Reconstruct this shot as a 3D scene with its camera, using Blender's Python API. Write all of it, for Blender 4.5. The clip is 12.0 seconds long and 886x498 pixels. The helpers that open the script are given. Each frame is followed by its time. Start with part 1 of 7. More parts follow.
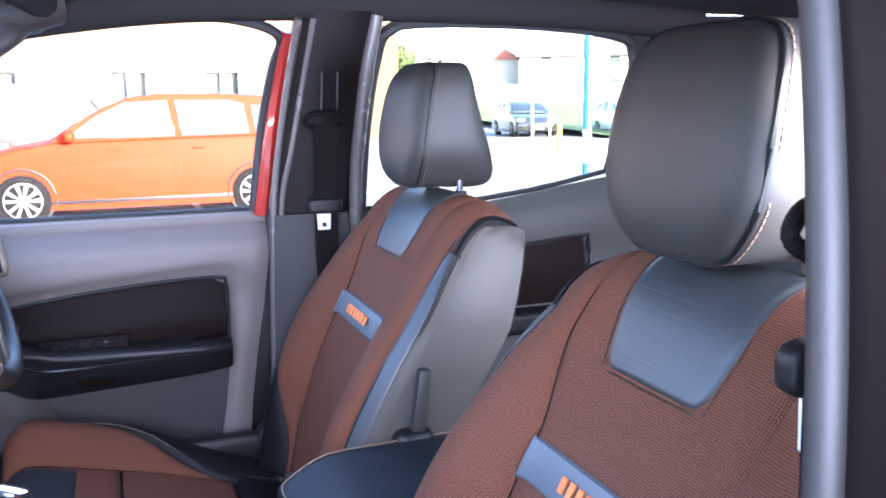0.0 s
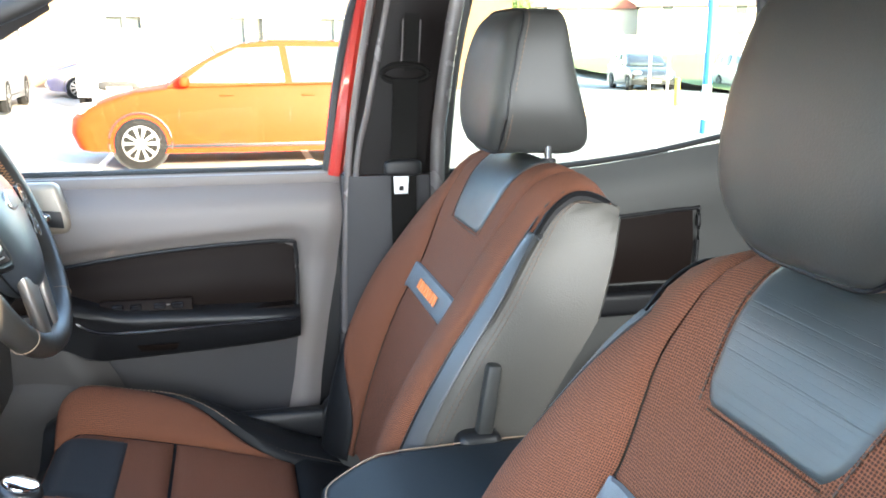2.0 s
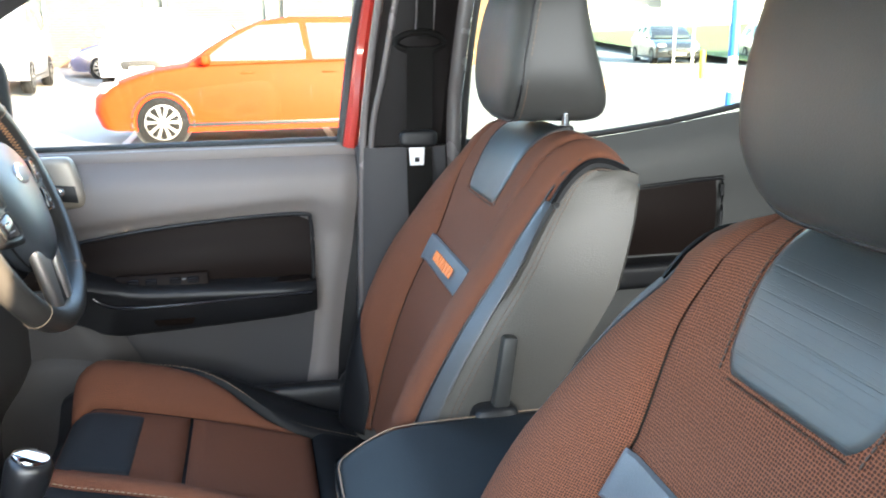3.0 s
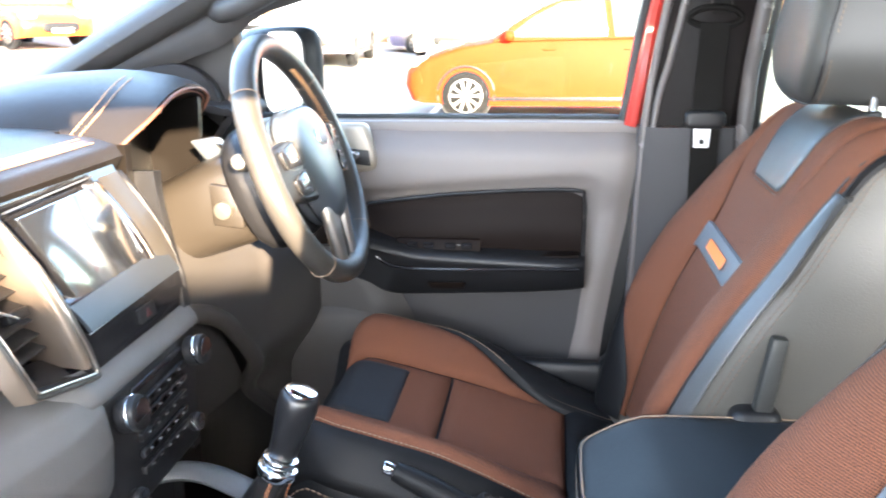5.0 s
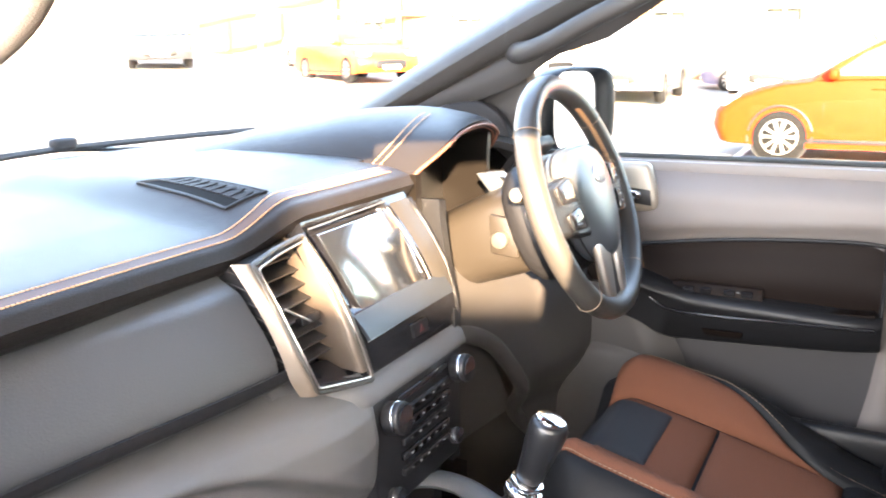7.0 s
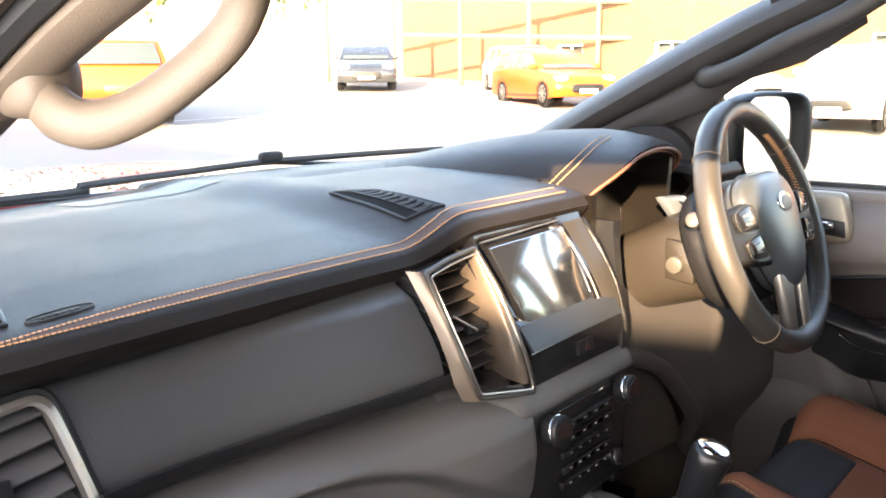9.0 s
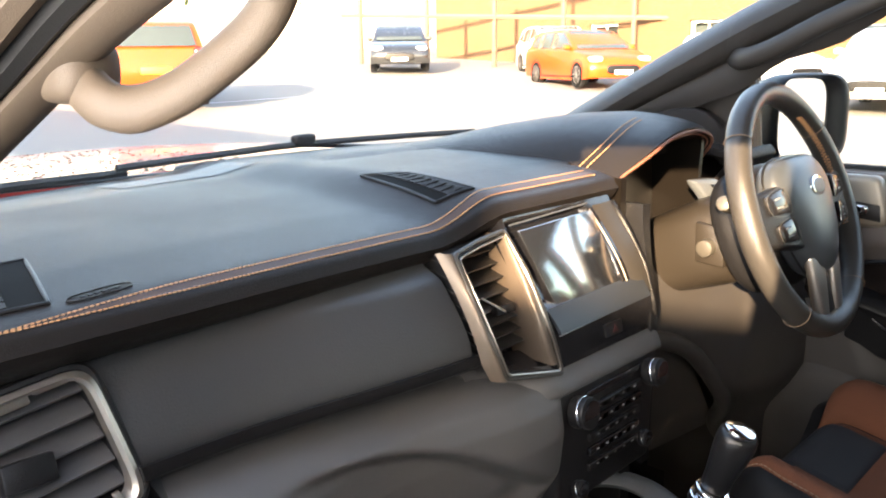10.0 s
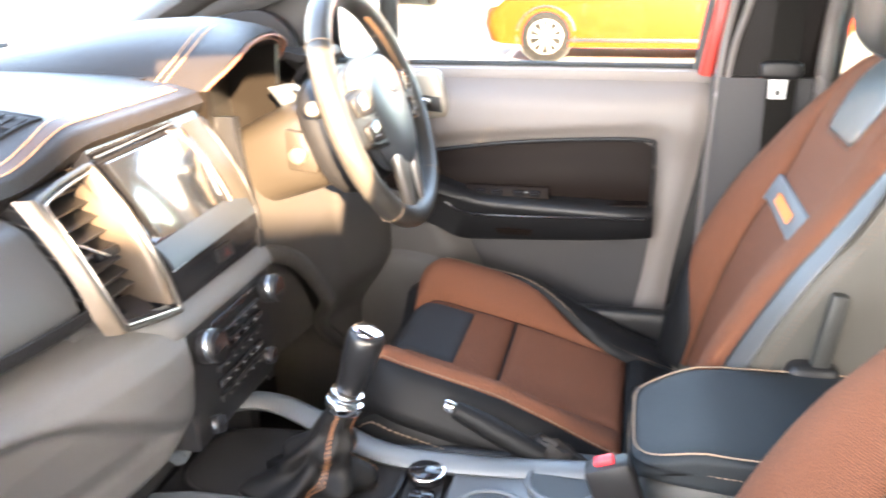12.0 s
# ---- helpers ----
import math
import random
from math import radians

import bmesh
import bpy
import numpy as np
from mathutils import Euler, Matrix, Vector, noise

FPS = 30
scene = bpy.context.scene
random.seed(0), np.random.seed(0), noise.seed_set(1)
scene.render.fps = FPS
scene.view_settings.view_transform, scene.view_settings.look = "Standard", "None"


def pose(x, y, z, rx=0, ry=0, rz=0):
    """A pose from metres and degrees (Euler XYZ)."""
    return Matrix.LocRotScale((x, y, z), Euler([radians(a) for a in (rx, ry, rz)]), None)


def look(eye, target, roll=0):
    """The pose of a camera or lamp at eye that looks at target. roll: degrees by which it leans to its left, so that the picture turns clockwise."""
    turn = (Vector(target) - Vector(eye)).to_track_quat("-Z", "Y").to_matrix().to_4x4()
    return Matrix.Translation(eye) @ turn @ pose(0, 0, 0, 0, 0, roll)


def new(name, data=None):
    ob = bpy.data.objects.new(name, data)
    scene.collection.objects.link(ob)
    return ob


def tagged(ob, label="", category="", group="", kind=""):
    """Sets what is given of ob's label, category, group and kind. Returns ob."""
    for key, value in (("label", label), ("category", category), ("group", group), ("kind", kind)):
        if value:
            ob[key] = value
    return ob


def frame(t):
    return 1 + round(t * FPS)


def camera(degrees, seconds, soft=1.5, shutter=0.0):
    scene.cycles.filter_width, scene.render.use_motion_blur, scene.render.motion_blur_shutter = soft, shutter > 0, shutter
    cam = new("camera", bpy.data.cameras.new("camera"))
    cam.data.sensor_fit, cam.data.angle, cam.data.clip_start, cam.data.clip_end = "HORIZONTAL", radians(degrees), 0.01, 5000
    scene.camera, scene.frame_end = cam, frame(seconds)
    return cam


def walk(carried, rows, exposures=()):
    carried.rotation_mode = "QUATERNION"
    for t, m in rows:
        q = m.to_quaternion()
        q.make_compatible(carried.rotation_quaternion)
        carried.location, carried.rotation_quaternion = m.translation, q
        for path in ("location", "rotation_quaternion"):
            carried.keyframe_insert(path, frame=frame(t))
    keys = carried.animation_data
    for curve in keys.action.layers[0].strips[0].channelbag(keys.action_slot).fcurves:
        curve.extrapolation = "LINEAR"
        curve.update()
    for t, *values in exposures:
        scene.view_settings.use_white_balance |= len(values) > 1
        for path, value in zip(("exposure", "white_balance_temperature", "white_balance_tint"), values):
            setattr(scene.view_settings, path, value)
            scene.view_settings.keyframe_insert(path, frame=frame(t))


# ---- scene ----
cam = camera(54.6, 12.0, soft=1.8, shutter=0.4)
PATH = [
    (0, (-0.965, 0.283, 1.477), (0.875, -0.425, 1.14), -0.7),
    (0.5, (-0.917, 0.266, 1.475), (0.934, -0.393, 1.101), -0.3),
    (1, (-0.87, 0.219, 1.478), (1.003, -0.344, 1.058), 0.4),
    (1.5, (-0.837, 0.191, 1.474), (1.052, -0.302, 1.039), 0.7),
    (2, (-0.825, 0.192, 1.481), (1.069, -0.272, 1.034), 0.2),
    (2.5, (-0.813, 0.189, 1.474), (1.077, -0.266, 1.002), -0.3),
    (2.7, (-0.81, 0.186, 1.471), (1.077, -0.267, 0.987), -0.6),
    (4.3, (-0.802, 0.129, 1.459), (1.117, 0.2, 0.899), 0.3),
    (4.5, (-0.798, 0.136, 1.458), (1.119, 0.248, 0.899), -0.3),
    (5, (-0.802, 0.148, 1.463), (1.107, 0.398, 0.923), -0.6),
    (5.5, (-0.81, 0.125, 1.466), (1.06, 0.61, 0.948), -0.0),
    (6, (-0.812, 0.101, 1.464), (1.007, 0.772, 0.972), -0.2),
    (6.5, (-0.817, 0.118, 1.471), (0.969, 0.885, 1.0), -0.8),
    (7, (-0.82, 0.107, 1.47), (0.908, 1.006, 1.017), -0.9),
    (7.5, (-0.824, 0.072, 1.465), (0.802, 1.153, 1.032), -0.5),
    (9.5, (-0.841, 0.069, 1.47), (0.636, 1.357, 1.071), -0.7),
    (10, (-0.843, 0.06, 1.471), (0.596, 1.379, 1.036), -0.8),
    (10.5, (-0.815, 0.08, 1.466), (0.605, 1.366, 0.891), -1.0),
    (11, (-0.809, 0.104, 1.465), (0.719, 1.221, 0.818), -1.1),
    (11.5, (-0.817, 0.142, 1.475), (0.91, 0.897, 0.805), -0.8),
    (12, (-0.827, 0.13, 1.479), (1.012, 0.547, 0.812), -0.8),
]
EXPOSURES = [(0, 4.82, 5500, 27), (0.3, 4.95, 5900, 17), (0.6, 5.14, 6300, 11), (1.2, 5.49, 6400, 10), (2.7, 4.84, 6500, 9), (4.3, 5.02, 6300, 10), (5.5, 5.73, 6700, 15), (6.5, 5.83, 6900, 16),
             (7.5, 5.10, 7500, 18), (9.3, 4.38, 7600, 17), (10.3, 3.99, 7600, 16), (10.7, 4.72, 7800, 20), (11.2, 5.74, 7800, 21), (11.6, 6.10, 7500, 18), (12, 5.92, 7600, 17)]
walk(cam, [(t, look(eye, target, roll)) for t, eye, target, roll in PATH], EXPOSURES)

# ---- light ----
SUN_AZ, SUN_EL = radians(244.5), radians(15)   # compass turn from +y towards +x, height above the horizon
toward_sun = Vector((math.sin(SUN_AZ) * math.cos(SUN_EL), math.cos(SUN_AZ) * math.cos(SUN_EL), math.sin(SUN_EL)))
world = bpy.data.worlds.new("sky_world")
scene.world = world
world.use_nodes = True
wn = world.node_tree.nodes
sky = wn.new("ShaderNodeTexSky")
sky.sky_type, sky.sun_disc = "NISHITA", False
sky.sun_elevation, sky.sun_rotation = SUN_EL, SUN_AZ
sky.dust_density = 1.5
world.node_tree.links.new(sky.outputs[0], wn["Background"].inputs[0])
wn["Background"].inputs[1].default_value = 0.11
sun_data = bpy.data.lights.new("sun", "SUN")
sun_data.energy, sun_data.angle, sun_data.color = 2.4, radians(0.6), (1.0, 0.80, 0.55)
sun = new("sun", sun_data)
sun.matrix_world = look(toward_sun * 50, (0, 0, 0))

door_light = bpy.data.lights.new("doorway_sky", "AREA")
door_light.shape, door_light.size, door_light.size_y = "RECTANGLE", 0.9, 0.45
door_light.energy, door_light.color, door_light.spread = 0.66, (0.92, 0.97, 1.0), radians(95)
new("doorway_sky", door_light).matrix_world = look((-1.10, 0.40, 1.47), (0.7, 0.15, 1.78))

rear_light = bpy.data.lights.new("rear_window_sky", "AREA")
rear_light.shape, rear_light.size, rear_light.size_y = "RECTANGLE", 0.6, 0.32
rear_light.energy, rear_light.color = 1.3, (0.95, 0.98, 1.0)
new("rear_window_sky", rear_light).matrix_world = look((-0.80, -0.54, 1.44), (0.5, -0.54, 1.25))

# ---- materials ----
def mat(name, color, rough=0.5, metal=0.0, vary=0.12, scale=9.0, bump=0.15, grain=400.0, spec=0.5, coat=0.0, worn=0.08, ior=1.5):
    """A surface with blotches and grain: colour and gloss vary at two scales, with fine relief."""
    m = bpy.data.materials.new(name)
    m.use_nodes = True
    n, l = m.node_tree.nodes, m.node_tree.links
    b = n["Principled BSDF"]
    co = n.new("ShaderNodeTexCoord")
    big, fine = n.new("ShaderNodeTexNoise"), n.new("ShaderNodeTexNoise")
    big.inputs["Scale"].default_value, big.inputs["Detail"].default_value = scale, 4
    fine.inputs["Scale"].default_value, fine.inputs["Detail"].default_value = grain, 2
    for t in (big, fine):
        l.new(co.outputs["Object"], t.inputs["Vector"])
    mix = n.new("ShaderNodeMixRGB")
    mix.inputs[1].default_value = (*[c * (1 - vary) for c in color], 1)
    mix.inputs[2].default_value = (*[min(1, c * (1 + vary)) for c in color], 1)
    add = n.new("ShaderNodeMath")
    add.operation = "MULTIPLY_ADD"
    l.new(fine.outputs["Fac"], add.inputs[0])
    add.inputs[1].default_value = 0.4
    half = n.new("ShaderNodeMath")
    half.operation = "MULTIPLY"
    half.inputs[1].default_value = 0.6
    l.new(big.outputs["Fac"], half.inputs[0])
    l.new(half.outputs[0], add.inputs[2])
    l.new(add.outputs[0], mix.inputs[0])
    l.new(mix.outputs[0], b.inputs["Base Color"])
    r = n.new("ShaderNodeMapRange")
    r.inputs["To Min"].default_value, r.inputs["To Max"].default_value = max(0.02, rough - worn), min(1, rough + worn)
    l.new(big.outputs["Fac"], r.inputs["Value"])
    l.new(r.outputs[0], b.inputs["Roughness"])
    b.inputs["Metallic"].default_value = metal
    b.inputs["Specular IOR Level"].default_value = spec
    b.inputs["Coat Weight"].default_value = coat
    b.inputs["Coat Roughness"].default_value = 0.05
    b.inputs["IOR"].default_value = ior
    if bump:
        bp = n.new("ShaderNodeBump")
        bp.inputs["Strength"].default_value, bp.inputs["Distance"].default_value = bump, 0.001
        l.new(fine.outputs["Fac"], bp.inputs["Height"])
        l.new(bp.outputs[0], b.inputs["Normal"])
    return m


def mesh_cloth(name, thread, hole):
    """Open mesh upholstery: rows of small dark holes between twisted threads, laid out in the cloth's own metres."""
    m = mat(name, thread, 0.85, vary=0.15, scale=14, bump=0, spec=0.2)
    n, l = m.node_tree.nodes, m.node_tree.links
    b = n["Principled BSDF"]
    uv = n.new("ShaderNodeUVMap")
    v = n.new("ShaderNodeTexVoronoi")
    v.voronoi_dimensions = "2D"
    v.inputs["Scale"].default_value, v.inputs["Randomness"].default_value = 400, 0.2
    l.new(uv.outputs[0], v.inputs["Vector"])
    ramp = n.new("ShaderNodeMapRange")
    ramp.inputs["From Min"].default_value, ramp.inputs["From Max"].default_value = 0.27, 0.47
    l.new(v.outputs["Distance"], ramp.inputs["Value"])
    mix = n.new("ShaderNodeMixRGB")
    mix.inputs[1].default_value = (*hole, 1)
    old = b.inputs["Base Color"].links[0].from_socket
    l.new(ramp.outputs[0], mix.inputs[0])
    l.new(old, mix.inputs[2])
    l.new(mix.outputs[0], b.inputs["Base Color"])
    bp = n.new("ShaderNodeBump")
    bp.inputs["Strength"].default_value, bp.inputs["Distance"].default_value = 0.6, 0.001
    l.new(ramp.outputs[0], bp.inputs["Height"])
    l.new(bp.outputs[0], b.inputs["Normal"])
    return m


def ribbed_leather(name, color):
    """Leather embossed with fine broken creases across the panel."""
    m = mat(name, color, 0.42, vary=0.15, scale=20, bump=0.0, spec=0.5)
    n, l = m.node_tree.nodes, m.node_tree.links
    b = n["Principled BSDF"]
    uv, mp, ns = n.new("ShaderNodeUVMap"), n.new("ShaderNodeMapping"), n.new("ShaderNodeTexNoise")
    mp.inputs["Scale"].default_value = (0.9, 150, 1)
    ns.inputs["Scale"].default_value, ns.inputs["Detail"].default_value = 1.0, 1.5
    l.new(uv.outputs[0], mp.inputs["Vector"])
    l.new(mp.outputs[0], ns.inputs["Vector"])
    off, mag, line = n.new("ShaderNodeMath"), n.new("ShaderNodeMath"), n.new("ShaderNodeMapRange")
    off.operation, off.inputs[1].default_value = "SUBTRACT", 0.53
    mag.operation = "ABSOLUTE"
    line.inputs["From Max"].default_value = 0.018
    l.new(ns.outputs["Fac"], off.inputs[0])
    l.new(off.outputs[0], mag.inputs[0])
    l.new(mag.outputs[0], line.inputs["Value"])
    mix = n.new("ShaderNodeMixRGB")
    mix.inputs[1].default_value = (*[c * 0.84 for c in color], 1)
    l.new(b.inputs["Base Color"].links[0].from_socket, mix.inputs[2])
    l.new(line.outputs[0], mix.inputs[0])
    l.new(mix.outputs[0], b.inputs["Base Color"])
    bp = n.new("ShaderNodeBump")
    bp.inputs["Strength"].default_value, bp.inputs["Distance"].default_value = 0.22, 0.0010
    l.new(line.outputs[0], bp.inputs["Height"])
    l.new(bp.outputs[0], b.inputs["Normal"])
    return m


def glass(name, color=(1, 1, 1), rough=0.0):
    """Thin pane: clear straight through, with a reflecting face."""
    m = bpy.data.materials.new(name)
    m.use_nodes = True
    n, l = m.node_tree.nodes, m.node_tree.links
    n.remove(n["Principled BSDF"])
    tr, gl, lw, pw, mx = n.new("ShaderNodeBsdfTransparent"), n.new("ShaderNodeBsdfGlossy"), n.new("ShaderNodeLayerWeight"), n.new("ShaderNodeMath"), n.new("ShaderNodeMixShader")
    tr.inputs[0].default_value = (*color, 1)
    gl.inputs["Roughness"].default_value = rough
    pw.operation, pw.inputs[1].default_value = "POWER", 5.0
    l.new(lw.outputs["Facing"], pw.inputs[0])
    sc = n.new("ShaderNodeMath")
    sc.operation, sc.inputs[1].default_value, sc.inputs[2].default_value = "MULTIPLY_ADD", 0.6, 0.03
    l.new(pw.outputs[0], sc.inputs[0])
    l.new(sc.outputs[0], mx.inputs[0])
    l.new(tr.outputs[0], mx.inputs[1])
    l.new(gl.outputs[0], mx.inputs[2])
    l.new(mx.outputs[0], n["Material Output"].inputs[0])
    return m


CLOTH = mesh_cloth("orange_brown_mesh_cloth", (0.185, 0.068, 0.036), (0.056, 0.022, 0.013))
LEATHER = mat("grey_black_leather", (0.031, 0.031, 0.029), 0.50, vary=0.2, scale=12, bump=0.14, grain=600, spec=0.35)
LID = mat("dark_slate_leather", (0.017, 0.020, 0.023), 0.6, vary=0.12, scale=12, bump=0.35, grain=520, spec=0.16)
LEATHER_BLACK = mat("black_leather", (0.0075, 0.0075, 0.008), 0.52, vary=0.12, scale=12, bump=0.3, grain=520, spec=0.14)
LEATHER_BLUE = mat("blue_grey_leather", (0.085, 0.095, 0.105), 0.42, vary=0.1, scale=15, bump=0.3, grain=520)
PATCH = ribbed_leather("embossed_leather", (0.031, 0.036, 0.038))
STRIP = mat("slate_strip_leather", (0.036, 0.039, 0.042), 0.42, vary=0.12, scale=15, bump=0.3, grain=520, spec=0.7)
BLACK_CLOTH = mat("black_cloth", (0.016, 0.016, 0.018), 0.7, bump=0.4, grain=700, spec=0.25)
KNOB = mat("worn_black_leather", (0.008, 0.008, 0.009), 0.32, bump=0.2, grain=600)
PILLAR_B = mat("brown_black_pillar_trim", (0.008, 0.0062, 0.0058), 0.40, vary=0.1, bump=0.15, grain=900, spec=0.1)
BRONZE = mat("bronze_satin", (0.155, 0.122, 0.096), 0.42, 0.5, vary=0.08, bump=0.2)
# pale warm tone puts the sunlight on the door handle's bezel into its colour
BEZEL = mat("sun_toned_satin_trim", (0.30, 0.26, 0.21), 0.36, 0.3, vary=0.06, bump=0.1)
BRONZE_DARK = mat("dark_bronze_satin", (0.040, 0.035, 0.030), 0.38, 0.2, vary=0.08, bump=0.2)
SEAM = mat("brown_seam_leather", (0.055, 0.030, 0.020), 0.5, bump=0.3, grain=700, spec=0.3)
HAZARD = mat("dull_red_print", (0.06, 0.010, 0.010), 0.5, bump=0)
SHELF = mat("slate_satin_plastic", (0.021, 0.024, 0.029), 0.38, vary=0.08, bump=0.2, grain=800)
HUB = mat("satin_blue_grey_cover", (0.040, 0.046, 0.054), 0.34, vary=0.1, scale=12, bump=0.15, grain=600)
COLUMN = mat("warm_grey_column_plastic", (0.020, 0.0165, 0.013), 0.34, vary=0.08, bump=0.2, grain=900, spec=0.5)
RECESS = mat("brown_black_recess", (0.0065, 0.0052, 0.0042), 0.30, vary=0.1, bump=0.1, grain=900, spec=0.5)
STALK = mat("dull_silver_plastic", (0.085, 0.078, 0.066), 0.35, 0.4, bump=0)
BLADE = mat("black_vent_blade", (0.024, 0.023, 0.023), 0.38, bump=0.2, grain=800, spec=0.35)
# paler copy of the blade plastic, with the doorway's light in its colour
BLADE_LIT = mat("lit_vent_blade", (0.062, 0.061, 0.063), 0.42, bump=0.2, grain=800, spec=0.4)
KNEE = mat("dark_grey_knee_plastic", (0.047, 0.043, 0.041), 0.5, vary=0.08, scale=5, bump=0.5, grain=900, spec=0.3)
SIDE_LEATHER = mat("grey_side_leather", (0.058, 0.0545, 0.048), 0.5, vary=0.08, scale=9, bump=0.3, grain=520, spec=0.35)
PIPING = mat("rust_piping", (0.16, 0.06, 0.035), 0.6, bump=0.2)
STITCH = mat("orange_thread", (0.62, 0.31, 0.14), 0.7, bump=0)
SHELL_THREAD = mat("brown_thread", (0.095, 0.060, 0.040), 0.7, bump=0)
SEAM_THREAD = mat("rust_thread", (0.30, 0.12, 0.05), 0.7, bump=0)
STITCH_PALE = mat("pale_thread", (0.22, 0.15, 0.10), 0.7, bump=0)
ORANGE = mat("orange_embroidery", (0.72, 0.2, 0.05), 0.7, bump=0.3, grain=900)
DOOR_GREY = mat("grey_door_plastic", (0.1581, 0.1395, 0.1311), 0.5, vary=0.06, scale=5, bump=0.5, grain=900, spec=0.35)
# door grey again, with the dim light of the cab's rear darkened into it
REAR_GREY_SHADED = mat("shaded_grey_door_plastic", (0.058, 0.059, 0.056), 0.5, vary=0.06, scale=5, bump=0.5, grain=900, spec=0.35)
DASH_GREY = mat("grey_dash_plastic", (0.078, 0.075, 0.075), 0.5, vary=0.06, scale=5, bump=0.5, grain=900, spec=0.4)
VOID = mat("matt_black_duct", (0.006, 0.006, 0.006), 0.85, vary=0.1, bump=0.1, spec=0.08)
DASH_BLACK = mat("black_dash_leather", (0.0150, 0.0126, 0.0115), 0.46, vary=0.2, scale=6, bump=0.5, grain=700, spec=0.15)
FASCIA = mat("dark_fascia_skin", (0.046, 0.047, 0.049), 0.36, vary=0.10, scale=5, bump=0.4, grain=500, spec=0.5, worn=0.03)
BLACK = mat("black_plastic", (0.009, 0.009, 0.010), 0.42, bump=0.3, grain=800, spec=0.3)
INSET = mat("black_soft_trim", (0.010, 0.0068, 0.0058), 0.5, bump=0.4, grain=800, spec=0.06)
# lower trim's grey, darkened further for the shade near the floor
DOOR_LOW = mat("shaded_grey_lower_plastic", (0.035, 0.0335, 0.0355), 0.55, vary=0.06, scale=5, bump=0.5, grain=900, spec=0.3)
GLOSS = mat("gloss_black", (0.012, 0.012, 0.014), 0.12, bump=0, worn=0.04)
SILVER = mat("satin_silver", (0.38, 0.35, 0.32), 0.32, 0.85, vary=0.05, bump=0.1)
CHROME = mat("chrome", (0.85, 0.85, 0.86), 0.08, 1.0, vary=0.02, bump=0, worn=0.04)
WHEEL_LEATHER = mat("wheel_leather", (0.034, 0.031, 0.028), 0.36, vary=0.15, scale=25, bump=0.4, grain=600)
# pillar trim by the open doorway, its light put into a paler colour
PILLAR_LIT = mat("pillar_trim", (0.12, 0.088, 0.062), 0.6, vary=0.06, bump=0.4, grain=900)
# the driver's side copy, shade put into its colour; also serves other dark trim
PILLAR_DARK_SHADED = mat("dark_shaded_pillar_trim", (0.030, 0.027, 0.025), 0.5, vary=0.1, bump=0.3, grain=900, spec=0.35)
# satin lip grey, lightened so the pillar edges' bright streaks are in its colour
FLANGE = mat("satin_lip_with_streak_light", (0.105, 0.094, 0.092), 0.26, vary=0.08, bump=0.1, grain=900, spec=0.8)
HEADLINE = mat("dark_headlining", (0.022, 0.021, 0.021), 0.95, bump=0.5, grain=900, spec=0.1)
RUBBER = mat("black_rubber", (0.015, 0.015, 0.015), 0.6, bump=0.2)
CARPET = mat("black_carpet", (0.015, 0.015, 0.016), 0.95, bump=0.8, grain=700, spec=0.1)
BELT = mat("black_belt_webbing", (0.008, 0.0072, 0.0065), 0.7, bump=0.6, grain=900, spec=0.08)
STEEL = mat("bright_steel", (0.8, 0.8, 0.8), 0.3, 1.0, bump=0)
GREY_MARK = mat("grey_print", (0.22, 0.22, 0.22), 0.5, bump=0)
WHITE_TAG = mat("white_plastic", (0.75, 0.75, 0.74), 0.4, bump=0)
RED_TAG = mat("red_plastic", (0.65, 0.02, 0.03), 0.4, bump=0)
BODY = mat("red_paint", (0.36, 0.018, 0.010), 0.4, vary=0.06, bump=0, coat=0.5)
SCREEN = mat("screen_glass", (0.02, 0.022, 0.026), 0.15, bump=0, worn=0.02, spec=0.8, coat=1.0, ior=3.2)
CLEAR = glass("clear_glass", (0.96, 0.98, 0.97))
TINTED = glass("tinted_glass", (0.75, 0.8, 0.76))
MIRROR = mat("mirror_silvering", (0.9, 0.9, 0.9), 0.02, 1.0, vary=0.0, bump=0, worn=0.0)

# ---- builders ----
def smoothed(ob, angle=38):
    for p in ob.data.polygons:
        p.use_smooth = True
    ob.data.set_sharp_from_angle(angle=radians(angle))
    return ob


def part(name, bm, material, parent=None, label="", angle=38):
    """Links a bmesh as one mesh object, under a thing or a part."""
    bmesh.ops.recalc_face_normals(bm, faces=bm.faces)
    me = bpy.data.meshes.new(name)
    bm.to_mesh(me)
    bm.free()
    me.materials.append(material)
    ob = new(name, me)
    if parent:
        ob.parent = parent
        ob.matrix_parent_inverse = parent.matrix_world.inverted()
    if label:
        ob["label"] = label
    return smoothed(ob, angle)


def thing(name, label, category, at=(0, 0, 0), group="", kind=""):
    ob = new(name)
    ob.location = at
    ob.matrix_world = Matrix.Translation(at)
    ob.empty_display_size = 0.1
    return tagged(ob, label, category, group, kind)


def smoothstep(a, b, x):
    t = min(1, max(0, (x - a) / (b - a)))
    return t * t * (3 - 2 * t)


def interp(x, table):
    """Smooth interpolation in a short table of (x, value)."""
    if x <= table[0][0]:
        return table[0][1]
    for (a, va), (b, vb) in zip(table, table[1:]):
        if x <= b:
            return va + (vb - va) * (x - a) / (b - a)
    return table[-1][1]


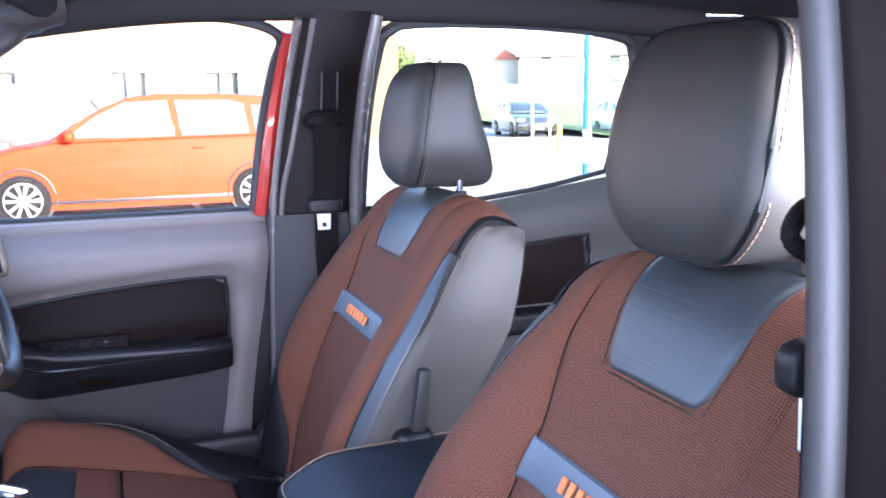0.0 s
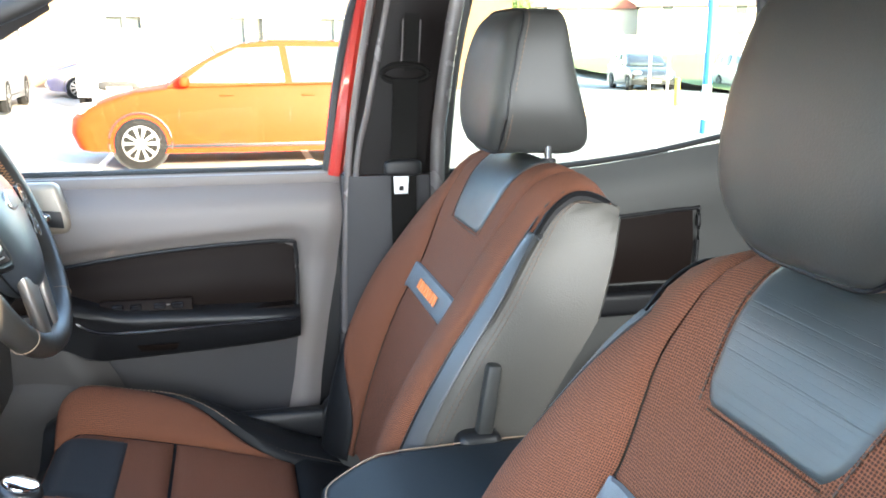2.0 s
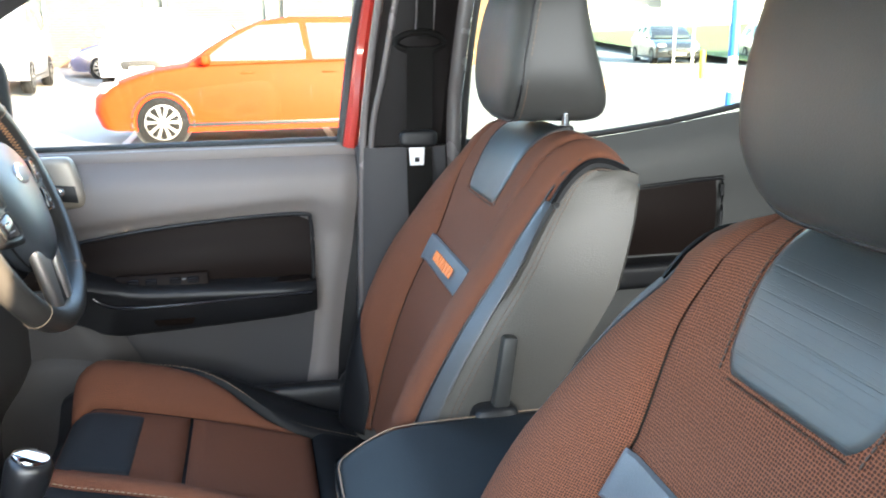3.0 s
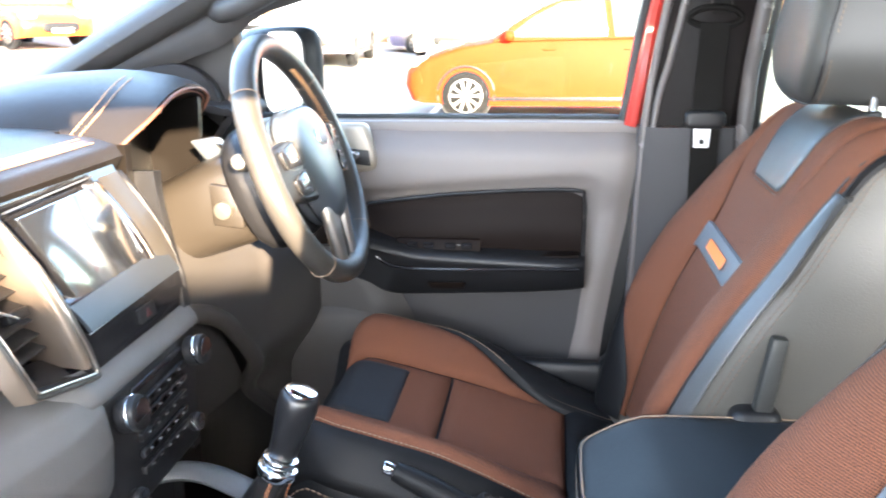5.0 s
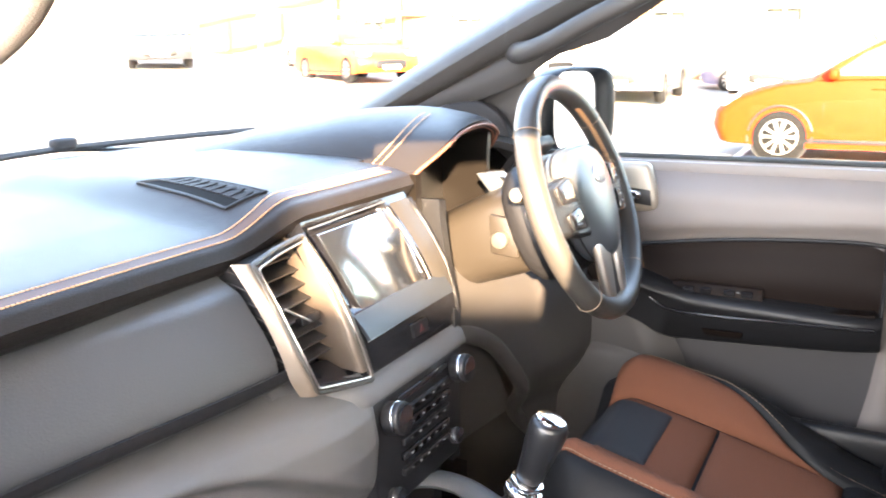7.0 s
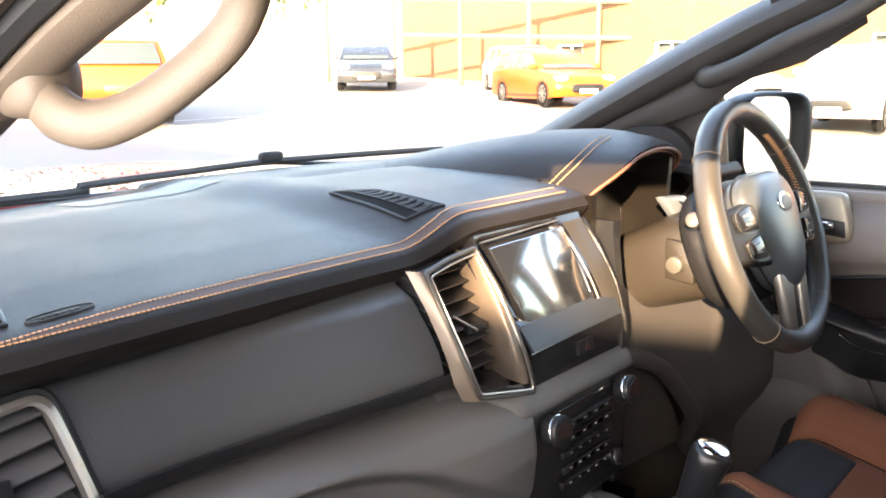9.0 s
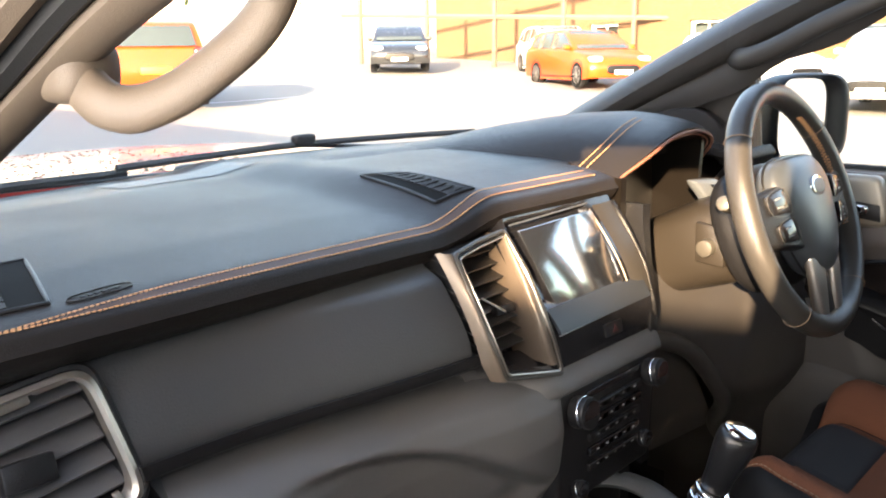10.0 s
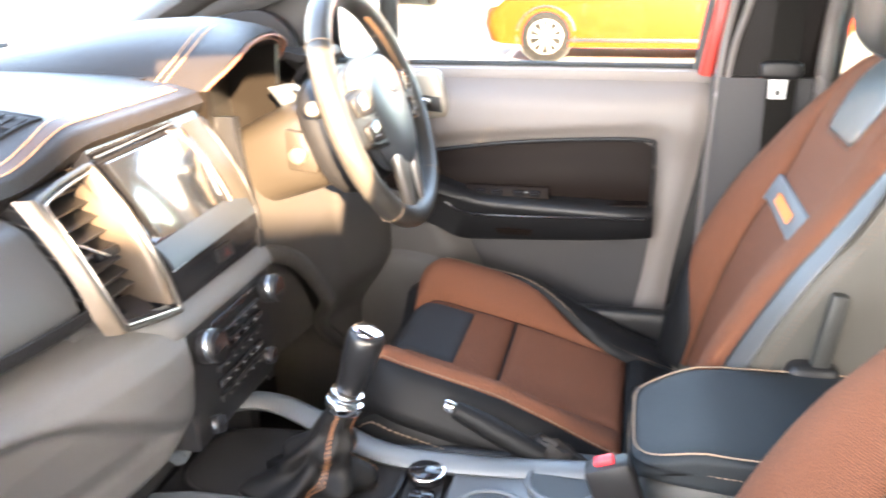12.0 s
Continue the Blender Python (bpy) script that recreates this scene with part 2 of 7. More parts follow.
def curve(points, steps=8, closed=False):
    """Catmull-Rom through the points."""
    p = [Vector(q) for q in points]
    out, n = [], len(p)
    for i in range(n if closed else n - 1):
        a, b, c, d = (p[(i + k) % n] if closed else p[min(n - 1, max(0, i + k))] for k in (-1, 0, 1, 2))
        for s in range(steps):
            t = s / steps
            out.append(0.5 * (2 * b + (c - a) * t + (2 * a - 5 * b + 4 * c - d) * t * t + (3 * b - a - 3 * c + d) * t ** 3))
    if not closed:
        out.append(p[-1])
    return out


def loft(rings, closed=True, caps=True, bm=None):
    """Skin over rings of equally many points."""
    bm = bm or bmesh.new()
    rows = [[bm.verts.new(q) for q in ring] for ring in rings]
    for a, b in zip(rows, rows[1:]):
        n = len(a)
        for i in range(n if closed else n - 1):
            j = (i + 1) % n
            bm.faces.new((a[i], a[j], b[j], b[i]))
    if caps and closed:
        bm.faces.new(rows[0][::-1])
        bm.faces.new(rows[-1])
    return bm


def tube(path, radius, sides=10, closed=False, flat=1.0, up=(0, 0, 1), bm=None):
    """A tube along a path; radius a number or one per point; flat squeezes it along up."""
    path = [Vector(p) for p in path]
    n, rings = len(path), []
    for i, p in enumerate(path):
        d = (path[(i + 1) % n] - path[i - 1]) if closed else (path[min(n - 1, i + 1)] - path[max(0, i - 1)])
        d.normalize()
        side = d.cross(Vector(up))
        side = side.normalized() if side.length > 1e-4 else Vector((1, 0, 0))
        top = side.cross(d).normalized()
        r = radius[i] if isinstance(radius, (list, tuple)) else radius
        rings.append([p + r * (math.cos(2 * math.pi * k / sides) * side + flat * math.sin(2 * math.pi * k / sides) * top) for k in range(sides)])
    if closed:
        rings.append(rings[0])
    bm = loft(rings, True, not closed, bm)
    if closed:
        bmesh.ops.remove_doubles(bm, verts=bm.verts, dist=1e-6)
    return bm


def block(size, at=(0, 0, 0), bevel=0.004, segments=2, turn=(0, 0, 0), bm=None):
    """A box with rounded edges."""
    tmp = bmesh.new()
    bmesh.ops.create_cube(tmp, size=1)
    bmesh.ops.scale(tmp, vec=size, verts=tmp.verts)
    if bevel:
        bmesh.ops.bevel(tmp, geom=tmp.edges[:], offset=min(bevel, 0.49 * min(size)), segments=segments, affect="EDGES", profile=0.5)
    bmesh.ops.transform(tmp, matrix=pose(*at, *turn), verts=tmp.verts)
    return merged(bm, tmp)


def merged(bm, other):
    if bm is None:
        return other
    me = bpy.data.meshes.new("scratch")
    other.to_mesh(me)
    other.free()
    bm.from_mesh(me)
    bpy.data.meshes.remove(me)
    return bm


def rod(a, b, r, sides=16, bm=None, bevel=0.0):
    a, b = Vector(a), Vector(b)
    tmp = bmesh.new()
    bmesh.ops.create_cone(tmp, cap_ends=True, segments=sides, radius1=r, radius2=r, depth=(b - a).length)
    if bevel:
        rim = [e for e in tmp.edges if abs(abs((e.verts[0].co.z + e.verts[1].co.z) / 2) - (b - a).length / 2) < 1e-6]
        bmesh.ops.bevel(tmp, geom=rim, offset=bevel, segments=2, affect="EDGES", profile=0.5)
    m = Matrix.Translation((a + b) / 2) @ (b - a).to_track_quat("Z", "Y").to_matrix().to_4x4()
    bmesh.ops.transform(tmp, matrix=m, verts=tmp.verts)
    return merged(bm, tmp)


def slab(corners, depth, bevel=0.003, segments=2, bm=None, away=None):
    """A polygon of corners, thickened by depth away from its face (or along away), with rounded edges."""
    tmp = bmesh.new()
    c = [Vector(p) for p in corners]
    nrm = Vector(away) if away else sum(((c[i] - c[0]).cross(c[i + 1] - c[0]) for i in range(1, len(c) - 1)), Vector())
    nrm.normalize()
    top, bot = [tmp.verts.new(p) for p in c], [tmp.verts.new(p + nrm * depth) for p in c]
    tmp.faces.new(top)
    tmp.faces.new(bot[::-1])
    n = len(c)
    for i in range(n):
        tmp.faces.new((top[i], bot[i], bot[(i + 1) % n], top[(i + 1) % n]))
    bmesh.ops.recalc_face_normals(tmp, faces=tmp.faces)
    if bevel:
        bmesh.ops.bevel(tmp, geom=tmp.edges[:], offset=bevel, segments=segments, affect="EDGES", profile=0.5)
    return merged(bm, tmp)


def rim(corners, width, depth, round_=0.0, steps=3, bm=None):
    """A frame of the given width and depth round a polygon of corners, which is its outer edge."""
    c = [Vector(p) for p in corners]
    n = len(c)
    nrm = sum(((c[i] - c[0]).cross(c[i + 1] - c[0]) for i in range(1, n - 1)), Vector()).normalized()
    inner = []
    for i in range(n):
        a, b = (c[i] - c[i - 1]).normalized(), (c[(i + 1) % n] - c[i]).normalized()
        na, nb = nrm.cross(a), nrm.cross(b)
        inner.append(c[i] + (na + nb) * width / (1 + na.dot(nb)))
    prof = [(0, 1.0), (0.15, 0.35), (0.5, 0.0), (0.85, 0.35), (1, 1.0)]
    tmp = bmesh.new()
    rows = [[tmp.verts.new(c[i].lerp(inner[i], a) + nrm * depth * b) for i in range(n)] for a, b in prof]
    for a, b in zip(rows, rows[1:] + rows[:1]):
        for i in range(n):
            tmp.faces.new((a[i], a[(i + 1) % n], b[(i + 1) % n], b[i]))
    bmesh.ops.recalc_face_normals(tmp, faces=tmp.faces)
    return merged(bm, tmp)


def sheet(f, nu, nv, thick=0.0, bm=None, ease=False):
    """A grid over f(a, b), a and b in 0..1, thickened along its normal, with coordinates in metres as its map."""
    bm = bm or bmesh.new()
    uvl = bm.loops.layers.uv.verify()
    warp = (lambda s: 0.5 - 0.5 * math.cos(math.pi * s)) if ease else (lambda s: s)
    grid = [[Vector(f(warp(i / nu), warp(j / nv))) for j in range(nv + 1)] for i in range(nu + 1)]
    mid_u, mid_v = nu // 2, nv // 2
    ulen, vlen = [0.0], [0.0]
    for i in range(nu):
        ulen.append(ulen[-1] + (grid[i + 1][mid_v] - grid[i][mid_v]).length)
    for j in range(nv):
        vlen.append(vlen[-1] + (grid[mid_u][j + 1] - grid[mid_u][j]).length)
    layers = [grid]
    if thick:
        def nrm(i, j):
            d = (grid[min(nu, i + 1)][j] - grid[max(0, i - 1)][j]).cross(grid[i][min(nv, j + 1)] - grid[i][max(0, j - 1)])
            return d.normalized() if d.length > 1e-12 else Vector((0, 0, 1))
        layers.append([[grid[i][j] - nrm(i, j) * thick for j in range(nv + 1)] for i in range(nu + 1)])
    vs = [[[bm.verts.new(p) for p in row] for row in g] for g in layers]
    where = {}
    for g in vs:
        for i, row in enumerate(g):
            for j, v in enumerate(row):
                where[v] = (ulen[i], vlen[j])
    faces = []
    for k, g in enumerate(vs):
        for i in range(nu):
            for j in range(nv):
                q = (g[i][j], g[i + 1][j], g[i + 1][j + 1], g[i][j + 1])
                faces.append(bm.faces.new(q if k == 0 else q[::-1]))
    if thick:
        loop = [(i, 0) for i in range(nu)] + [(nu, j) for j in range(nv)] + [(i, nv) for i in range(nu, 0, -1)] + [(0, j) for j in range(nv, 0, -1)]
        for (i, j), (p, q) in zip(loop, loop[1:] + loop[:1]):
            faces.append(bm.faces.new((vs[0][p][q], vs[0][i][j], vs[1][i][j], vs[1][p][q])))
    for fc in faces:
        for lp in fc.loops:
            lp[uvl].uv = where[lp.vert]
    return bm


def cushion(f, edges, low, high, nu, nv, puff=0.006, sink=0.006, thick=0.012, roll=0.02, flip=1):
    """An upholstered panel on the surface f(u, v) between u = edges(v): puffed up in its middle and sunk at its seams."""
    def at(a, b):
        v = low + (high - low) * b
        u0, u1 = edges(v)
        u = u0 + (u1 - u0) * a
        p = Vector(f(u, v))
        e = 1e-3
        du, dv = Vector(f(u + e, v)) - Vector(f(u - e, v)), Vector(f(u, v + e)) - Vector(f(u, v - e))
        n = du.cross(dv).normalized() * flip
        wide = (Vector(f(u1, v)) - Vector(f(u0, v))).length
        tall = (Vector(f(u, high)) - Vector(f(u, low))).length
        d = min(min(a, 1 - a) * wide, min(b, 1 - b) * tall)
        t = min(1, d / roll)
        return p + n * (-sink + (sink + puff) * (1 - (1 - t) ** 2.5))
    return sheet(at, nu, nv, thick * flip, ease=True)


def stitches(path, length=0.005, gap=0.003, r=0.0009, bm=None):
    """Thread stitches along a path, each a small raised bar."""
    bm = bm or bmesh.new()
    path = [Vector(p) for p in path]
    dist = [0.0]
    for a, b in zip(path, path[1:]):
        dist.append(dist[-1] + (b - a).length)
    def at(s):
        for i in range(len(path) - 1):
            if s <= dist[i + 1]:
                return path[i].lerp(path[i + 1], (s - dist[i]) / max(1e-9, dist[i + 1] - dist[i]))
        return path[-1]
    s = 0.0
    while s + length < dist[-1]:
        a, b = at(s), at(s + length)
        d = (b - a).normalized()
        x = d.orthogonal().normalized()
        y = d.cross(x)
        ends = [[bm.verts.new(p + r * (k[0] * x + k[1] * y)) for k in ((1, 0), (0, 1), (-1, 0), (0, -1))] for p in (a, a.lerp(b, 0.5), b)]
        for v in ends[1]:
            v.co += (v.co - a.lerp(b, 0.5)) * 0.5
        for e, f in zip(ends, ends[1:]):
            for i in range(4):
                bm.faces.new((e[i], e[(i + 1) % 4], f[(i + 1) % 4], f[i]))
        s += length + gap
    return bm


def superbox(size, at=(0, 0, 0), p=4.0, n=14, shape=None):
    """A box with rounded faces; shape moves its points (given and returned in metres round its middle)."""
    bm = bmesh.new()
    bmesh.ops.create_cube(bm, size=2)
    bmesh.ops.subdivide_edges(bm, edges=bm.edges[:], cuts=n, use_grid_fill=True)
    for v in bm.verts:
        c = Vector([math.tan(q * math.pi / 4) for q in v.co])
        r = sum(abs(q) ** p for q in c) ** (1 / p)
        q = Vector([c[i] / r * size[i] / 2 for i in range(3)])
        v.co = Vector(shape(q) if shape else q) + Vector(at)
    return bm

# ---- cabin shell ----
def mirrored(pts, s):
    return [(s * x, y, z) for x, y, z in pts]


def body_side(s, name):
    """Pillars, sill and rear quarter of one side of the cab. s: 1 for the driver's side, -1 for the passenger's."""
    side = thing(name, "dark trimmed cab side with pillars and sill", "car body", (s * 0.78, -0.1, 0.5), kind="structure")
    # middle pillar: a grey lower casing and a dark upper one, both with a raised front lip
    lower = [(0.70, 0.005), (0.685, -0.02), (0.685, -0.15), (0.71, -0.18), (0.80, -0.18), (0.80, 0.005)]
    rings = [[(s * (x + dx), y * k + dy, z) for x, y in lower] for z, dx, k, dy in ((0.45, 0.02, 1.35, 0.01), (0.8, 0.01, 1.2, 0.01), (1.1, 0, 1.05, 0), (1.265, 0, 1, 0))]
    part("pillar_lower_trim", loft(rings), DOOR_LOW, side)
    rings = [[(s * (x + dx), y, z) for x, y in ((0.70, yf), (0.685, yf - 0.025), (0.685, yr + 0.03), (0.71, yr), (0.80, yr), (0.80, yf))]
             for z, dx, yf, yr in (((1.268, 0.0, -0.004, -0.172), (1.40, -0.015, -0.026, -0.184), (1.55, -0.045, -0.050, -0.205), (1.68, -0.085, -0.07, -0.225)) if s > 0 else
                               ((1.268, 0.0, 0.002, -0.178), (1.40, -0.015, -0.007, -0.183), (1.55, -0.045, -0.017, -0.193), (1.68, -0.085, -0.015, -0.218)))]
    part("pillar_upper_trim", loft(rings), PILLAR_B, side)
    lips = (([(0.715, 0.006, 0.6), (0.705, 0.004, 1.0), (0.700, -0.006, 1.27), (0.687, -0.020, 1.40), (0.658, -0.040, 1.54), (0.62, -0.052, 1.63)], 0.007),
            ([(0.705, -0.010, 1.0), (0.692, -0.020, 1.275), (0.674, -0.041, 1.39), (0.645, -0.066, 1.54), (0.61, -0.078, 1.63)], 0.006),
            ([(0.705, -0.170, 0.8), (0.690, -0.168, 1.28), (0.672, -0.172, 1.40), (0.646, -0.184, 1.53), (0.62, -0.20, 1.64)], 0.014)) if s > 0 else (
            ([(0.715, 0.012, 0.6), (0.705, 0.010, 1.0), (0.700, 0.006, 1.27), (0.682, -0.004, 1.42), (0.65, -0.016, 1.56), (0.62, -0.02, 1.63)], 0.009),
            ([(0.705, -0.187, 0.8), (0.70, -0.187, 1.26), (0.682, -0.19, 1.42), (0.65, -0.2, 1.56), (0.62, -0.21, 1.64)], 0.008))
    # the driver's lips take the lightened grey, the passenger's stay black
    for edge, r in lips:
        part("pillar_flange", tube(curve(mirrored(edge, s), 6), r, 10), FLANGE if s > 0 else RUBBER, side, "satin pillar lip")
    part("door_shut", slab(mirrored([(0.745, -0.06, 0.50), (0.745, 0.12, 0.50), (0.745, 0.12, 1.25), (0.745, -0.06, 1.25)], s), 0.02, 0.004, away=(s, 0, 0)), BLACK, side) if s > 0 else None
    part("kick_panel", slab(mirrored([(0.705, 0.80, 0.50), (0.705, 1.22, 0.50), (0.705, 1.22, 1.12), (0.705, 0.80, 1.12)], s), 0.02, 0.004, away=(s, 0, 0)), CARPET, side)
    # sill and rear quarter
    part("sill", block((0.14, 2.2, 0.14), (s * 0.80, 0.0, 0.50), 0.02), BLACK, side)
    part("rear_quarter", slab(mirrored([(0.70, -0.90, 0.5), (0.72, -0.90, 1.3), (0.66, -0.92, 1.66), (0.62, -1.12, 1.66), (0.70, -1.15, 1.3), (0.70, -1.15, 0.5)], s), 0.06, 0.01, away=(s, 0, 0)), PILLAR_DARK_SHADED, side)
    part("rear_pillar_trim", slab(mirrored([(0.728, -0.792, 1.27), (0.705, -0.812, 1.46), (0.688, -0.812, 1.56), (0.668, -0.79, 1.63), (0.64, -1.02, 1.66), (0.70, -1.02, 1.27)], s), 0.03, 0.006, away=(s, 0, 0)), HEADLINE, side) if s > 0 else None
    # roof rail over the openings
    rail = [(0.665, 0.60, 1.585), (0.655, 0.40, 1.625), (0.645, 0.15, 1.655), (0.64, -0.2, 1.665), (0.645, -0.6, 1.66), (0.66, -0.95, 1.64)]
    part("roof_rail", tube(curve(mirrored(rail, s), 6), 0.036, 12), HEADLINE, side)
    return side


body_side(1, "cab_side_driver")
body_side(-1, "cab_side_passenger")

# windscreen pillars, header, roof, floor, rear wall
def screen_pillar(s):
    p = thing("windscreen_pillar", "padded trim over the windscreen pillar", "pillar trim", (s * 0.66, 1.0, 1.3), kind="structure")
    line = [(0.735, 1.20, 1.27), (0.715, 1.02, 1.365), (0.695, 0.85, 1.45), (0.675, 0.68, 1.53), (0.655, 0.50, 1.60), (0.635, 0.36, 1.645)] if s > 0 else [(0.608, 0.828, 1.371), (0.572, 0.704, 1.453), (0.563, 0.623, 1.494), (0.561, 0.539, 1.524), (0.568, 0.456, 1.548), (0.578, 0.382, 1.566)]
    rings = []
    for q in curve(mirrored(line, s), 4):
        w, d = (0.056, 0.034) if s > 0 else (0.022, 0.022)
        cx = Vector((s * 0.80, 0.50, 0.25)).normalized() if s > 0 else Vector((-0.75, -0.35, 0.35)).normalized()
        cy = Vector((-s * 0.55, 0.0, 0.85)).normalized() if s > 0 else Vector((0.45, 0.75, 0.35)).normalized()
        rings.append([q + cx * (w * math.copysign(abs(math.cos(a)) ** 0.7, math.cos(a))) + cy * (d * math.copysign(abs(math.sin(a)) ** 0.7, math.sin(a))) for a in [2 * math.pi * k / 14 for k in range(14)]])
    # lit copy of the trim on the passenger's side, shaded copy on the driver's
    part("pillar_trim", loft(rings), PILLAR_DARK_SHADED if s > 0 else PILLAR_LIT, p)
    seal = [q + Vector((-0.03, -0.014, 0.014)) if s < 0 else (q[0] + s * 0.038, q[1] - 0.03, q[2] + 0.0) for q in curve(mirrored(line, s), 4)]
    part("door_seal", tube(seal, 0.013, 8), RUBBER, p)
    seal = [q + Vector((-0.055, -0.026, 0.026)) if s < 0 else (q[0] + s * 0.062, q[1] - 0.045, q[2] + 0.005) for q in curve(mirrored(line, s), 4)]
    part("painted_flange", tube(seal, 0.016, 8), PILLAR_LIT if s < 0 else PILLAR_DARK_SHADED, p)
    seal = [q + Vector((-0.082, -0.038, 0.038)) if s < 0 else (q[0] + s * 0.088, q[1] - 0.055, q[2] + 0.01) for q in curve(mirrored(line, s), 4)]
    part("outer_seal", tube(seal, 0.012, 8), RUBBER, p)
    return p


def pillar_foot(a, b):
    top = Vector((interp(a, ((0, 0.725), (0.3, 0.705), (0.6, 0.685), (1, 0.65))), 1.12 - 0.66 * a, 1.30 + 0.315 * a))
    low = Vector((0.70 - 0.035 * a, 1.06 - 0.60 * a, interp(a, ((0, 1.29), (0.2, 1.345), (0.4, 1.375), (0.57, 1.41), (0.68, 1.462), (0.84, 1.488), (1, 1.55)))))
    return top.lerp(low, b) + Vector((-0.012 * math.sin(math.pi * b), 0, 0))
part("pillar_foot", sheet(pillar_foot, 20, 8, 0.012), PILLAR_DARK_SHADED, screen_pillar(1), "broad trim at the pillar's foot", 60)
screen_pillar(-1)


def grab_handle(s, path, material):
    h = thing("grab_handle", "smooth moulded grab handle on the windscreen pillar", "grab handle", mirrored([path[0]], s)[0], group="grab handles")
    c = curve(mirrored(path, s), 8)
    n = len(c)
    rad = [(0.017 if s > 0 else 0.0155) + 0.007 * abs(2 * i / (n - 1) - 1) ** 3 for i in range(n)]
    part("grip", tube(c, rad, 14, flat=0.72, up=(s, 0, 0)), material, h)
    for q in (c[0], c[-1]):
        part("foot", superbox((0.05, 0.075, 0.05), q, 3, 8), material, h)
    return h


grab_handle(-1, [(0.560, 0.672, 1.467), (0.562, 0.634, 1.446), (0.552, 0.606, 1.440), (0.535, 0.573, 1.452), (0.518, 0.539, 1.476), (0.510, 0.514, 1.496), (0.511, 0.494, 1.518), (0.525, 0.477, 1.537), (0.548, 0.467, 1.549)], PILLAR_LIT)
grab_handle(1, [(0.685, 0.74, 1.47), (0.632, 0.70, 1.462), (0.605, 0.64, 1.478), (0.592, 0.56, 1.515), (0.59, 0.47, 1.555), (0.60, 0.42, 1.59), (0.635, 0.40, 1.62)], PILLAR_DARK_SHADED)

roof = new("ceiling")
tagged(roof, "dark cloth headlining of the cab", "headlining", kind="structure")
def roof_shape(a, b):
    x, y = -0.68 + 1.36 * a, 0.42 - 1.55 * b
    return (x, y, 1.715 - 0.05 * (x / 0.68) ** 4 - 0.045 * smoothstep(0.0, 0.42, y) ** 2)
part("headlining", sheet(roof_shape, 20, 20, 0.03), HEADLINE, roof)
part("roof_skin", sheet(lambda a, b: (-0.78 + 1.56 * a, 0.5 - 1.7 * b, 1.80 - 0.07 * abs(2 * a - 1) ** 4 - 0.08 * smoothstep(0.2, 0.5, 0.5 - 1.7 * b)), 14, 10, 0.03), BODY, roof)
part("header_trim", tube(curve([(-0.64, 0.36, 1.645), (-0.3, 0.42, 1.665), (0.3, 0.42, 1.665), (0.64, 0.36, 1.645)], 6), 0.03, 10), HEADLINE, roof)

floor = new("floor")
tagged(floor, "black carpeted cab floor with tunnel", "car floor", kind="structure")
part("carpet", sheet(lambda a, b: (-0.76 + 1.52 * a, 1.25 - 2.4 * b, 0.50 + 0.16 * smoothstep(0.28, 0.16, abs(-0.76 + 1.52 * a)) + 0.5 * smoothstep(0.85, 1.25, 1.25 - 2.4 * b)), 40, 20, 0.02), CARPET, floor)
rear_wall = new("wall_rear")
tagged(rear_wall, "dark rear wall of the cab", "car wall", kind="structure")
part("panel", slab([(-0.76, -1.13, 0.5), (0.76, -1.13, 0.5), (0.76, -1.15, 1.22), (-0.76, -1.15, 1.22)], 0.04, 0.01, away=(0, -1, 0)), HEADLINE, rear_wall)
part("frame", rim([(-0.76, -1.15, 1.2), (-0.66, -1.12, 1.70), (0.66, -1.12, 1.70), (0.76, -1.15, 1.2)], 0.1, 0.04), HEADLINE, rear_wall)
part("pane", slab([(-0.68, -1.17, 1.25), (0.68, -1.17, 1.25), (0.6, -1.15, 1.64), (-0.6, -1.15, 1.64)], 0.004, 0), TINTED, rear_wall)
bulkhead = new("wall_front")
tagged(bulkhead, "black bulkhead behind the dashboard", "car wall", kind="structure")
part("panel", slab([(-0.78, 1.22, 0.4), (0.78, 1.22, 0.4), (0.78, 1.28, 1.24), (-0.78, 1.28, 1.24)], 0.04, 0.01, away=(0, 1, 0)), BLACK, bulkhead)

windscreen = new("windscreen")
tagged(windscreen, "clear sloping windscreen with black edge band", "windscreen", kind="structure")
def ws_base(x):
    return 1.30 - 0.28 * x * x
def ws(a, b):
    x = (-0.72 + 1.44 * a) * (1 - 0.13 * b)
    return (x, ws_base(x) + 0.02 - 0.93 * b, 1.275 + 0.415 * b - 0.02 * abs(2 * a - 1) ** 2)
wp = part("pane", sheet(ws, 20, 12), CLEAR, windscreen)
wp.visible_shadow = False
part("black_band", sheet(lambda a, b: Vector(ws(a, 0.045 * b)) + Vector((0, -0.004, -0.002)), 20, 1), RUBBER, windscreen)

# ---- seats ----
BACK_Y = ((0.80, 0.03), (0.84, 0.018), (0.92, -0.002), (1.0, -0.028), (1.07, -0.055), (1.138, -0.09), (1.235, -0.139), (1.28, -0.160), (1.315, -0.185), (1.34, -0.22))
BACK_W = ((-0.05, 0.20), (0.04, 0.215), (0.25, 0.238), (0.54, 0.247), (0.69, 0.243), (0.83, 0.230), (0.92, 0.217), (1.0, 0.205))   # half width along v
BACK_T = ((0.80, 0.10), (0.95, 0.125), (1.15, 0.148), (1.24, 0.128), (1.31, 0.105), (1.34, 0.08))


def back_y(z):
    return sum(interp(z + d, BACK_Y) for d in (-0.025, 0, 0.025)) / 3


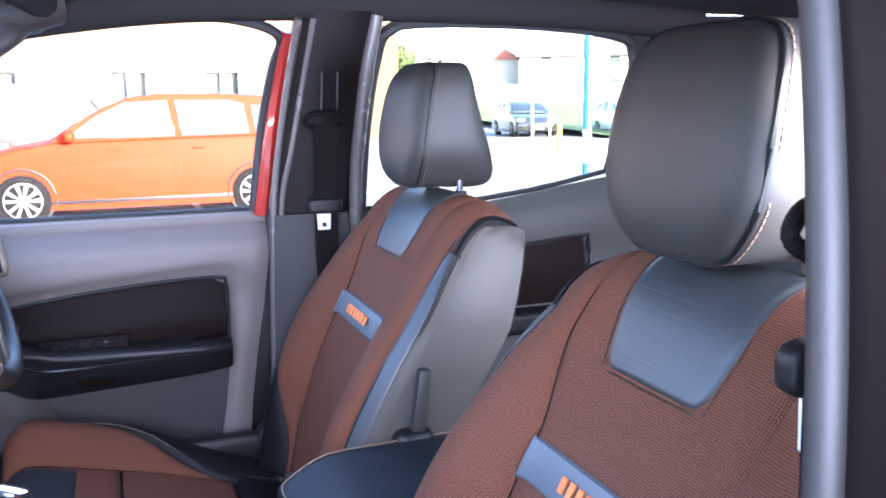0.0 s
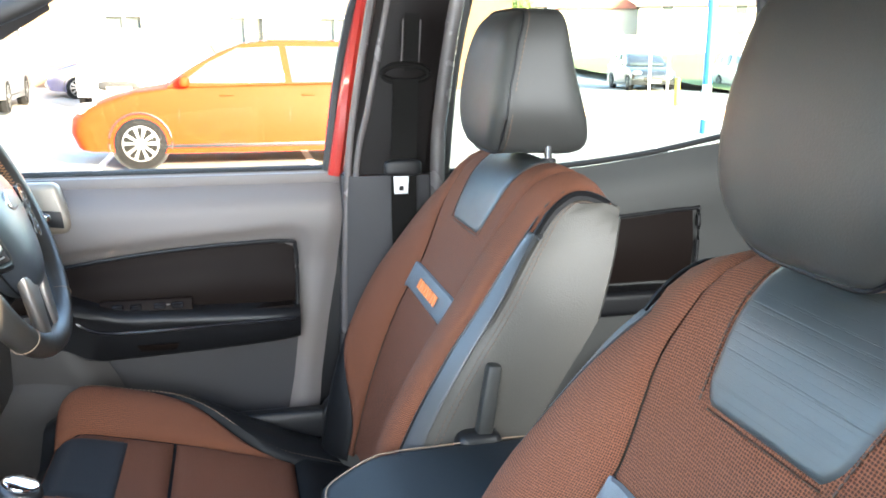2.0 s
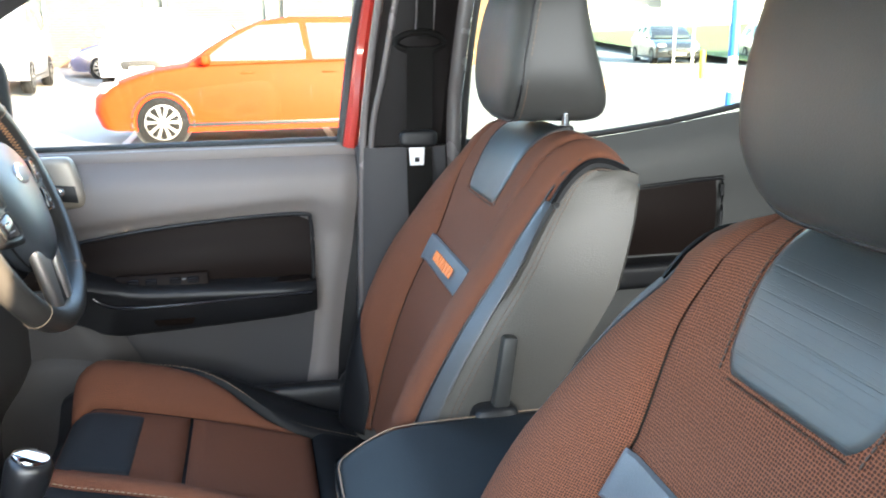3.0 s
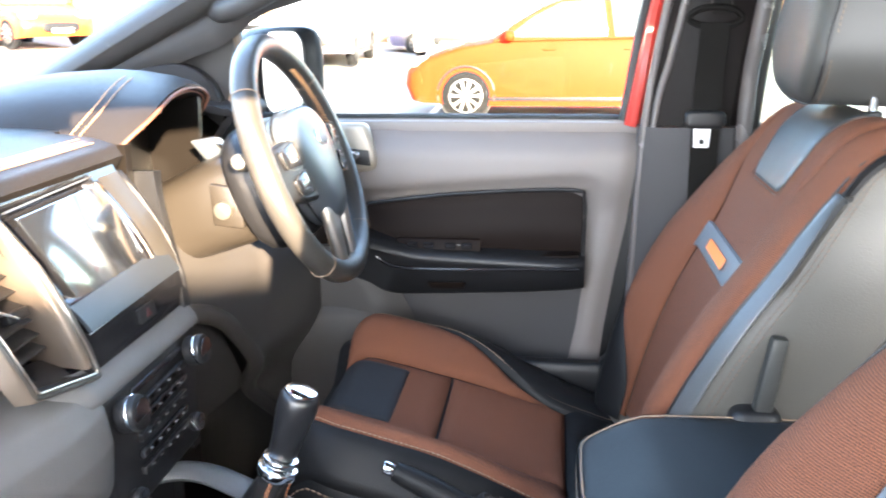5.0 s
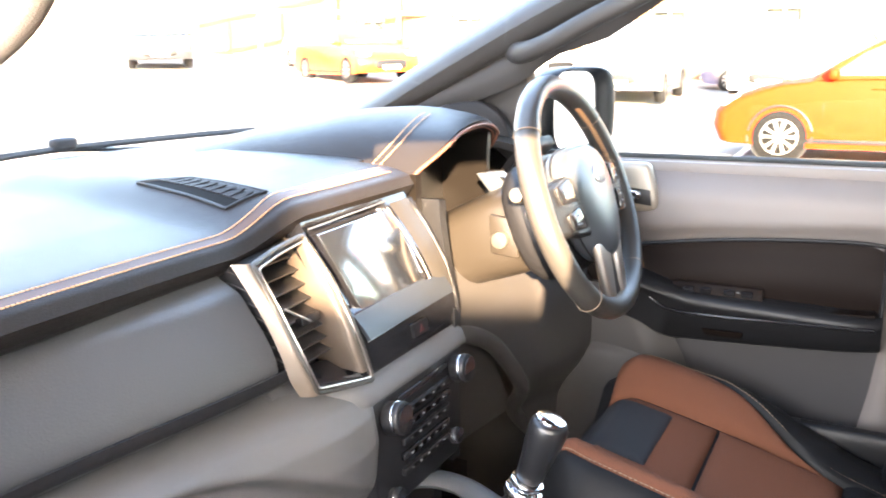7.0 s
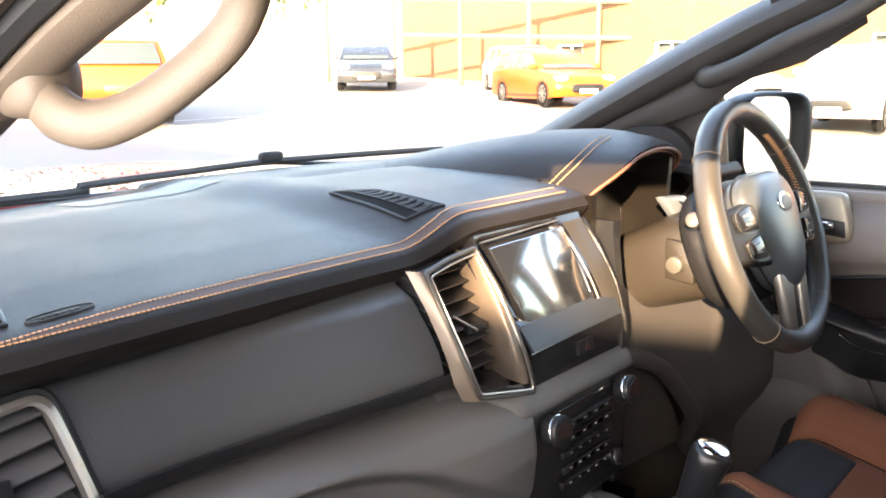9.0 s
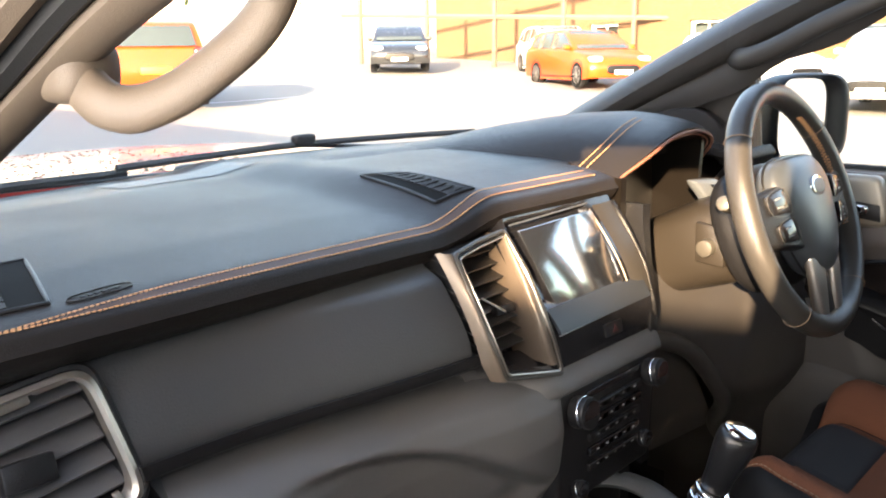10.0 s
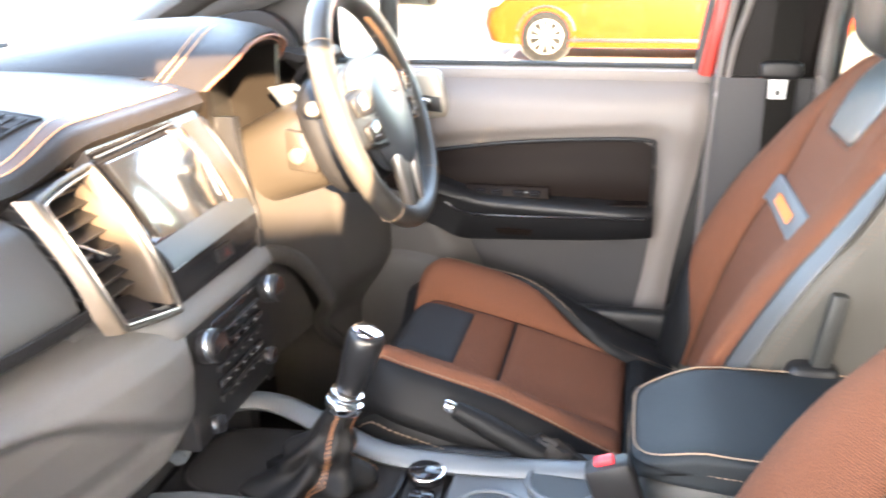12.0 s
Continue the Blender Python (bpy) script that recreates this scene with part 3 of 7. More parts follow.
def back_shape(u, v):
    """Front face of the seat back: u across from -1 to 1, v from the foot (0) up and over the top to the rear edge (1)."""
    k = abs(u)
    w = (interp(v - 0.03, BACK_W) + interp(v, BACK_W) + interp(v + 0.03, BACK_W)) / 3
    if v <= 0.88:
        z = 0.82 + 0.52 * v
        y = back_y(z)
    else:
        z0 = 0.82 + 0.52 * 0.88
        t, y0 = (v - 0.88) / 0.12, back_y(z0)
        c = ((y0, z0), (y0 - 0.026, z0 + 0.052), (-0.232, 1.345), (-0.274, 1.313))
        b = ((1 - t) ** 3, 3 * t * (1 - t) ** 2, 3 * t * t * (1 - t), t ** 3)
        y, z = sum(f * q[0] for f, q in zip(b, c)), sum(f * q[1] for f, q in zip(b, c))
    bol = interp(v, ((0, 0.05), (0.35, 0.055), (0.58, 0.045), (0.77, 0.022), (0.885, 0.008), (1.0, 0.0)))
    y += bol * smoothstep(0.42, 0.80, k) - (0.012 + bol * 0.45) * smoothstep(0.84, 1.05, k) ** 1.5 * (1 - smoothstep(0.70, 0.98, v)) - 0.008 * smoothstep(0.6, 1.0, k)
    z -= 0.016 * smoothstep(0.45, 1.04, k) ** 2 * smoothstep(0.74, 0.93, v)
    z -= 0.012 * smoothstep(0.80, 1.02, k) * smoothstep(0.93, 1.0, v)
    return Vector((w * u, y, z))


def seat_top(u, v):
    """Top of the seat cushion: u across, v from the back up to the raised front."""
    y = 0.02 + 0.47 * v
    w = interp(v, ((0, 0.235), (0.5, 0.255), (0.85, 0.25), (1, 0.225)))
    k = abs(u)
    z = 0.795 + 0.128 * v - 0.05 * smoothstep(0.88, 1.02, v) ** 1.3 + 0.006 * math.sin(min(1, v) * math.pi)
    z += 0.044 * smoothstep(0.42, 0.72, k) * (0.25 + 0.75 * smoothstep(0.15, 0.6, v)) - 0.065 * smoothstep(0.78, 1.04, k) ** 1.4
    return Vector((w * u, y, z))


def front_seat(name, label, outer, flare=0.0):
    """A front seat round x = 0; outer: the side (1 or -1) that faces its door; flare: how far its inner bolster is spread by use."""
    def back_at(u, v):
        p = back_shape(u, v)
        f = smoothstep(0.3, 1.0, -outer * u)
        p.x -= outer * flare * f * (1 - smoothstep(0.35, 0.85, v))
        p.z -= 0.45 * flare * f * smoothstep(0.7, 0.95, v)
        return p
    seat = thing(name, label, "car seat", (0, 0.2, 0.55), group="front seats")
    # seat back shell
    def rear_at(v):
        """Rear edge of the side panel."""
        if v <= 0.88:
            z = 0.82 + 0.52 * v
            return back_y(z) - interp(z, BACK_T), z
        t = (v - 0.88) / 0.12
        return back_y(1.2776) - interp(1.2776, BACK_T) - 0.004 * t, 1.2776 + 0.030 * t
    def side_at(s, v, b, out=0.0):
        """A place on the side panel: v along its front and top edge, b from that edge (0) to the rear (1)."""
        p = back_at(s, v)
        p += Vector((0, -0.010 * (1 - smoothstep(0.86, 0.95, v)), -0.010 * smoothstep(0.86, 0.95, v)))
        yb, zb = rear_at(v)
        q = p.lerp(Vector((p.x, yb, zb)), b)
        q.z -= (0.014 * smoothstep(0.45, 0.9, b) + 0.012 * smoothstep(0.75, 1.0, b)) * smoothstep(0.86, 1.0, v)
        q.x += s * (0.004 * math.sin(math.pi * b) + out)
        return q
    rings = []
    for j in range(35):
        v = -0.02 + 1.015 * j / 34
        ring = [side_at(1, v, 0).lerp(side_at(-1, v, 0), i / 16) for i in range(17)]
        for i, q in enumerate(ring[1:-1]):
            f = back_at(1 - 2 * (i + 1) / 16, v)
            q.y, q.z = f.y - 0.010 * (1 - smoothstep(0.86, 0.95, v)), f.z - 0.010 * smoothstep(0.86, 0.95, v)
        ring += [side_at(-1, v, b) for b in (0.15, 0.35, 0.6, 0.85, 0.96)]
        ring += [side_at(-1, v, 1).lerp(side_at(1, v, 1), t) + Vector((0, -0.006 - 0.012 * math.sin(math.pi * t), 0)) for t in (0.04, 0.2, 0.5, 0.8, 0.96)]
        ring += [side_at(1, v, b) for b in (0.96, 0.85, 0.6, 0.35, 0.15)]
        rings.append(ring)
    part("backrest", loft(rings), SIDE_LEATHER, seat, "mid-grey leather backrest shell", 50)
    for s in (-1, 1):
        for b in (0.045, 0.095):
            line = [side_at(s, 0.03 + 0.95 * i / 60, b / (1 + 4 * smoothstep(0.92, 1.0, 0.03 + 0.95 * i / 60)) * 1.0 + 0.0, 0.001) for i in range(61)]
            part("stitching", stitches(line, 0.0045, 0.0020, 0.00045), SHELL_THREAD, seat)
    def patch_edge(v):
        h = 0.30 + 0.14 * smoothstep(0.75, 1, v) - 0.05 * max(0.0, 1 - (v - 0.79) / 0.035) ** 2
        return (-h, h)
    lo = 0.79
    def taper(v):
        h = 0.50 + 0.17 * smoothstep(0.62, 0.93, v)
        return (-h, h)
    part("centre_panel", cushion(back_at, taper, 0.03, 0.992, 22, 40, 0.004, 0.003, flip=-1), CLOTH, seat, "orange-brown mesh centre panel")
    for s in (-1, 1):
        w = (0.035 if flare else 0.022) if s != outer else 0.0
        cut = lambda v, k=(0.42 if s == outer else 0.02), w=w: 0.963 - w + (0.02 + w) * smoothstep(0.87, 0.90, v) - k * smoothstep(0.56, 0.06, v)
        e = (lambda v: (taper(v)[1] + 0.005, cut(v))) if s > 0 else (lambda v: (-cut(v), -taper(v)[1] - 0.005))
        part("side_bolster", cushion(back_at, e, 0.02, 0.992, 14, 40, 0.005, 0.002, flip=-1), CLOTH, seat, "orange-brown mesh bolster")
        e = (lambda v: (min(cut(v) + 0.004, 0.966), 0.970)) if s > 0 else (lambda v: (-0.970, -min(cut(v) + 0.004, 0.966)))
        part("bolster_base", cushion(back_at, e, 0.0, 0.56, 10, 20, 0.004, 0.002, flip=-1), LEATHER_BLACK, seat, "black leather bolster base")
        e = (lambda v: (0.986, 1.012)) if s > 0 else (lambda v: (-1.012, -0.986))
        part("edge_cap", cushion(back_at, e, 0.875, 0.985, 8, 22, 0.004, -0.0025, roll=0.008, flip=-1), LEATHER_BLACK, seat, "black leather shoulder edge")
        e = (lambda v: (0.966 - w, 1.012)) if s > 0 else (lambda v: (-1.012, w - 0.966))
        part("edge_strip", cushion(back_at, e, 0.0, 0.876, 8, 34, 0.004, -0.0025, roll=0.008, flip=-1), STRIP, seat, "blue-grey leather edge strip")
        line = [back_at(s * (0.965 - w), 0.03 + 0.95 * i / 40) + Vector((0, 0.002, 0.001)) for i in range(41)]
        part("piping", tube(line, 0.0016, 6), BLACK, seat)
    def on_back(du, dn):
        def f(u, v):
            e = 1e-3
            n = (back_at(u, v + e) - back_at(u, v - e)).cross(back_at(u + e, v) - back_at(u - e, v)).normalized()
            return back_at(u, v) + n * dn
        return f
    # leather patch below the headrest, and the narrow tag with its line of embroidery
    part("top_patch", cushion(on_back(0, 0.0035), patch_edge, lo, 0.965, 20, 24, 0.003, 0.002, roll=0.008, flip=-1), PATCH, seat, "embossed blue-grey leather patch")
    for s in (-1, 1):
        part("stitching", stitches([on_back(0, 0.005)(s * (0.305 + 0.14 * smoothstep(0.75, 1, v)), v) for v in [lo + (0.95 - lo) * i / 20 for i in range(21)]], 0.0045, 0.0012, 0.0007), SEAM, seat)
    part("stitching", stitches([on_back(0, 0.005)(-0.27 + 0.54 * i / 20, lo - 0.004) for i in range(21)], 0.0045, 0.0012, 0.0007), SEAM, seat)
    tag = part("tag", cushion(on_back(0, 0.008), lambda v: (-0.52, 0.50), 0.56, 0.635, 24, 6, 0.002, 0.002, roll=0.006, flip=-1), LEATHER_BLUE, seat, "blue-grey leather tag with orange embroidery")
    bars = bmesh.new()
    for i in range(8):
        u = -0.26 + 0.46 * (i + 0.5) / 8
        bars = sheet(lambda a, b, u=u: on_back(0, 0.0125)(u - 0.016 + 0.032 * a, 0.585 + 0.026 * b), 2, 2, 0.002, bars)
    part("embroidered_bars", bars, ORANGE, tag, "orange embroidered bars")
    # headrest on two posts
    def hr(q):
        x, y, z = q
        t = z / 0.205
        if y < 0:
            y *= 1.12 - 1.6 * t
        return Vector((x * (0.99 - 0.24 * max(0, t) ** 1.3 - 0.26 * smoothstep(0.02, 0.50, -t) ** 2), y + 0.010 - 0.030 * t - 0.05 * t * t, z - 0.10 * min(0, y) * min(0, t)))
    at_head = Vector((0.010 if outer < 0 else 0.0, -0.216, 1.441))
    head = part("headrest", superbox((0.216, 0.118, 0.198), at_head, 5.5, 18, hr), LEATHER, seat, "grey leather headrest")
    loop = []
    for k in range(48):
        a = 2 * math.pi * k / 48
        e = 2 / 5.5
        q = Vector((math.copysign(abs(math.cos(a)) ** e, math.cos(a)) * 0.107, 0.040, math.copysign(abs(math.sin(a)) ** e, math.sin(a)) * 0.098))
        loop.append(hr(q) + at_head)
    part("seam", tube(loop, 0.0018, 6, True), BLACK, head)
    loop2 = [p + (p - at_head) * 0.008 + Vector((0, -0.008, 0)) for p in loop]
    part("stitching", stitches(loop2 + loop2[:1], 0.005, 0.002, 0.0007), STITCH_PALE if outer < 0 else SHELL_THREAD, head)
    for x in (-0.07, 0.07):
        part("headrest_post", rod((x, -0.235, 1.27), (x, -0.232, 1.42), 0.0055), CHROME, seat, "chrome post")
        part("post_guide", rod((x, -0.235, 1.30), (x, -0.235, 1.338), 0.010, bevel=0.003), BLACK, seat)
    # cushion
    rings = []
    for j in range(19):
        v = -0.03 + 1.05 * j / 18
        top = [seat_top(-1 + 2 * i / 18, v) - Vector((0, 0, 0.012)) for i in range(19)]
        w = top[-1].x
        ring = list(top) + [Vector((w * 1.01, top[0].y, 0.80)), Vector((w * 0.9, top[0].y - 0.03 * (v > 0.9), 0.70)), Vector((-w * 0.9, top[0].y - 0.03 * (v > 0.9), 0.70)), Vector((-w * 1.01, top[0].y, 0.80))]
        rings.append(ring)
    part("cushion_base", loft(rings), LEATHER_BLACK, seat, "black leather cushion sides", 50)
    part("cushion_rear", cushion(seat_top, lambda v: (-0.9, 0.9), 0.0, 0.205, 20, 8, 0.003), LEATHER_BLACK, seat, "black leather rear edge of the cushion")
    part("cushion_centre", cushion(seat_top, lambda v: (-0.47, 0.47), 0.21, 0.595, 20, 16, 0.006), CLOTH, seat, "orange-brown mesh cushion centre")
    part("cushion_front", cushion(seat_top, lambda v: (-0.47, 0.47), 0.605, 0.985, 20, 12, 0.005), CLOTH, seat, "orange-brown mesh cushion front")
    for s in (-1, 1):
        wide = lambda v, s=s: (0.48 + 0.36 * smoothstep(0.20, 0.75, v)) if s == outer else 0.80
        e = (lambda v: (0.475, wide(v))) if s > 0 else (lambda v: (-wide(v), -0.475))
        part("cushion_bolster", cushion(seat_top, e, 0.21, 0.985, 12, 24, 0.006), CLOTH, seat, "orange-brown mesh bolster")
        e = (lambda v: (wide(v) + 0.005, 1.0)) if s > 0 else (lambda v: (-1.0, -wide(v) - 0.005))
        part("edge_strip", cushion(seat_top, e, 0.0, 0.99, 10, 26, 0.006, roll=0.014), LEATHER_BLACK, seat)
        line = [seat_top(s * 1.0, 0.02 + 0.97 * i / 36) + Vector((s * 0.004, 0, -0.012)) for i in range(37)]
        part("stitching", stitches(line, 0.006, 0.003, 0.0007), STITCH_PALE, seat)
        line = [seat_top(s * (wide(v) + 0.10 * (1.0 - wide(v))), v) + Vector((0, 0, 0.006)) for v in [0.05 + 0.92 * i / 36 for i in range(37)]]
        part("stitching", stitches(line, 0.005, 0.002, 0.0006), STITCH_PALE, seat)
    def on_seat(dn):
        def f(u, v):
            return seat_top(u, v) + Vector((0, 0, dn))
        return f
    part("cushion_patch", cushion(on_seat(0.007), lambda v: (-0.36, 0.36), 0.74, 0.965, 18, 12, 0.002, 0.003, roll=0.008), BLACK_CLOTH, seat, "black leather patch")
    # plinth, side skirts, recliner
    part("plinth", block((0.40, 0.42, 0.16), (0, 0.22, 0.62), 0.02), BLACK, seat)
    for s in (-1, 1):
        skirt = part("side_cover", superbox((0.035, 0.50, 0.13), (s * 0.245, 0.20, 0.80), 5, 10), BLACK, seat)
        part("recliner_cover", rod((s * 0.225, 0.02, 0.845), (s * 0.262, 0.02, 0.845), 0.045, 20, bevel=0.01), BLACK, seat)
        part("recliner_bolt", rod((s * 0.26, 0.02, 0.845), (s * 0.268, 0.02, 0.845), 0.012, 12, bevel=0.002), STEEL, seat, "bright bolt head")
    return seat


def side_lever(seat, x):
    """The folding arm-rest pivot cover on the inner side of the seat back."""
    part("lever", slab([(x, -0.112, 1.112), (x, -0.094, 1.114), (x, -0.078, 1.01), (x, -0.100, 1.01)], 0.018, 0.005, away=(-1, 0, 0)), LEATHER, seat, "grey strap-like lever")
    part("lever_base", superbox((0.04, 0.06, 0.065), (x - 0.005, -0.085, 0.995), 4, 8), BLACK, seat)



driver_seat = front_seat("driver_seat", "front seat in orange-brown mesh and grey leather beside the steering wheel", 1)
passenger_seat = front_seat("passenger_seat", "front seat in orange-brown mesh and grey leather beside the open doorway", -1, 0.026)
passenger_seat.matrix_world = Matrix.Translation((-0.37, 0.2, 0.55))
side_lever(driver_seat, -0.245)
driver_seat.matrix_world = Matrix.Translation((0.37, 0.2, 0.55))

bench = thing("rear_bench", "grey leather rear bench seat with upright back", "car seat", (0, -0.75, 0.55))
part("bench_cushion", superbox((1.34, 0.48, 0.2), (0, -0.72, 0.86), 6, 14), LEATHER, bench)
part("bench_back", superbox((1.34, 0.14, 0.6), (0, -1.02, 1.18), 6, 14, lambda q: (q.x, q.y - 0.1 * q.z, q.z)), LEATHER, bench)
for x in (-0.42, 0.42):
    part("bench_headrest", superbox((0.27, 0.09, 0.14), (x, -1.06, 1.50), 4, 10), LEATHER, bench)

# ---- seat belts ----
def seat_belt(s, dy=0.0, dz=0.0, up=0.032):
    """Belt of one side; dy, dz: how far forward its loop hangs and how high its tongue has slid; up: how far its guide is raised."""
    b = thing("seat_belt", "black seat belt hanging from its pillar guide", "seat belt", (s * 0.66, -0.09, 1.3), group="seat belts")
    part("slot_cover", slab(mirrored([(0.662, -0.080, 1.41 + up), (0.662, -0.140, 1.41 + up), (0.640, -0.146, 1.53 + up), (0.640, -0.086, 1.53 + up)], s), 0.012, 0.004, away=(s, 0, 0)), PILLAR_B, b)
    part("guide_loop", tube(curve(mirrored([(x, y + dy, z + up) for x, y, z in ((0.648, -0.060, 1.412), (0.644, -0.073, 1.425), (0.640, -0.101, 1.429), (0.644, -0.129, 1.425), (0.648, -0.142, 1.412), (0.648, -0.127, 1.402), (0.646, -0.101, 1.400), (0.648, -0.075, 1.402))], s), 4, True), 0.0050, 8, True), BELT, b)
    part("upper_web", sheet(lambda a, c: (s * (0.634 + 0.012 * c), -0.097 - 0.026 * a + dy * c, 1.513 + up - 0.095 * c), 2, 4, 0.002), BELT, b)
    for y in (-0.095, -0.125):
        part("slot_edge", tube(mirrored([(0.632, y, 1.503 + up), (0.640, y + 0.3 * dy, 1.463 + up), (0.645, y + 0.002 + dy, 1.426 + up)], s), 0.0016, 6), FLANGE, b, "satin edge of the belt slot") if s > 0 else None
    part("webbing", sheet(lambda a, c: (s * (0.642 + 0.028 * c), -0.078 - 0.045 * a + dy + 0.003 * math.sin(6 * c), 1.405 + up - 0.62 * c), 2, 10, 0.002), BELT, b)
    tongue = part("tongue", superbox((0.02, 0.066, 0.03), (s * 0.645, -0.095 + dy, 1.284 + dz), 4, 8), BLACK, b, "black buckle tongue with bright blade")
    part("blade", slab(mirrored([(0.643, y + dy, z + dz) for y, z in ((-0.078, 1.278), (-0.106, 1.278), (-0.104, 1.238), (-0.080, 1.238))], s), 0.003, 0.001, away=(1, 0, 0)), WHITE_TAG, tongue, "bright blade")
    part("blade_slot", slab(mirrored([(0.6415, y + dy, z + dz) for y, z in ((-0.088, 1.252), (-0.096, 1.252), (-0.096, 1.244), (-0.088, 1.244))], s), 0.001, 0, away=(1, 0, 0)), BLACK, tongue)
    return b


seat_belt(1)
seat_belt(-1, 0.044, 0.06, 0.0)

# ---- doors of the driver's side ----
door = thing("driver_door", "closed grey plastic front door trim with black armrest", "car door", (0.74, 0.4, 0.6))
CREASE_Z = ((0.06, 1.150), (0.071, 1.172), (0.098, 1.181), (0.194, 1.174), (0.293, 1.166), (0.396, 1.157), (0.486, 1.146), (0.60, 1.128), (0.86, 1.07))
CREASE_Y = ((0.50, 0.135), (0.804, 0.103), (0.883, 0.088), (1.014, 0.072), (1.097, 0.064), (1.2, 0.058))
DOOR_EDGE = ((0.50, 0.075), (0.79, 0.056), (0.883, 0.048), (0.993, 0.032), (1.088, 0.015), (1.188, 0.005), (1.276, 0.001))


def door_face(a, b):
    """Inner face of the front door: a from rear to front, b from the sill to the window ledge; a shallow field is let in below a rounded crease."""
    z = 0.50 + 0.77 * b
    e = interp(z, DOOR_EDGE)
    y = e + (0.86 - e) * a
    x = 0.722 + 0.028 * smoothstep(1.20, 1.27, z) ** 2 - 0.020 * smoothstep(1.10, 1.18, z) * (1 - smoothstep(1.2, 1.27, z)) + 0.02 * smoothstep(0.7, 0.5, z)
    d1, d2 = interp(y, CREASE_Z) - z, y - interp(z, CREASE_Y)
    d = d1 + d2 - math.hypot(d1, d2) if d1 > 0 and d2 > 0 else min(d1, d2)
    x += 0.013 * smoothstep(-0.003, 0.020, d) + 0.010 * smoothstep(0.025, 0.0, a * 0.86)
    return (x, y, z)
part("door_panel", sheet(lambda a, b: door_face(a, b), 90, 110, -0.03), DOOR_GREY, door, "grey grained door panel", 60)
def door_low(a, b):
    z = 0.50 + 0.475 * b
    y0 = interp(z, CREASE_Y) + 0.012
    y = y0 + (0.86 - y0) * a
    e = interp(z, DOOR_EDGE)
    p = Vector(door_face((y - e) / (0.86 - e), (z - 0.50) / 0.77))
    p.x -= 0.003
    return p
part("lower_panel", sheet(door_low, 30, 24, -0.003), DOOR_LOW, door, "grey lower door panel darkened for the shade near the floor", 60)
part("window_ledge", slab([(0.735, -0.005, 1.268), (0.735, 0.9, 1.268), (0.80, 0.9, 1.262), (0.80, -0.005, 1.262)], 0.02, 0.004, away=(0, 0, -1)), DOOR_GREY, door)
part("ledge_seal", tube([(0.79, -0.01, 1.268), (0.79, 0.9, 1.268)], 0.007, 8), RUBBER, door)
def inset(a, b):
    y = 0.093 + 0.50 * a
    top, bot = 1.150 - 0.014 * a - 0.035 * a * a - 0.016 * max(0, 1 - a / 0.03) ** 2, 1.028
    return (0.722 - 0.014 * math.sin(math.pi * min(1, 0.15 + b)) , y, bot + (top - bot) * b)
part("inset_panel", sheet(inset, 16, 10, -0.008), INSET, door, "black soft inset panel")
part("inset_trim", tube(curve([(0.698, 0.092, 1.03), (0.699, 0.090, 1.09), (0.699, 0.092, 1.138), (0.699, 0.105, 1.151), (0.699, 0.20, 1.150), (0.699, 0.35, 1.139), (0.70, 0.486, 1.120), (0.70, 0.60, 1.099)], 6), 0.0035, 8), BLACK, door)
# armrest with pull cup and switches
rings = []
for i in range(17):
    a = i / 16
    y = 0.088 + 0.42 * a
    d = 0.062 - 0.012 * a + 0.02 * smoothstep(0.75, 1, a)
    zt = 1.030 + 0.012 * a + 0.03 * smoothstep(0.7, 1.0, a)
    zb = 0.972 - 0.034 * a + 0.012 * a * a + 0.035 * smoothstep(0.82, 1, a)
    e = 1 - 0.25 * smoothstep(0.1, 0.0, a)
    rings.append([(0.725, y, zt + 0.004), (0.725 - d * 0.75 * e, y, zt + 0.002), (0.725 - d * 0.97 * e, y, zt - 0.005), (0.725 - d * 1.02 * e, y, zt - 0.016), (0.725 - d * 0.95 * e, y, zt - 0.022), (0.725 - d * 0.93 * e, y, zt - 0.028), (0.725 - d * 0.72 * e, y, zb + 0.004), (0.725 - d * 0.6 * e, y, zb), (0.725, y, zb)])
part("armrest", loft(rings), BLACK, door, "black padded armrest", 50)
part("armrest_lip", tube(curve([(0.664, 0.098, 1.017), (0.662, 0.2, 1.015), (0.663, 0.33, 1.011), (0.665, 0.42, 1.012), (0.669, 0.46, 1.028), (0.680, 0.50, 1.065), (0.69, 0.54, 1.09)], 6), 0.0035, 8), GLOSS, door)
part("pull_cup", sheet(lambda a, b: (0.680 + 0.03 * b, 0.10 + 0.32 * a, 1.034 - 0.006 * math.sin(math.pi * a)), 8, 2, 0.004), INSET, door)
sw = part("switch_panel", slab([(0.690, 0.275, 1.035), (0.698, 0.275, 1.058), (0.698, 0.43, 1.058), (0.690, 0.43, 1.035)], 0.01, 0.003, away=(1, 0, 0)), INSET, door, "gloss black window switch panel")
for k, y in enumerate((0.30, 0.33, 0.37, 0.40)):
    part("window_switch", block((0.008, 0.020, 0.012), (0.692, y, 1.047), 0.003, turn=(0, -20, 0)), GLOSS, sw)
part("switch_mark", block((0.002, 0.006, 0.002), (0.6872, 0.315, 1.050), 0.0005), GREY_MARK, sw)
SPEAK = ((0.62, 0.44), (0.80, 0.395), (0.89, 0.398), (0.95, 0.43), (1.02, 0.472), (1.06, 0.50))
def speaker(a, b):
    z = 0.62 + 0.42 * b
    y = interp(z, SPEAK)
    y += (0.88 - y) * a
    return (0.712 - 0.028 * smoothstep(0.0, 0.10, a) + 0.01 * b, y, z)
part("speaker_panel", sheet(speaker, 20, 16, -0.02), KNEE, door, "dark grey front of the lower trim", 60)
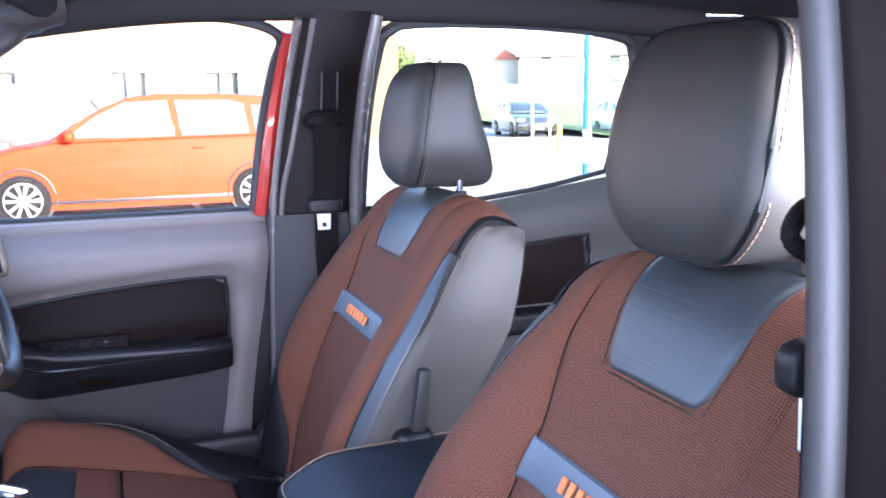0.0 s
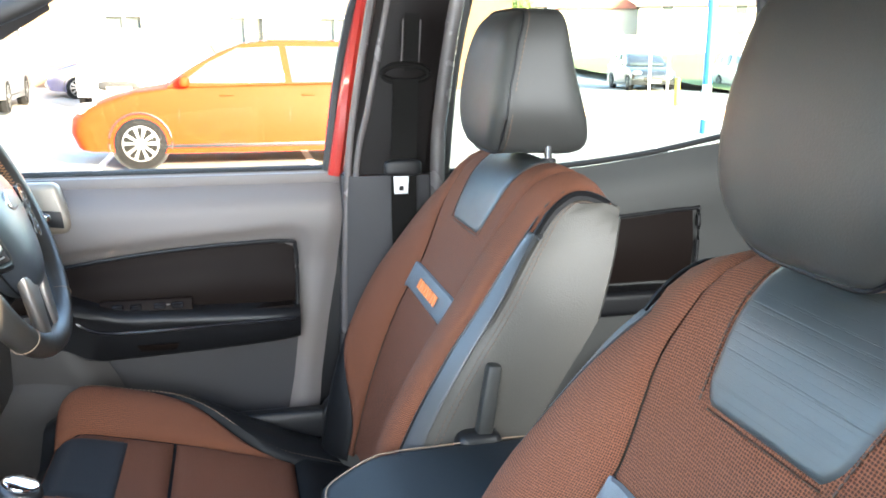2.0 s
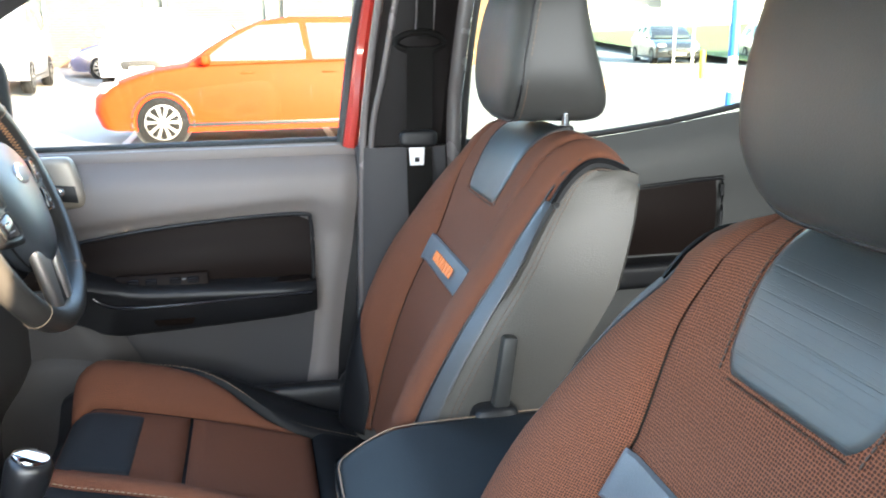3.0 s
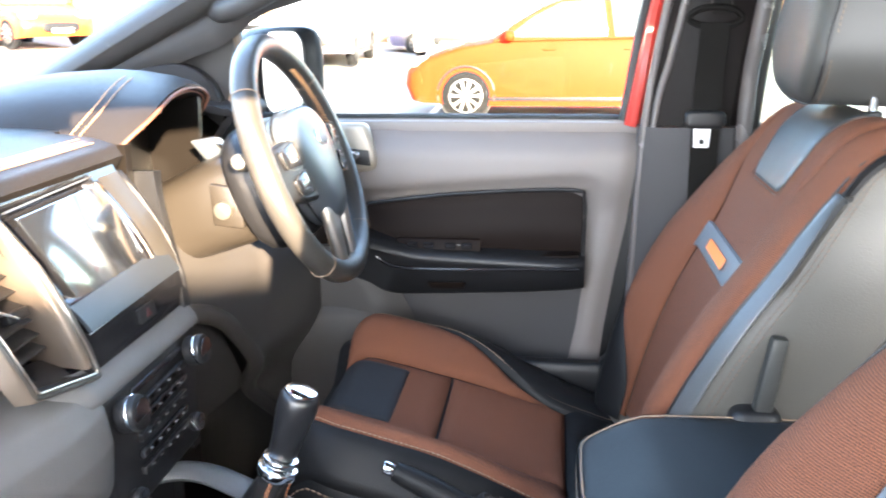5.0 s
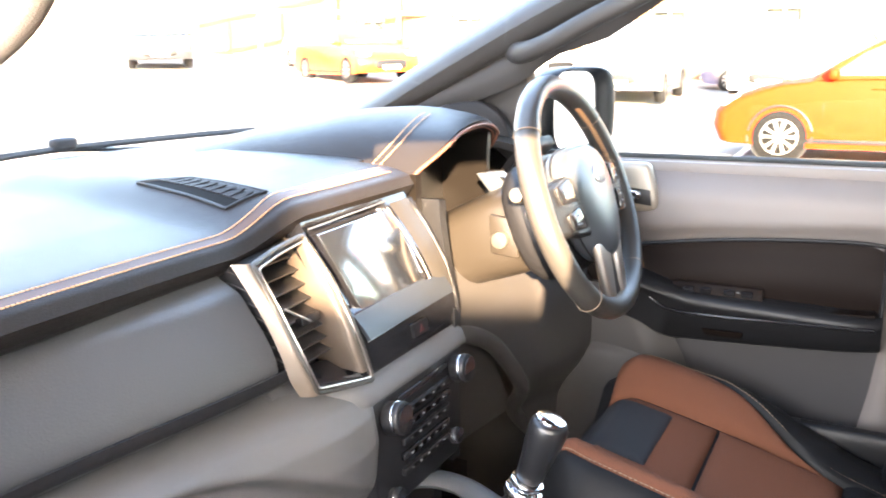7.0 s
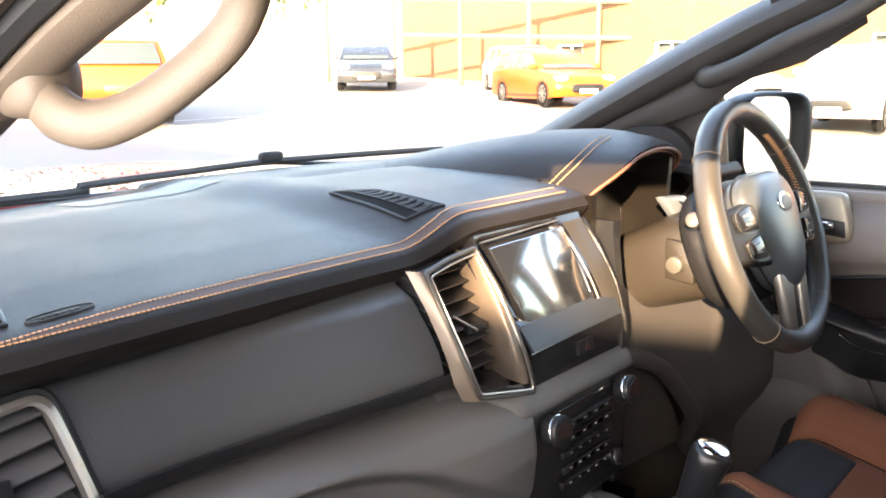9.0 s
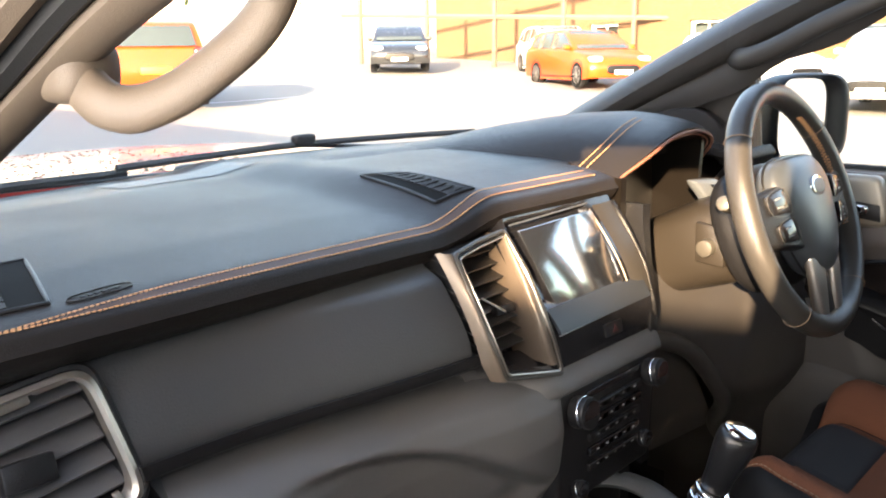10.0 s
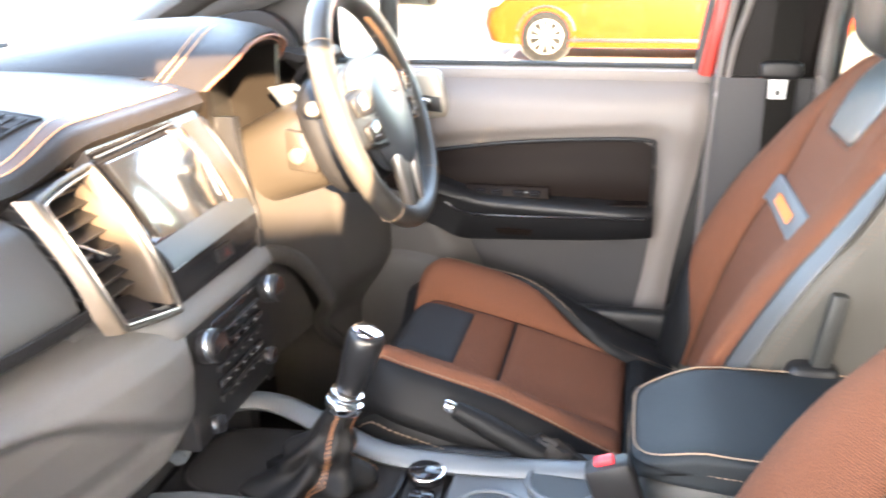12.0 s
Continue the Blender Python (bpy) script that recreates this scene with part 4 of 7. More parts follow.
hump = curve([(0.684, 0.84, 0.80), (0.680, 0.70, 0.865), (0.678, 0.58, 0.90), (0.682, 0.48, 0.895), (0.69, 0.42, 0.875)], 6)
part("pocket_hump", loft([[Vector(p) + Vector((0.02, 0, 0.03)), Vector(p) + Vector((0.006, 0, 0.012)), Vector(p), Vector(p) + Vector((0.0, 0, -0.05)), Vector(p) + Vector((0.0, 0, -0.30))] for p in hump], False, False), KNEE, door, "dark door pocket", 60)
part("lower_recess", slab([(0.664, 0.30, 0.985), (0.664, 0.37, 0.985), (0.675, 0.365, 0.970), (0.675, 0.305, 0.970)], 0.006, 0.002, away=(1, 0, 0)), INSET, door)
# inner handle in its bezel, whose pale warm colour carries the sun
hb = part("handle_bezel", slab([(0.690, 0.478, 1.268), (0.690, 0.62, 1.268), (0.692, 0.62, 1.200), (0.692, 0.505, 1.178), (0.692, 0.464, 1.182), (0.691, 0.462, 1.205)], 0.03, 0.012, 4, away=(1, 0, 0)), BEZEL, door, "satin handle bezel with sunlight in its colour")
part("handle_cup", slab([(0.6885, 0.475, 1.220), (0.6885, 0.575, 1.230), (0.6885, 0.575, 1.203), (0.6885, 0.472, 1.192)], 0.003, 0.001, away=(1, 0, 0)), BLACK, hb)
part("handle_pull", superbox((0.014, 0.07, 0.017), (0.683, 0.525, 1.212), 4, 8), CHROME, hb, "chrome door pull")
# window frame and pane
frame_line = [(0.742, 0.014, 1.27), (0.728, -0.006, 1.42), (0.70, -0.028, 1.54), (0.672, -0.040, 1.60), (0.658, 0.03, 1.628), (0.655, 0.15, 1.632), (0.662, 0.36, 1.615), (0.68, 0.60, 1.545), (0.70, 0.80, 1.445), (0.715, 0.98, 1.345), (0.72, 1.05, 1.29)]
part("window_frame", tube(curve([(x + 0.006, y + 0.012 * (y < 0.1), z) for x, y, z in frame_line], 6), 0.010, 8), RUBBER, door, "black rubber window frame")
strip = [(0.735, 0.014, 1.262), (0.729, -0.003, 1.37), (0.715, -0.018, 1.46), (0.694, -0.034, 1.55), (0.672, -0.044, 1.61)]
part("painted_edge", tube(curve(strip, 6), 0.0135, 8), BODY, door, "red painted frame edge")
pn = part("pane", slab([(0.765, 0.0, 1.24), (0.775, 0.9, 1.24), (0.715, 0.9, 1.40), (0.69, 0.4, 1.61), (0.685, -0.01, 1.62)], 0.004, 0, away=(1, 0, 0)), CLEAR, door)
pn.visible_shadow = False
part("mirror_sail", slab([(0.705, 0.705, 1.262), (0.708, 0.98, 1.262), (0.70, 0.95, 1.35), (0.70, 0.814, 1.39), (0.70, 0.716, 1.43)], 0.02, 0.006, away=(1, 0, 0)), PILLAR_DARK_SHADED, door, "brown-grey mirror corner panel")
# the bar takes the lit copy, so its sunlit tan is colour
part("sail_bar", tube(curve([(0.697, 0.708, 1.43), (0.697, 0.698, 1.36), (0.700, 0.692, 1.262)], 6), 0.009, 8), PILLAR_LIT, door, "upright bar at the corner panel")

rear_door = thing("rear_door", "closed grey plastic rear door trim with black inset", "car door", (0.74, -0.5, 0.6))
def rdoor(a, b):
    y = -0.185 - 0.72 * a
    top = 1.258 + 0.055 * smoothstep(0.25, 1.0, a)
    z = 0.52 + (top - 0.52) * b
    return (0.715 + 0.03 * smoothstep(0.90, 1, b) ** 2 - 0.01 * smoothstep(0.8, 0.86, b), y, z)
part("door_panel", sheet(rdoor, 20, 30, 0.03), REAR_GREY_SHADED, rear_door, "grey grained rear door panel")
part("inset_panel", sheet(lambda a, b: (0.708 - 0.01 * math.sin(math.pi * b), -0.30 - 0.40 * a, 1.03 + (0.125 + 0.02 * a) * b), 8, 6, 0.006), INSET, rear_door, "black soft inset panel")
part("inset_trim", tube(curve([(0.70, -0.28, 1.155), (0.70, -0.5, 1.165), (0.70, -0.69, 1.178), (0.70, -0.71, 1.165), (0.70, -0.71, 1.03)], 5), 0.004, 8), BLACK, rear_door)
part("armrest", superbox((0.07, 0.42, 0.05), (0.69, -0.50, 1.0), 5, 10), BLACK, rear_door)
part("window_frame", tube(curve([(0.735, -0.19, 1.26), (0.722, -0.20, 1.42), (0.692, -0.215, 1.55), (0.66, -0.235, 1.615), (0.655, -0.33, 1.632), (0.66, -0.6, 1.63), (0.668, -0.76, 1.612), (0.68, -0.80, 1.585), (0.69, -0.805, 1.52), (0.718, -0.79, 1.40), (0.738, -0.78, 1.318)], 6), 0.012, 8), RUBBER, rear_door)
part("ledge_seal", tube(curve([(0.742, -0.185, 1.262), (0.742, -0.38, 1.262), (0.742, -0.6, 1.285), (0.742, -0.78, 1.318)], 6), 0.006, 8), RUBBER, rear_door)
pn = part("pane", slab([(0.76, -0.18, 1.23), (0.76, -0.85, 1.27), (0.70, -0.88, 1.6), (0.685, -0.2, 1.63)], 0.004, 0, away=(1, 0, 0)), TINTED, rear_door)
pn.visible_shadow = False
left_rear = thing("rear_door", "closed rear door with lightly tinted glass", "car door", (-0.74, -0.5, 0.6))
part("door_panel", sheet(lambda a, b: (-0.715 - 0.03 * smoothstep(0.9, 1, b), -0.19 - 0.72 * a, 0.52 + 0.75 * b), 8, 8, -0.03), DOOR_GREY, left_rear)
pn = part("pane", slab([(-0.76, -0.18, 1.25), (-0.76, -0.88, 1.27), (-0.70, -0.90, 1.62), (-0.685, -0.2, 1.64)], 0.004, 0, away=(-1, 0, 0)), TINTED, left_rear)
pn.visible_shadow = False

# ---- dashboard ----
dash = thing("dashboard", "black leather dashboard top with orange stitching over grey plastic", "dashboard", (0, 0.9, 1.0))
PAD = ((0.0, 0.735, 1.232), (0.08, 0.705, 1.244), (0.14, 0.690, 1.255), (0.20, 0.682, 1.268), (0.27, 0.690, 1.281), (0.36, 0.712, 1.289), (0.5, 0.80, 1.299), (0.65, 0.93, 1.307), (0.82, 1.09, 1.312), (1.0, 1.30, 1.298))


def pad_at(x, s):
    """The dashboard's upper pad: s from under its front lip (0) to the windscreen (1)."""
    y, z = interp(s, [(a, b) for a, b, _ in PAD]), interp(s, [(a, c) for a, _, c in PAD])
    up = smoothstep(-0.17, -0.06, x)
    z += up * (0.026 * smoothstep(0.0, 0.12, s) - 0.014 * smoothstep(0.4, 0.9, s))
    y += -0.012 * up * (1 - smoothstep(0.2, 0.6, s)) - 0.012 * smoothstep(-0.25, -0.75, x)
    if s > 0.6:
        y -= (1.30 - ws_base(x)) * (s - 0.6) / 0.4
    z -= 0.012 * smoothstep(0.45, 0.75, abs(x)) * (s > 0.3)
    z -= 0.007 * smoothstep(0.045, 0.0, abs(s - 0.80)) * smoothstep(-0.05, 0.02, x) * smoothstep(0.5, 0.4, x)
    return Vector((x, y, z))


def pad_height(x, y):
    """Height of the pad's top at a place."""
    lo, hi = 0.36, 1.0
    for _ in range(18):
        mid = (lo + hi) / 2
        lo, hi = (mid, hi) if pad_at(x, mid).y < y else (lo, mid)
    return pad_at(x, lo).z


part("upper_pad", sheet(lambda a, b: pad_at(-0.73 + 0.91 * a, b), 60, 60, 0.012), DASH_BLACK, dash, "black leather upper pad", 60)
part("upper_pad_right", sheet(lambda a, b: pad_at(0.18 + 0.55 * a, 0.44 + 0.56 * b), 30, 30, 0.012), DASH_BLACK, dash, "", 60)
part("upper_pad_end", sheet(lambda a, b: pad_at(0.565 + 0.165 * a, 0.44 * b), 8, 20, 0.012), DASH_BLACK, dash, "", 60)
def pad_line(x0, x1, s, n=60, up=0.0015):
    out = []
    for i in range(n + 1):
        x = x0 + (x1 - x0) * i / n
        sv = s(x) if callable(s) else s
        out.append(pad_at(x, sv) + Vector((0, -0.4 * up, up)))
    return out
for d in (0.0, 0.05):
    part("stitching", stitches(pad_line(-0.70, 0.155, lambda x, d=d: 0.29 + d + 0.03 * smoothstep(-0.17, -0.06, x)), 0.0034, 0.0013, 0.0006), STITCH, dash, "double row of orange stitching")
def seam_band(a, b):
    x = -0.70 + 0.855 * a
    return pad_at(x, 0.297 + 0.036 * b + 0.03 * smoothstep(-0.17, -0.06, x)) + Vector((0, -0.0004, 0.0010))
part("seam_band", sheet(seam_band, 60, 4), SEAM, dash, "brown band between the stitching")
# embossed lozenge in the pad
loz = [pad_at(-0.535 + 0.028 * math.copysign(abs(math.cos(a)) ** 0.6, math.cos(a)), 0.385 + 0.011 * math.copysign(abs(math.sin(a)) ** 0.8, math.sin(a))) + Vector((0, 0, 0.001)) for a in [2 * math.pi * k / 24 for k in range(24)]]
part("embossed_ring", tube(loz, 0.0008, 6, True), DASH_BLACK, dash)
for k in range(6):
    part("embossed_bar", block((0.004, 0.004, 0.001), pad_at(-0.550 + 0.006 * k, 0.385) + Vector((0, 0, 0.001)), 0.0006), DASH_BLACK, dash)
# air slot in the top and demister at the pad's end
def slot(name, corners, bars):
    """A grille laid on the pad: a raised lip round a flat black sheet, painted for the shade in its well, with slats
    across it. corners: x, y in order round it.
    """
    c = [Vector((x, y, pad_height(x, y))) for x, y in corners]
    def on(u, v, up):
        q = c[0].lerp(c[1], u).lerp(c[3].lerp(c[2], u), v)
        return Vector((q.x, q.y, pad_height(q.x, q.y) + up))
    edge = [on(t / 8, 0, 0.001) for t in range(8)] + [on(1, t / 4, 0.001) for t in range(4)] + [on(1 - t / 8, 1, 0.001) for t in range(8)] + [on(0, 1 - t / 4, 0.001) for t in range(4)]
    f = part(name, tube(edge, 0.0022, 8, True), BLACK, dash, "black air grille")
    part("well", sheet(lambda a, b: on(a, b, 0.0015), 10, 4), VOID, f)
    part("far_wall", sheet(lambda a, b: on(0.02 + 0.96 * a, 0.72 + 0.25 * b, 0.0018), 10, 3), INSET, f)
    for k in range(bars):
        u = (k + 0.5) / bars
        part("slat", slab([on(u - 0.46 / bars, 0.34, 0.0026), on(u - 0.10 / bars, 0.80, 0.0032), on(u + 0.10 / bars, 0.80, 0.0032), on(u + 0.46 / bars, 0.34, 0.0026)], 0.001, 0), INSET, f)
slot("air_slot", [(-0.093, 0.890), (-0.116, 0.737), (-0.066, 0.722), (-0.058, 0.838)], 9)
slot("demister", [(-0.545, 0.84), (-0.575, 0.725), (-0.66, 0.74), (-0.64, 0.85)], 8)
part("sensor_blister", sheet(lambda a, b: pad_at(-0.30 + 0.22 * a, 0.86 + 0.08 * b) + Vector((0, 0, 0.004 * math.sin(math.pi * a) * math.sin(math.pi * b) + 0.001)), 12, 4), BLACK, dash)

# upper fascia on the passenger's side
def fascia(a, b):
    x0 = -0.567 + 0.028 * b
    x = x0 + (-0.184 - x0) * a
    z = 1.254 - (0.128 + 0.006 * (1 - a)) * b
    y = 0.712 + 0.020 * (1 - smoothstep(0.0, 0.16, b)) - 0.022 * math.sin(math.pi * min(1, b * 1.15)) - 0.045 * smoothstep(0.15, 1, b) + 0.05 * smoothstep(0.78, 1.0, b) - 0.012 * a * b - 0.034 * smoothstep(-0.50, -0.17, x)
    return (x, y, z)
part("upper_fascia", sheet(fascia, 16, 22, -0.01), FASCIA, dash, "dark grained fascia panel", 60)
part("fascia_lower_band", sheet(lambda a, b: Vector(fascia(a, 0.70 + 0.31 * b)) + Vector((0, -0.0125, 0)), 16, 8, -0.004), BLACK, dash, "black lower band of the fascia", 60)
LOW = ((1.152, 0.70), (1.134, 0.675), (1.124, 0.640), (1.108, 0.615), (1.085, 0.602), (1.05, 0.597), (1.0, 0.602), (0.97, 0.610), (0.95, 0.622), (0.93, 0.65), (0.92, 0.69))
LIP = ((-0.45, 1.122), (-0.40, 1.115), (-0.30, 1.102), (-0.22, 1.076), (-0.15, 1.032), (-0.08, 0.992))
def low_y(z):
    return interp(-z, [(-a, b) for a, b in LOW])
def lower(a, b):
    """Lower passenger fascia: a rolled top, a knee hollow below a curved lip, and a bottom edge that rolls under."""
    x = -0.70 + 0.626 * a
    top = 1.150 - 0.028 * smoothstep(-0.505, -0.535, x)
    bottom = 0.925 + 0.03 * smoothstep(-0.12, -0.06, x)
    z = top + (bottom - top) * b
    zz = 0.92 + (z - bottom) * (1.152 - 0.92) / (1.150 - bottom)
    y = low_y(zz) - 0.028 * smoothstep(-0.30, -0.12, x) * smoothstep(1.16, 1.11, z)
    hollow = smoothstep(0.0, 0.022, sum(interp(x + d, LIP) for d in (-0.03, 0, 0.03)) / 3 - z) * smoothstep(-0.47, -0.34, x) * smoothstep(-0.075, -0.135, x)
    y += 0.030 * hollow * smoothstep(0.93, 0.99, z) + 0.03 * smoothstep(-0.085, -0.074, x)
    return (x, y, z)
part("lower_fascia", sheet(lower, 80, 70, -0.012), DASH_GREY, dash, "grey plastic lower fascia", 60)
for dz in (0.0, -0.018):
    part("glovebox_catch", slab([(-0.024, 0.645, 0.864 + dz), (-0.010, 0.652, 0.864 + dz), (-0.010, 0.652, 0.857 + dz), (-0.024, 0.645, 0.857 + dz)], 0.006, 0.002, away=(0, 1, 0)), STALK, dash, "dull silver catch")

# air vents
def quad(c):
    """Bilinear place between four corners, clockwise from the top left."""
    c = [Vector(q) for q in c]
    return lambda u, v: c[0].lerp(c[1], u).lerp(c[3].lerp(c[2], u), v)


def air_vent(name, label, at, blades, metal, wide=0.0, span=(0.03, 0.97), deep=0.05):
    """An air vent on at(u, v): a black lip, a bright bead, a dark well with tilted blades and a thumb tab. wide: a broad metal frame."""
    back = Vector((0, 1, 0))
    def edge(k, d, power=0.28):
        out = []
        for i in range(48):
            a = 2 * math.pi * i / 48
            u = 0.5 + 0.5 * k * math.copysign(abs(math.cos(a)) ** power, math.cos(a))
            v = 0.5 - 0.5 * k * math.copysign(abs(math.sin(a)) ** power, math.sin(a))
            out.append(at(u, v) + back * d)
        return out
    v = part(name, tube(edge(1.0, 0.0), 0.0042, 8, True), BLACK, dash, label)
    if wide:
        part("frame", loft([edge(0.985, 0.004), edge(0.97, -0.004), edge(0.94 - wide * 0.4, -0.006), edge(0.94 - wide, -0.003), edge(0.93 - wide, 0.008)], True, False), metal, v, "satin metal frame")
    part("bead", tube(edge(0.955 - wide, -0.0015), 0.0012, 6, True), SILVER if not wide else metal, v, "bright bead")
    part("well", loft([edge(0.955 - wide, 0.0), edge(0.93 - wide, deep * 0.5), edge(0.80 - wide, deep)], True, False), BLACK, v, "dark well", 60)
    bm = bmesh.new()
    bm.faces.new([bm.verts.new(q) for q in edge(0.85 - wide, deep * 0.9)])
    part("well_back", bm, RUBBER, v)
    lo, hi = 0.05 + wide / 2, 0.95 - wide / 2
    u0, u1 = span
    d0 = 0.008 if wide else 0.020
    for k in range(blades):
        t = lo + (hi - lo) * (k + 0.45) / blades
        p, q = at(u0 + wide / 2, t), at(u1 - wide / 2, t)
        h = (at(0.5, t) - at(0.5, t + (hi - lo) / blades)).length
        up = Vector((0, 0, 1))
        part("blade", slab([p + back * d0 - up * 0.30 * h, q + back * d0 - up * 0.30 * h, q + back * (d0 + 0.022) + up * 0.22 * h, p + back * (d0 + 0.022) + up * 0.22 * h], 0.003, 0.0010), BLADE_LIT, v)
    m = at(u0 * 0.55 + u1 * 0.45, 0.52)
    part("thumb_tab", block((0.040, 0.012, 0.022) if wide else (0.020, 0.012, 0.010), m + back * (0.004 if wide else 0.018), 0.002, turn=(-18, 0, 0)), BLACK, v)
    return v


side_vent = air_vent("side_vent", "satin silver framed side air vent", quad([(-0.690, 0.706, 1.226), (-0.562, 0.697, 1.245), (-0.539, 0.657, 1.131), (-0.668, 0.667, 1.106)]), 5, SILVER, 0.075)
sv_at = quad([(-0.690, 0.706, 1.226), (-0.562, 0.697, 1.245), (-0.539, 0.657, 1.131), (-0.668, 0.667, 1.106)])
for u0, u1, v1 in ((0.10, 0.62, 0.135), (0.62, 0.86, 0.10)):
    part("top_bar", slab([sv_at(u0, 0.045), sv_at(u1, 0.045), sv_at(u1, v1), sv_at(u0 + 0.03, v1)], 0.006, 0.002, away=(0, 1, 0)), SILVER, side_vent, "stepped satin silver bar")
for u in (0.60, 0.80):
    part("lower_catch", slab([sv_at(u, 0.86), sv_at(u + 0.045, 0.86), sv_at(u + 0.055, 0.92), sv_at(u + 0.01, 0.92)], 0.004, 0.001, away=(0, 1, 0)), SILVER, side_vent, "small silver catch")
# centre stack: one bowed face that carries display, vents and the grey ledge
def bow_y(z):
    v = (1.278 - z) / 0.156
    return 0.662 - 0.072 * v - 0.016 * math.sin(math.pi * min(1, max(0, v)))


def stack_at(x, z, d=0.0):
    return Vector((x, bow_y(z) + d + 0.75 * max(0.0, x - 0.152), z))


def on_stack(c, d=0.0):
    """Places on the bowed face between four (x, z) corners, clockwise from the top left."""
    f = quad([(x, 0, z) for x, z in c])
    def at(u, v):
        q = f(u, v)
        return stack_at(q.x, q.z, d)
    return at


def rounded(poly, r=0.006, n=4):
    """The polygon with its sharp corners cut round."""
    p, out = [Vector(q) for q in poly], []
    for i, q in enumerate(p):
        a, b = p[i - 1] - q, p[(i + 1) % len(p)] - q
        if a.angle(b) > radians(150):
            out.append(q)
            continue
        s, e = q + a * min(0.45, r / a.length), q + b * min(0.45, r / b.length)
        out += [(1 - t) ** 2 * s + 2 * t * (1 - t) * q + t * t * e for t in [k / n for k in range(n + 1)]]
    return out


# the tall vent beside the display: a leaning four-sided mouth with a wedge-shaped bronze fin on one side
MOUTH = rounded([(x, 0, z) for x, z in ((-0.179, 1.265), (-0.139, 1.2715), (-0.085, 1.276), (-0.083, 1.233), (-0.080, 1.184), (-0.074, 1.151), (-0.067, 1.117), (-0.115, 1.126), (-0.165, 1.137), (-0.179, 1.181), (-0.183, 1.228))])
mouth_mid = sum(MOUTH, Vector()) / len(MOUTH)
def mouth(k, d):
    out = []
    for q in MOUTH:
        e = q + (mouth_mid - q).normalized() * k
        out.append(stack_at(e.x, e.z, d))
    return out
cv = part("centre_vent", tube(mouth(-0.0005, 0.0), 0.0032, 8, True), BRONZE_DARK, dash, "tall leaning air vent with bronze fin and bright bead")
part("bead", tube(mouth(0.0042, -0.0015), 0.0013, 6, True), SILVER, cv, "bright bead")
part("well", loft([mouth(0.0045, 0.0), mouth(0.006, 0.035), mouth(0.010, 0.072)], True, False), BLACK, cv, "dark well", 60)
bm = bmesh.new()
bm.faces.new([bm.verts.new(q) for q in mouth(0.009, 0.070)])
part("well_back", bm, VOID, cv)
for k in range(8):
    z = 1.256 - 0.0143 * k
    x0 = interp(-z, ((-1.265, -0.176), (-1.228, -0.180), (-1.181, -0.176), (-1.137, -0.162))) + 0.001
    part("blade", slab([stack_at(x0, z - 0.006, 0.032), stack_at(-0.078, z - 0.004, 0.034), stack_at(-0.076, z + 0.002, 0.056), stack_at(x0, z, 0.056)], 0.0022, 0.0007), BLADE, cv)
part("thumb_tab", block((0.030, 0.010, 0.010), stack_at(-0.120, 1.196, 0.024), 0.002, turn=(-18, 0, -4)), BLACK, cv)
part("tab_pin", rod(stack_at(-0.150, 1.214, 0.022), stack_at(-0.125, 1.196, 0.017), 0.0012, 8), STEEL, cv, "bright pin of the thumb tab")
part("tray", sheet(lambda a, b: stack_at(-0.163 + 0.092 * a - 0.006 * b, 1.1385 - 0.019 * a + 0.016 * b, 0.002 + 0.045 * b), 8, 4), GLOSS, cv, "gloss black floor of the vent")
part("vent_hood", sheet(lambda a, b: stack_at(-0.176 + 0.088 * a, 1.2625 + 0.009 * a - 0.012 * b, 0.002 + 0.045 * b), 8, 4), GLOSS, cv, "gloss black roof of the vent")
RIDGE = [(z, x, r) for x, z, r in ((-0.0905, 1.272, -0.0875), (-0.094, 1.244, -0.086), (-0.097, 1.206, -0.084), (-0.094, 1.162, -0.079), (-0.086, 1.130, -0.072))]
rings = []
for k in range(25):
    z = 1.272 - 0.142 * k / 24
    xr, xe = interp(-z, [(-a, b) for a, b, c in RIDGE]), interp(-z, [(-a, c) for a, b, c in RIDGE])
    ridge = [stack_at(xr + 0.008, z, 0.060), stack_at(xr + 0.0015, z, 0.010), stack_at(xr + 0.0002, z, 0.0005), stack_at(xr + 0.0012, z, -0.0012), stack_at(xr + 0.004, z, -0.0022), stack_at(0.4 * xr + 0.6 * xe, z, -0.0026), stack_at(xe, z, 0.001)]
    rings.append(ridge)
part("vent_fin", loft(rings, False, False), BRONZE, cv, "wedge-shaped bronze fin", 60)
air_vent("centre_vent", "tall centre air vent with bronze fin and bright bead", on_stack([(0.152, 1.280), (0.206, 1.262), (0.196, 1.138), (0.160, 1.120)]), 7, BRONZE, 0.0, (0.05, 0.95), 0.04)
fr = on_stack([(0.090, 1.279), (0.150, 1.281), (0.154, 1.166), (0.096, 1.188)], 0.001)
part("vent_fin", sheet(lambda a, b: fr(a, b) + Vector((0, 0.006 * (1 - a) - 0.003 * math.sin(math.pi * a), 0)), 8, 16, -0.006), BRONZE_DARK, dash, "dark bronze strip beside the display", 60)
part("fin_bead", tube([fr(0.02, 0.02 + 0.96 * k / 12) + Vector((0, -0.003, 0)) for k in range(13)], 0.0012, 6), BRONZE, dash, "fine bronze bead")
SHOULDER = ((1.134, -0.176), (1.154, -0.186), (1.188, -0.190), (1.216, -0.192), (1.245, -0.193), (1.268, -0.193))
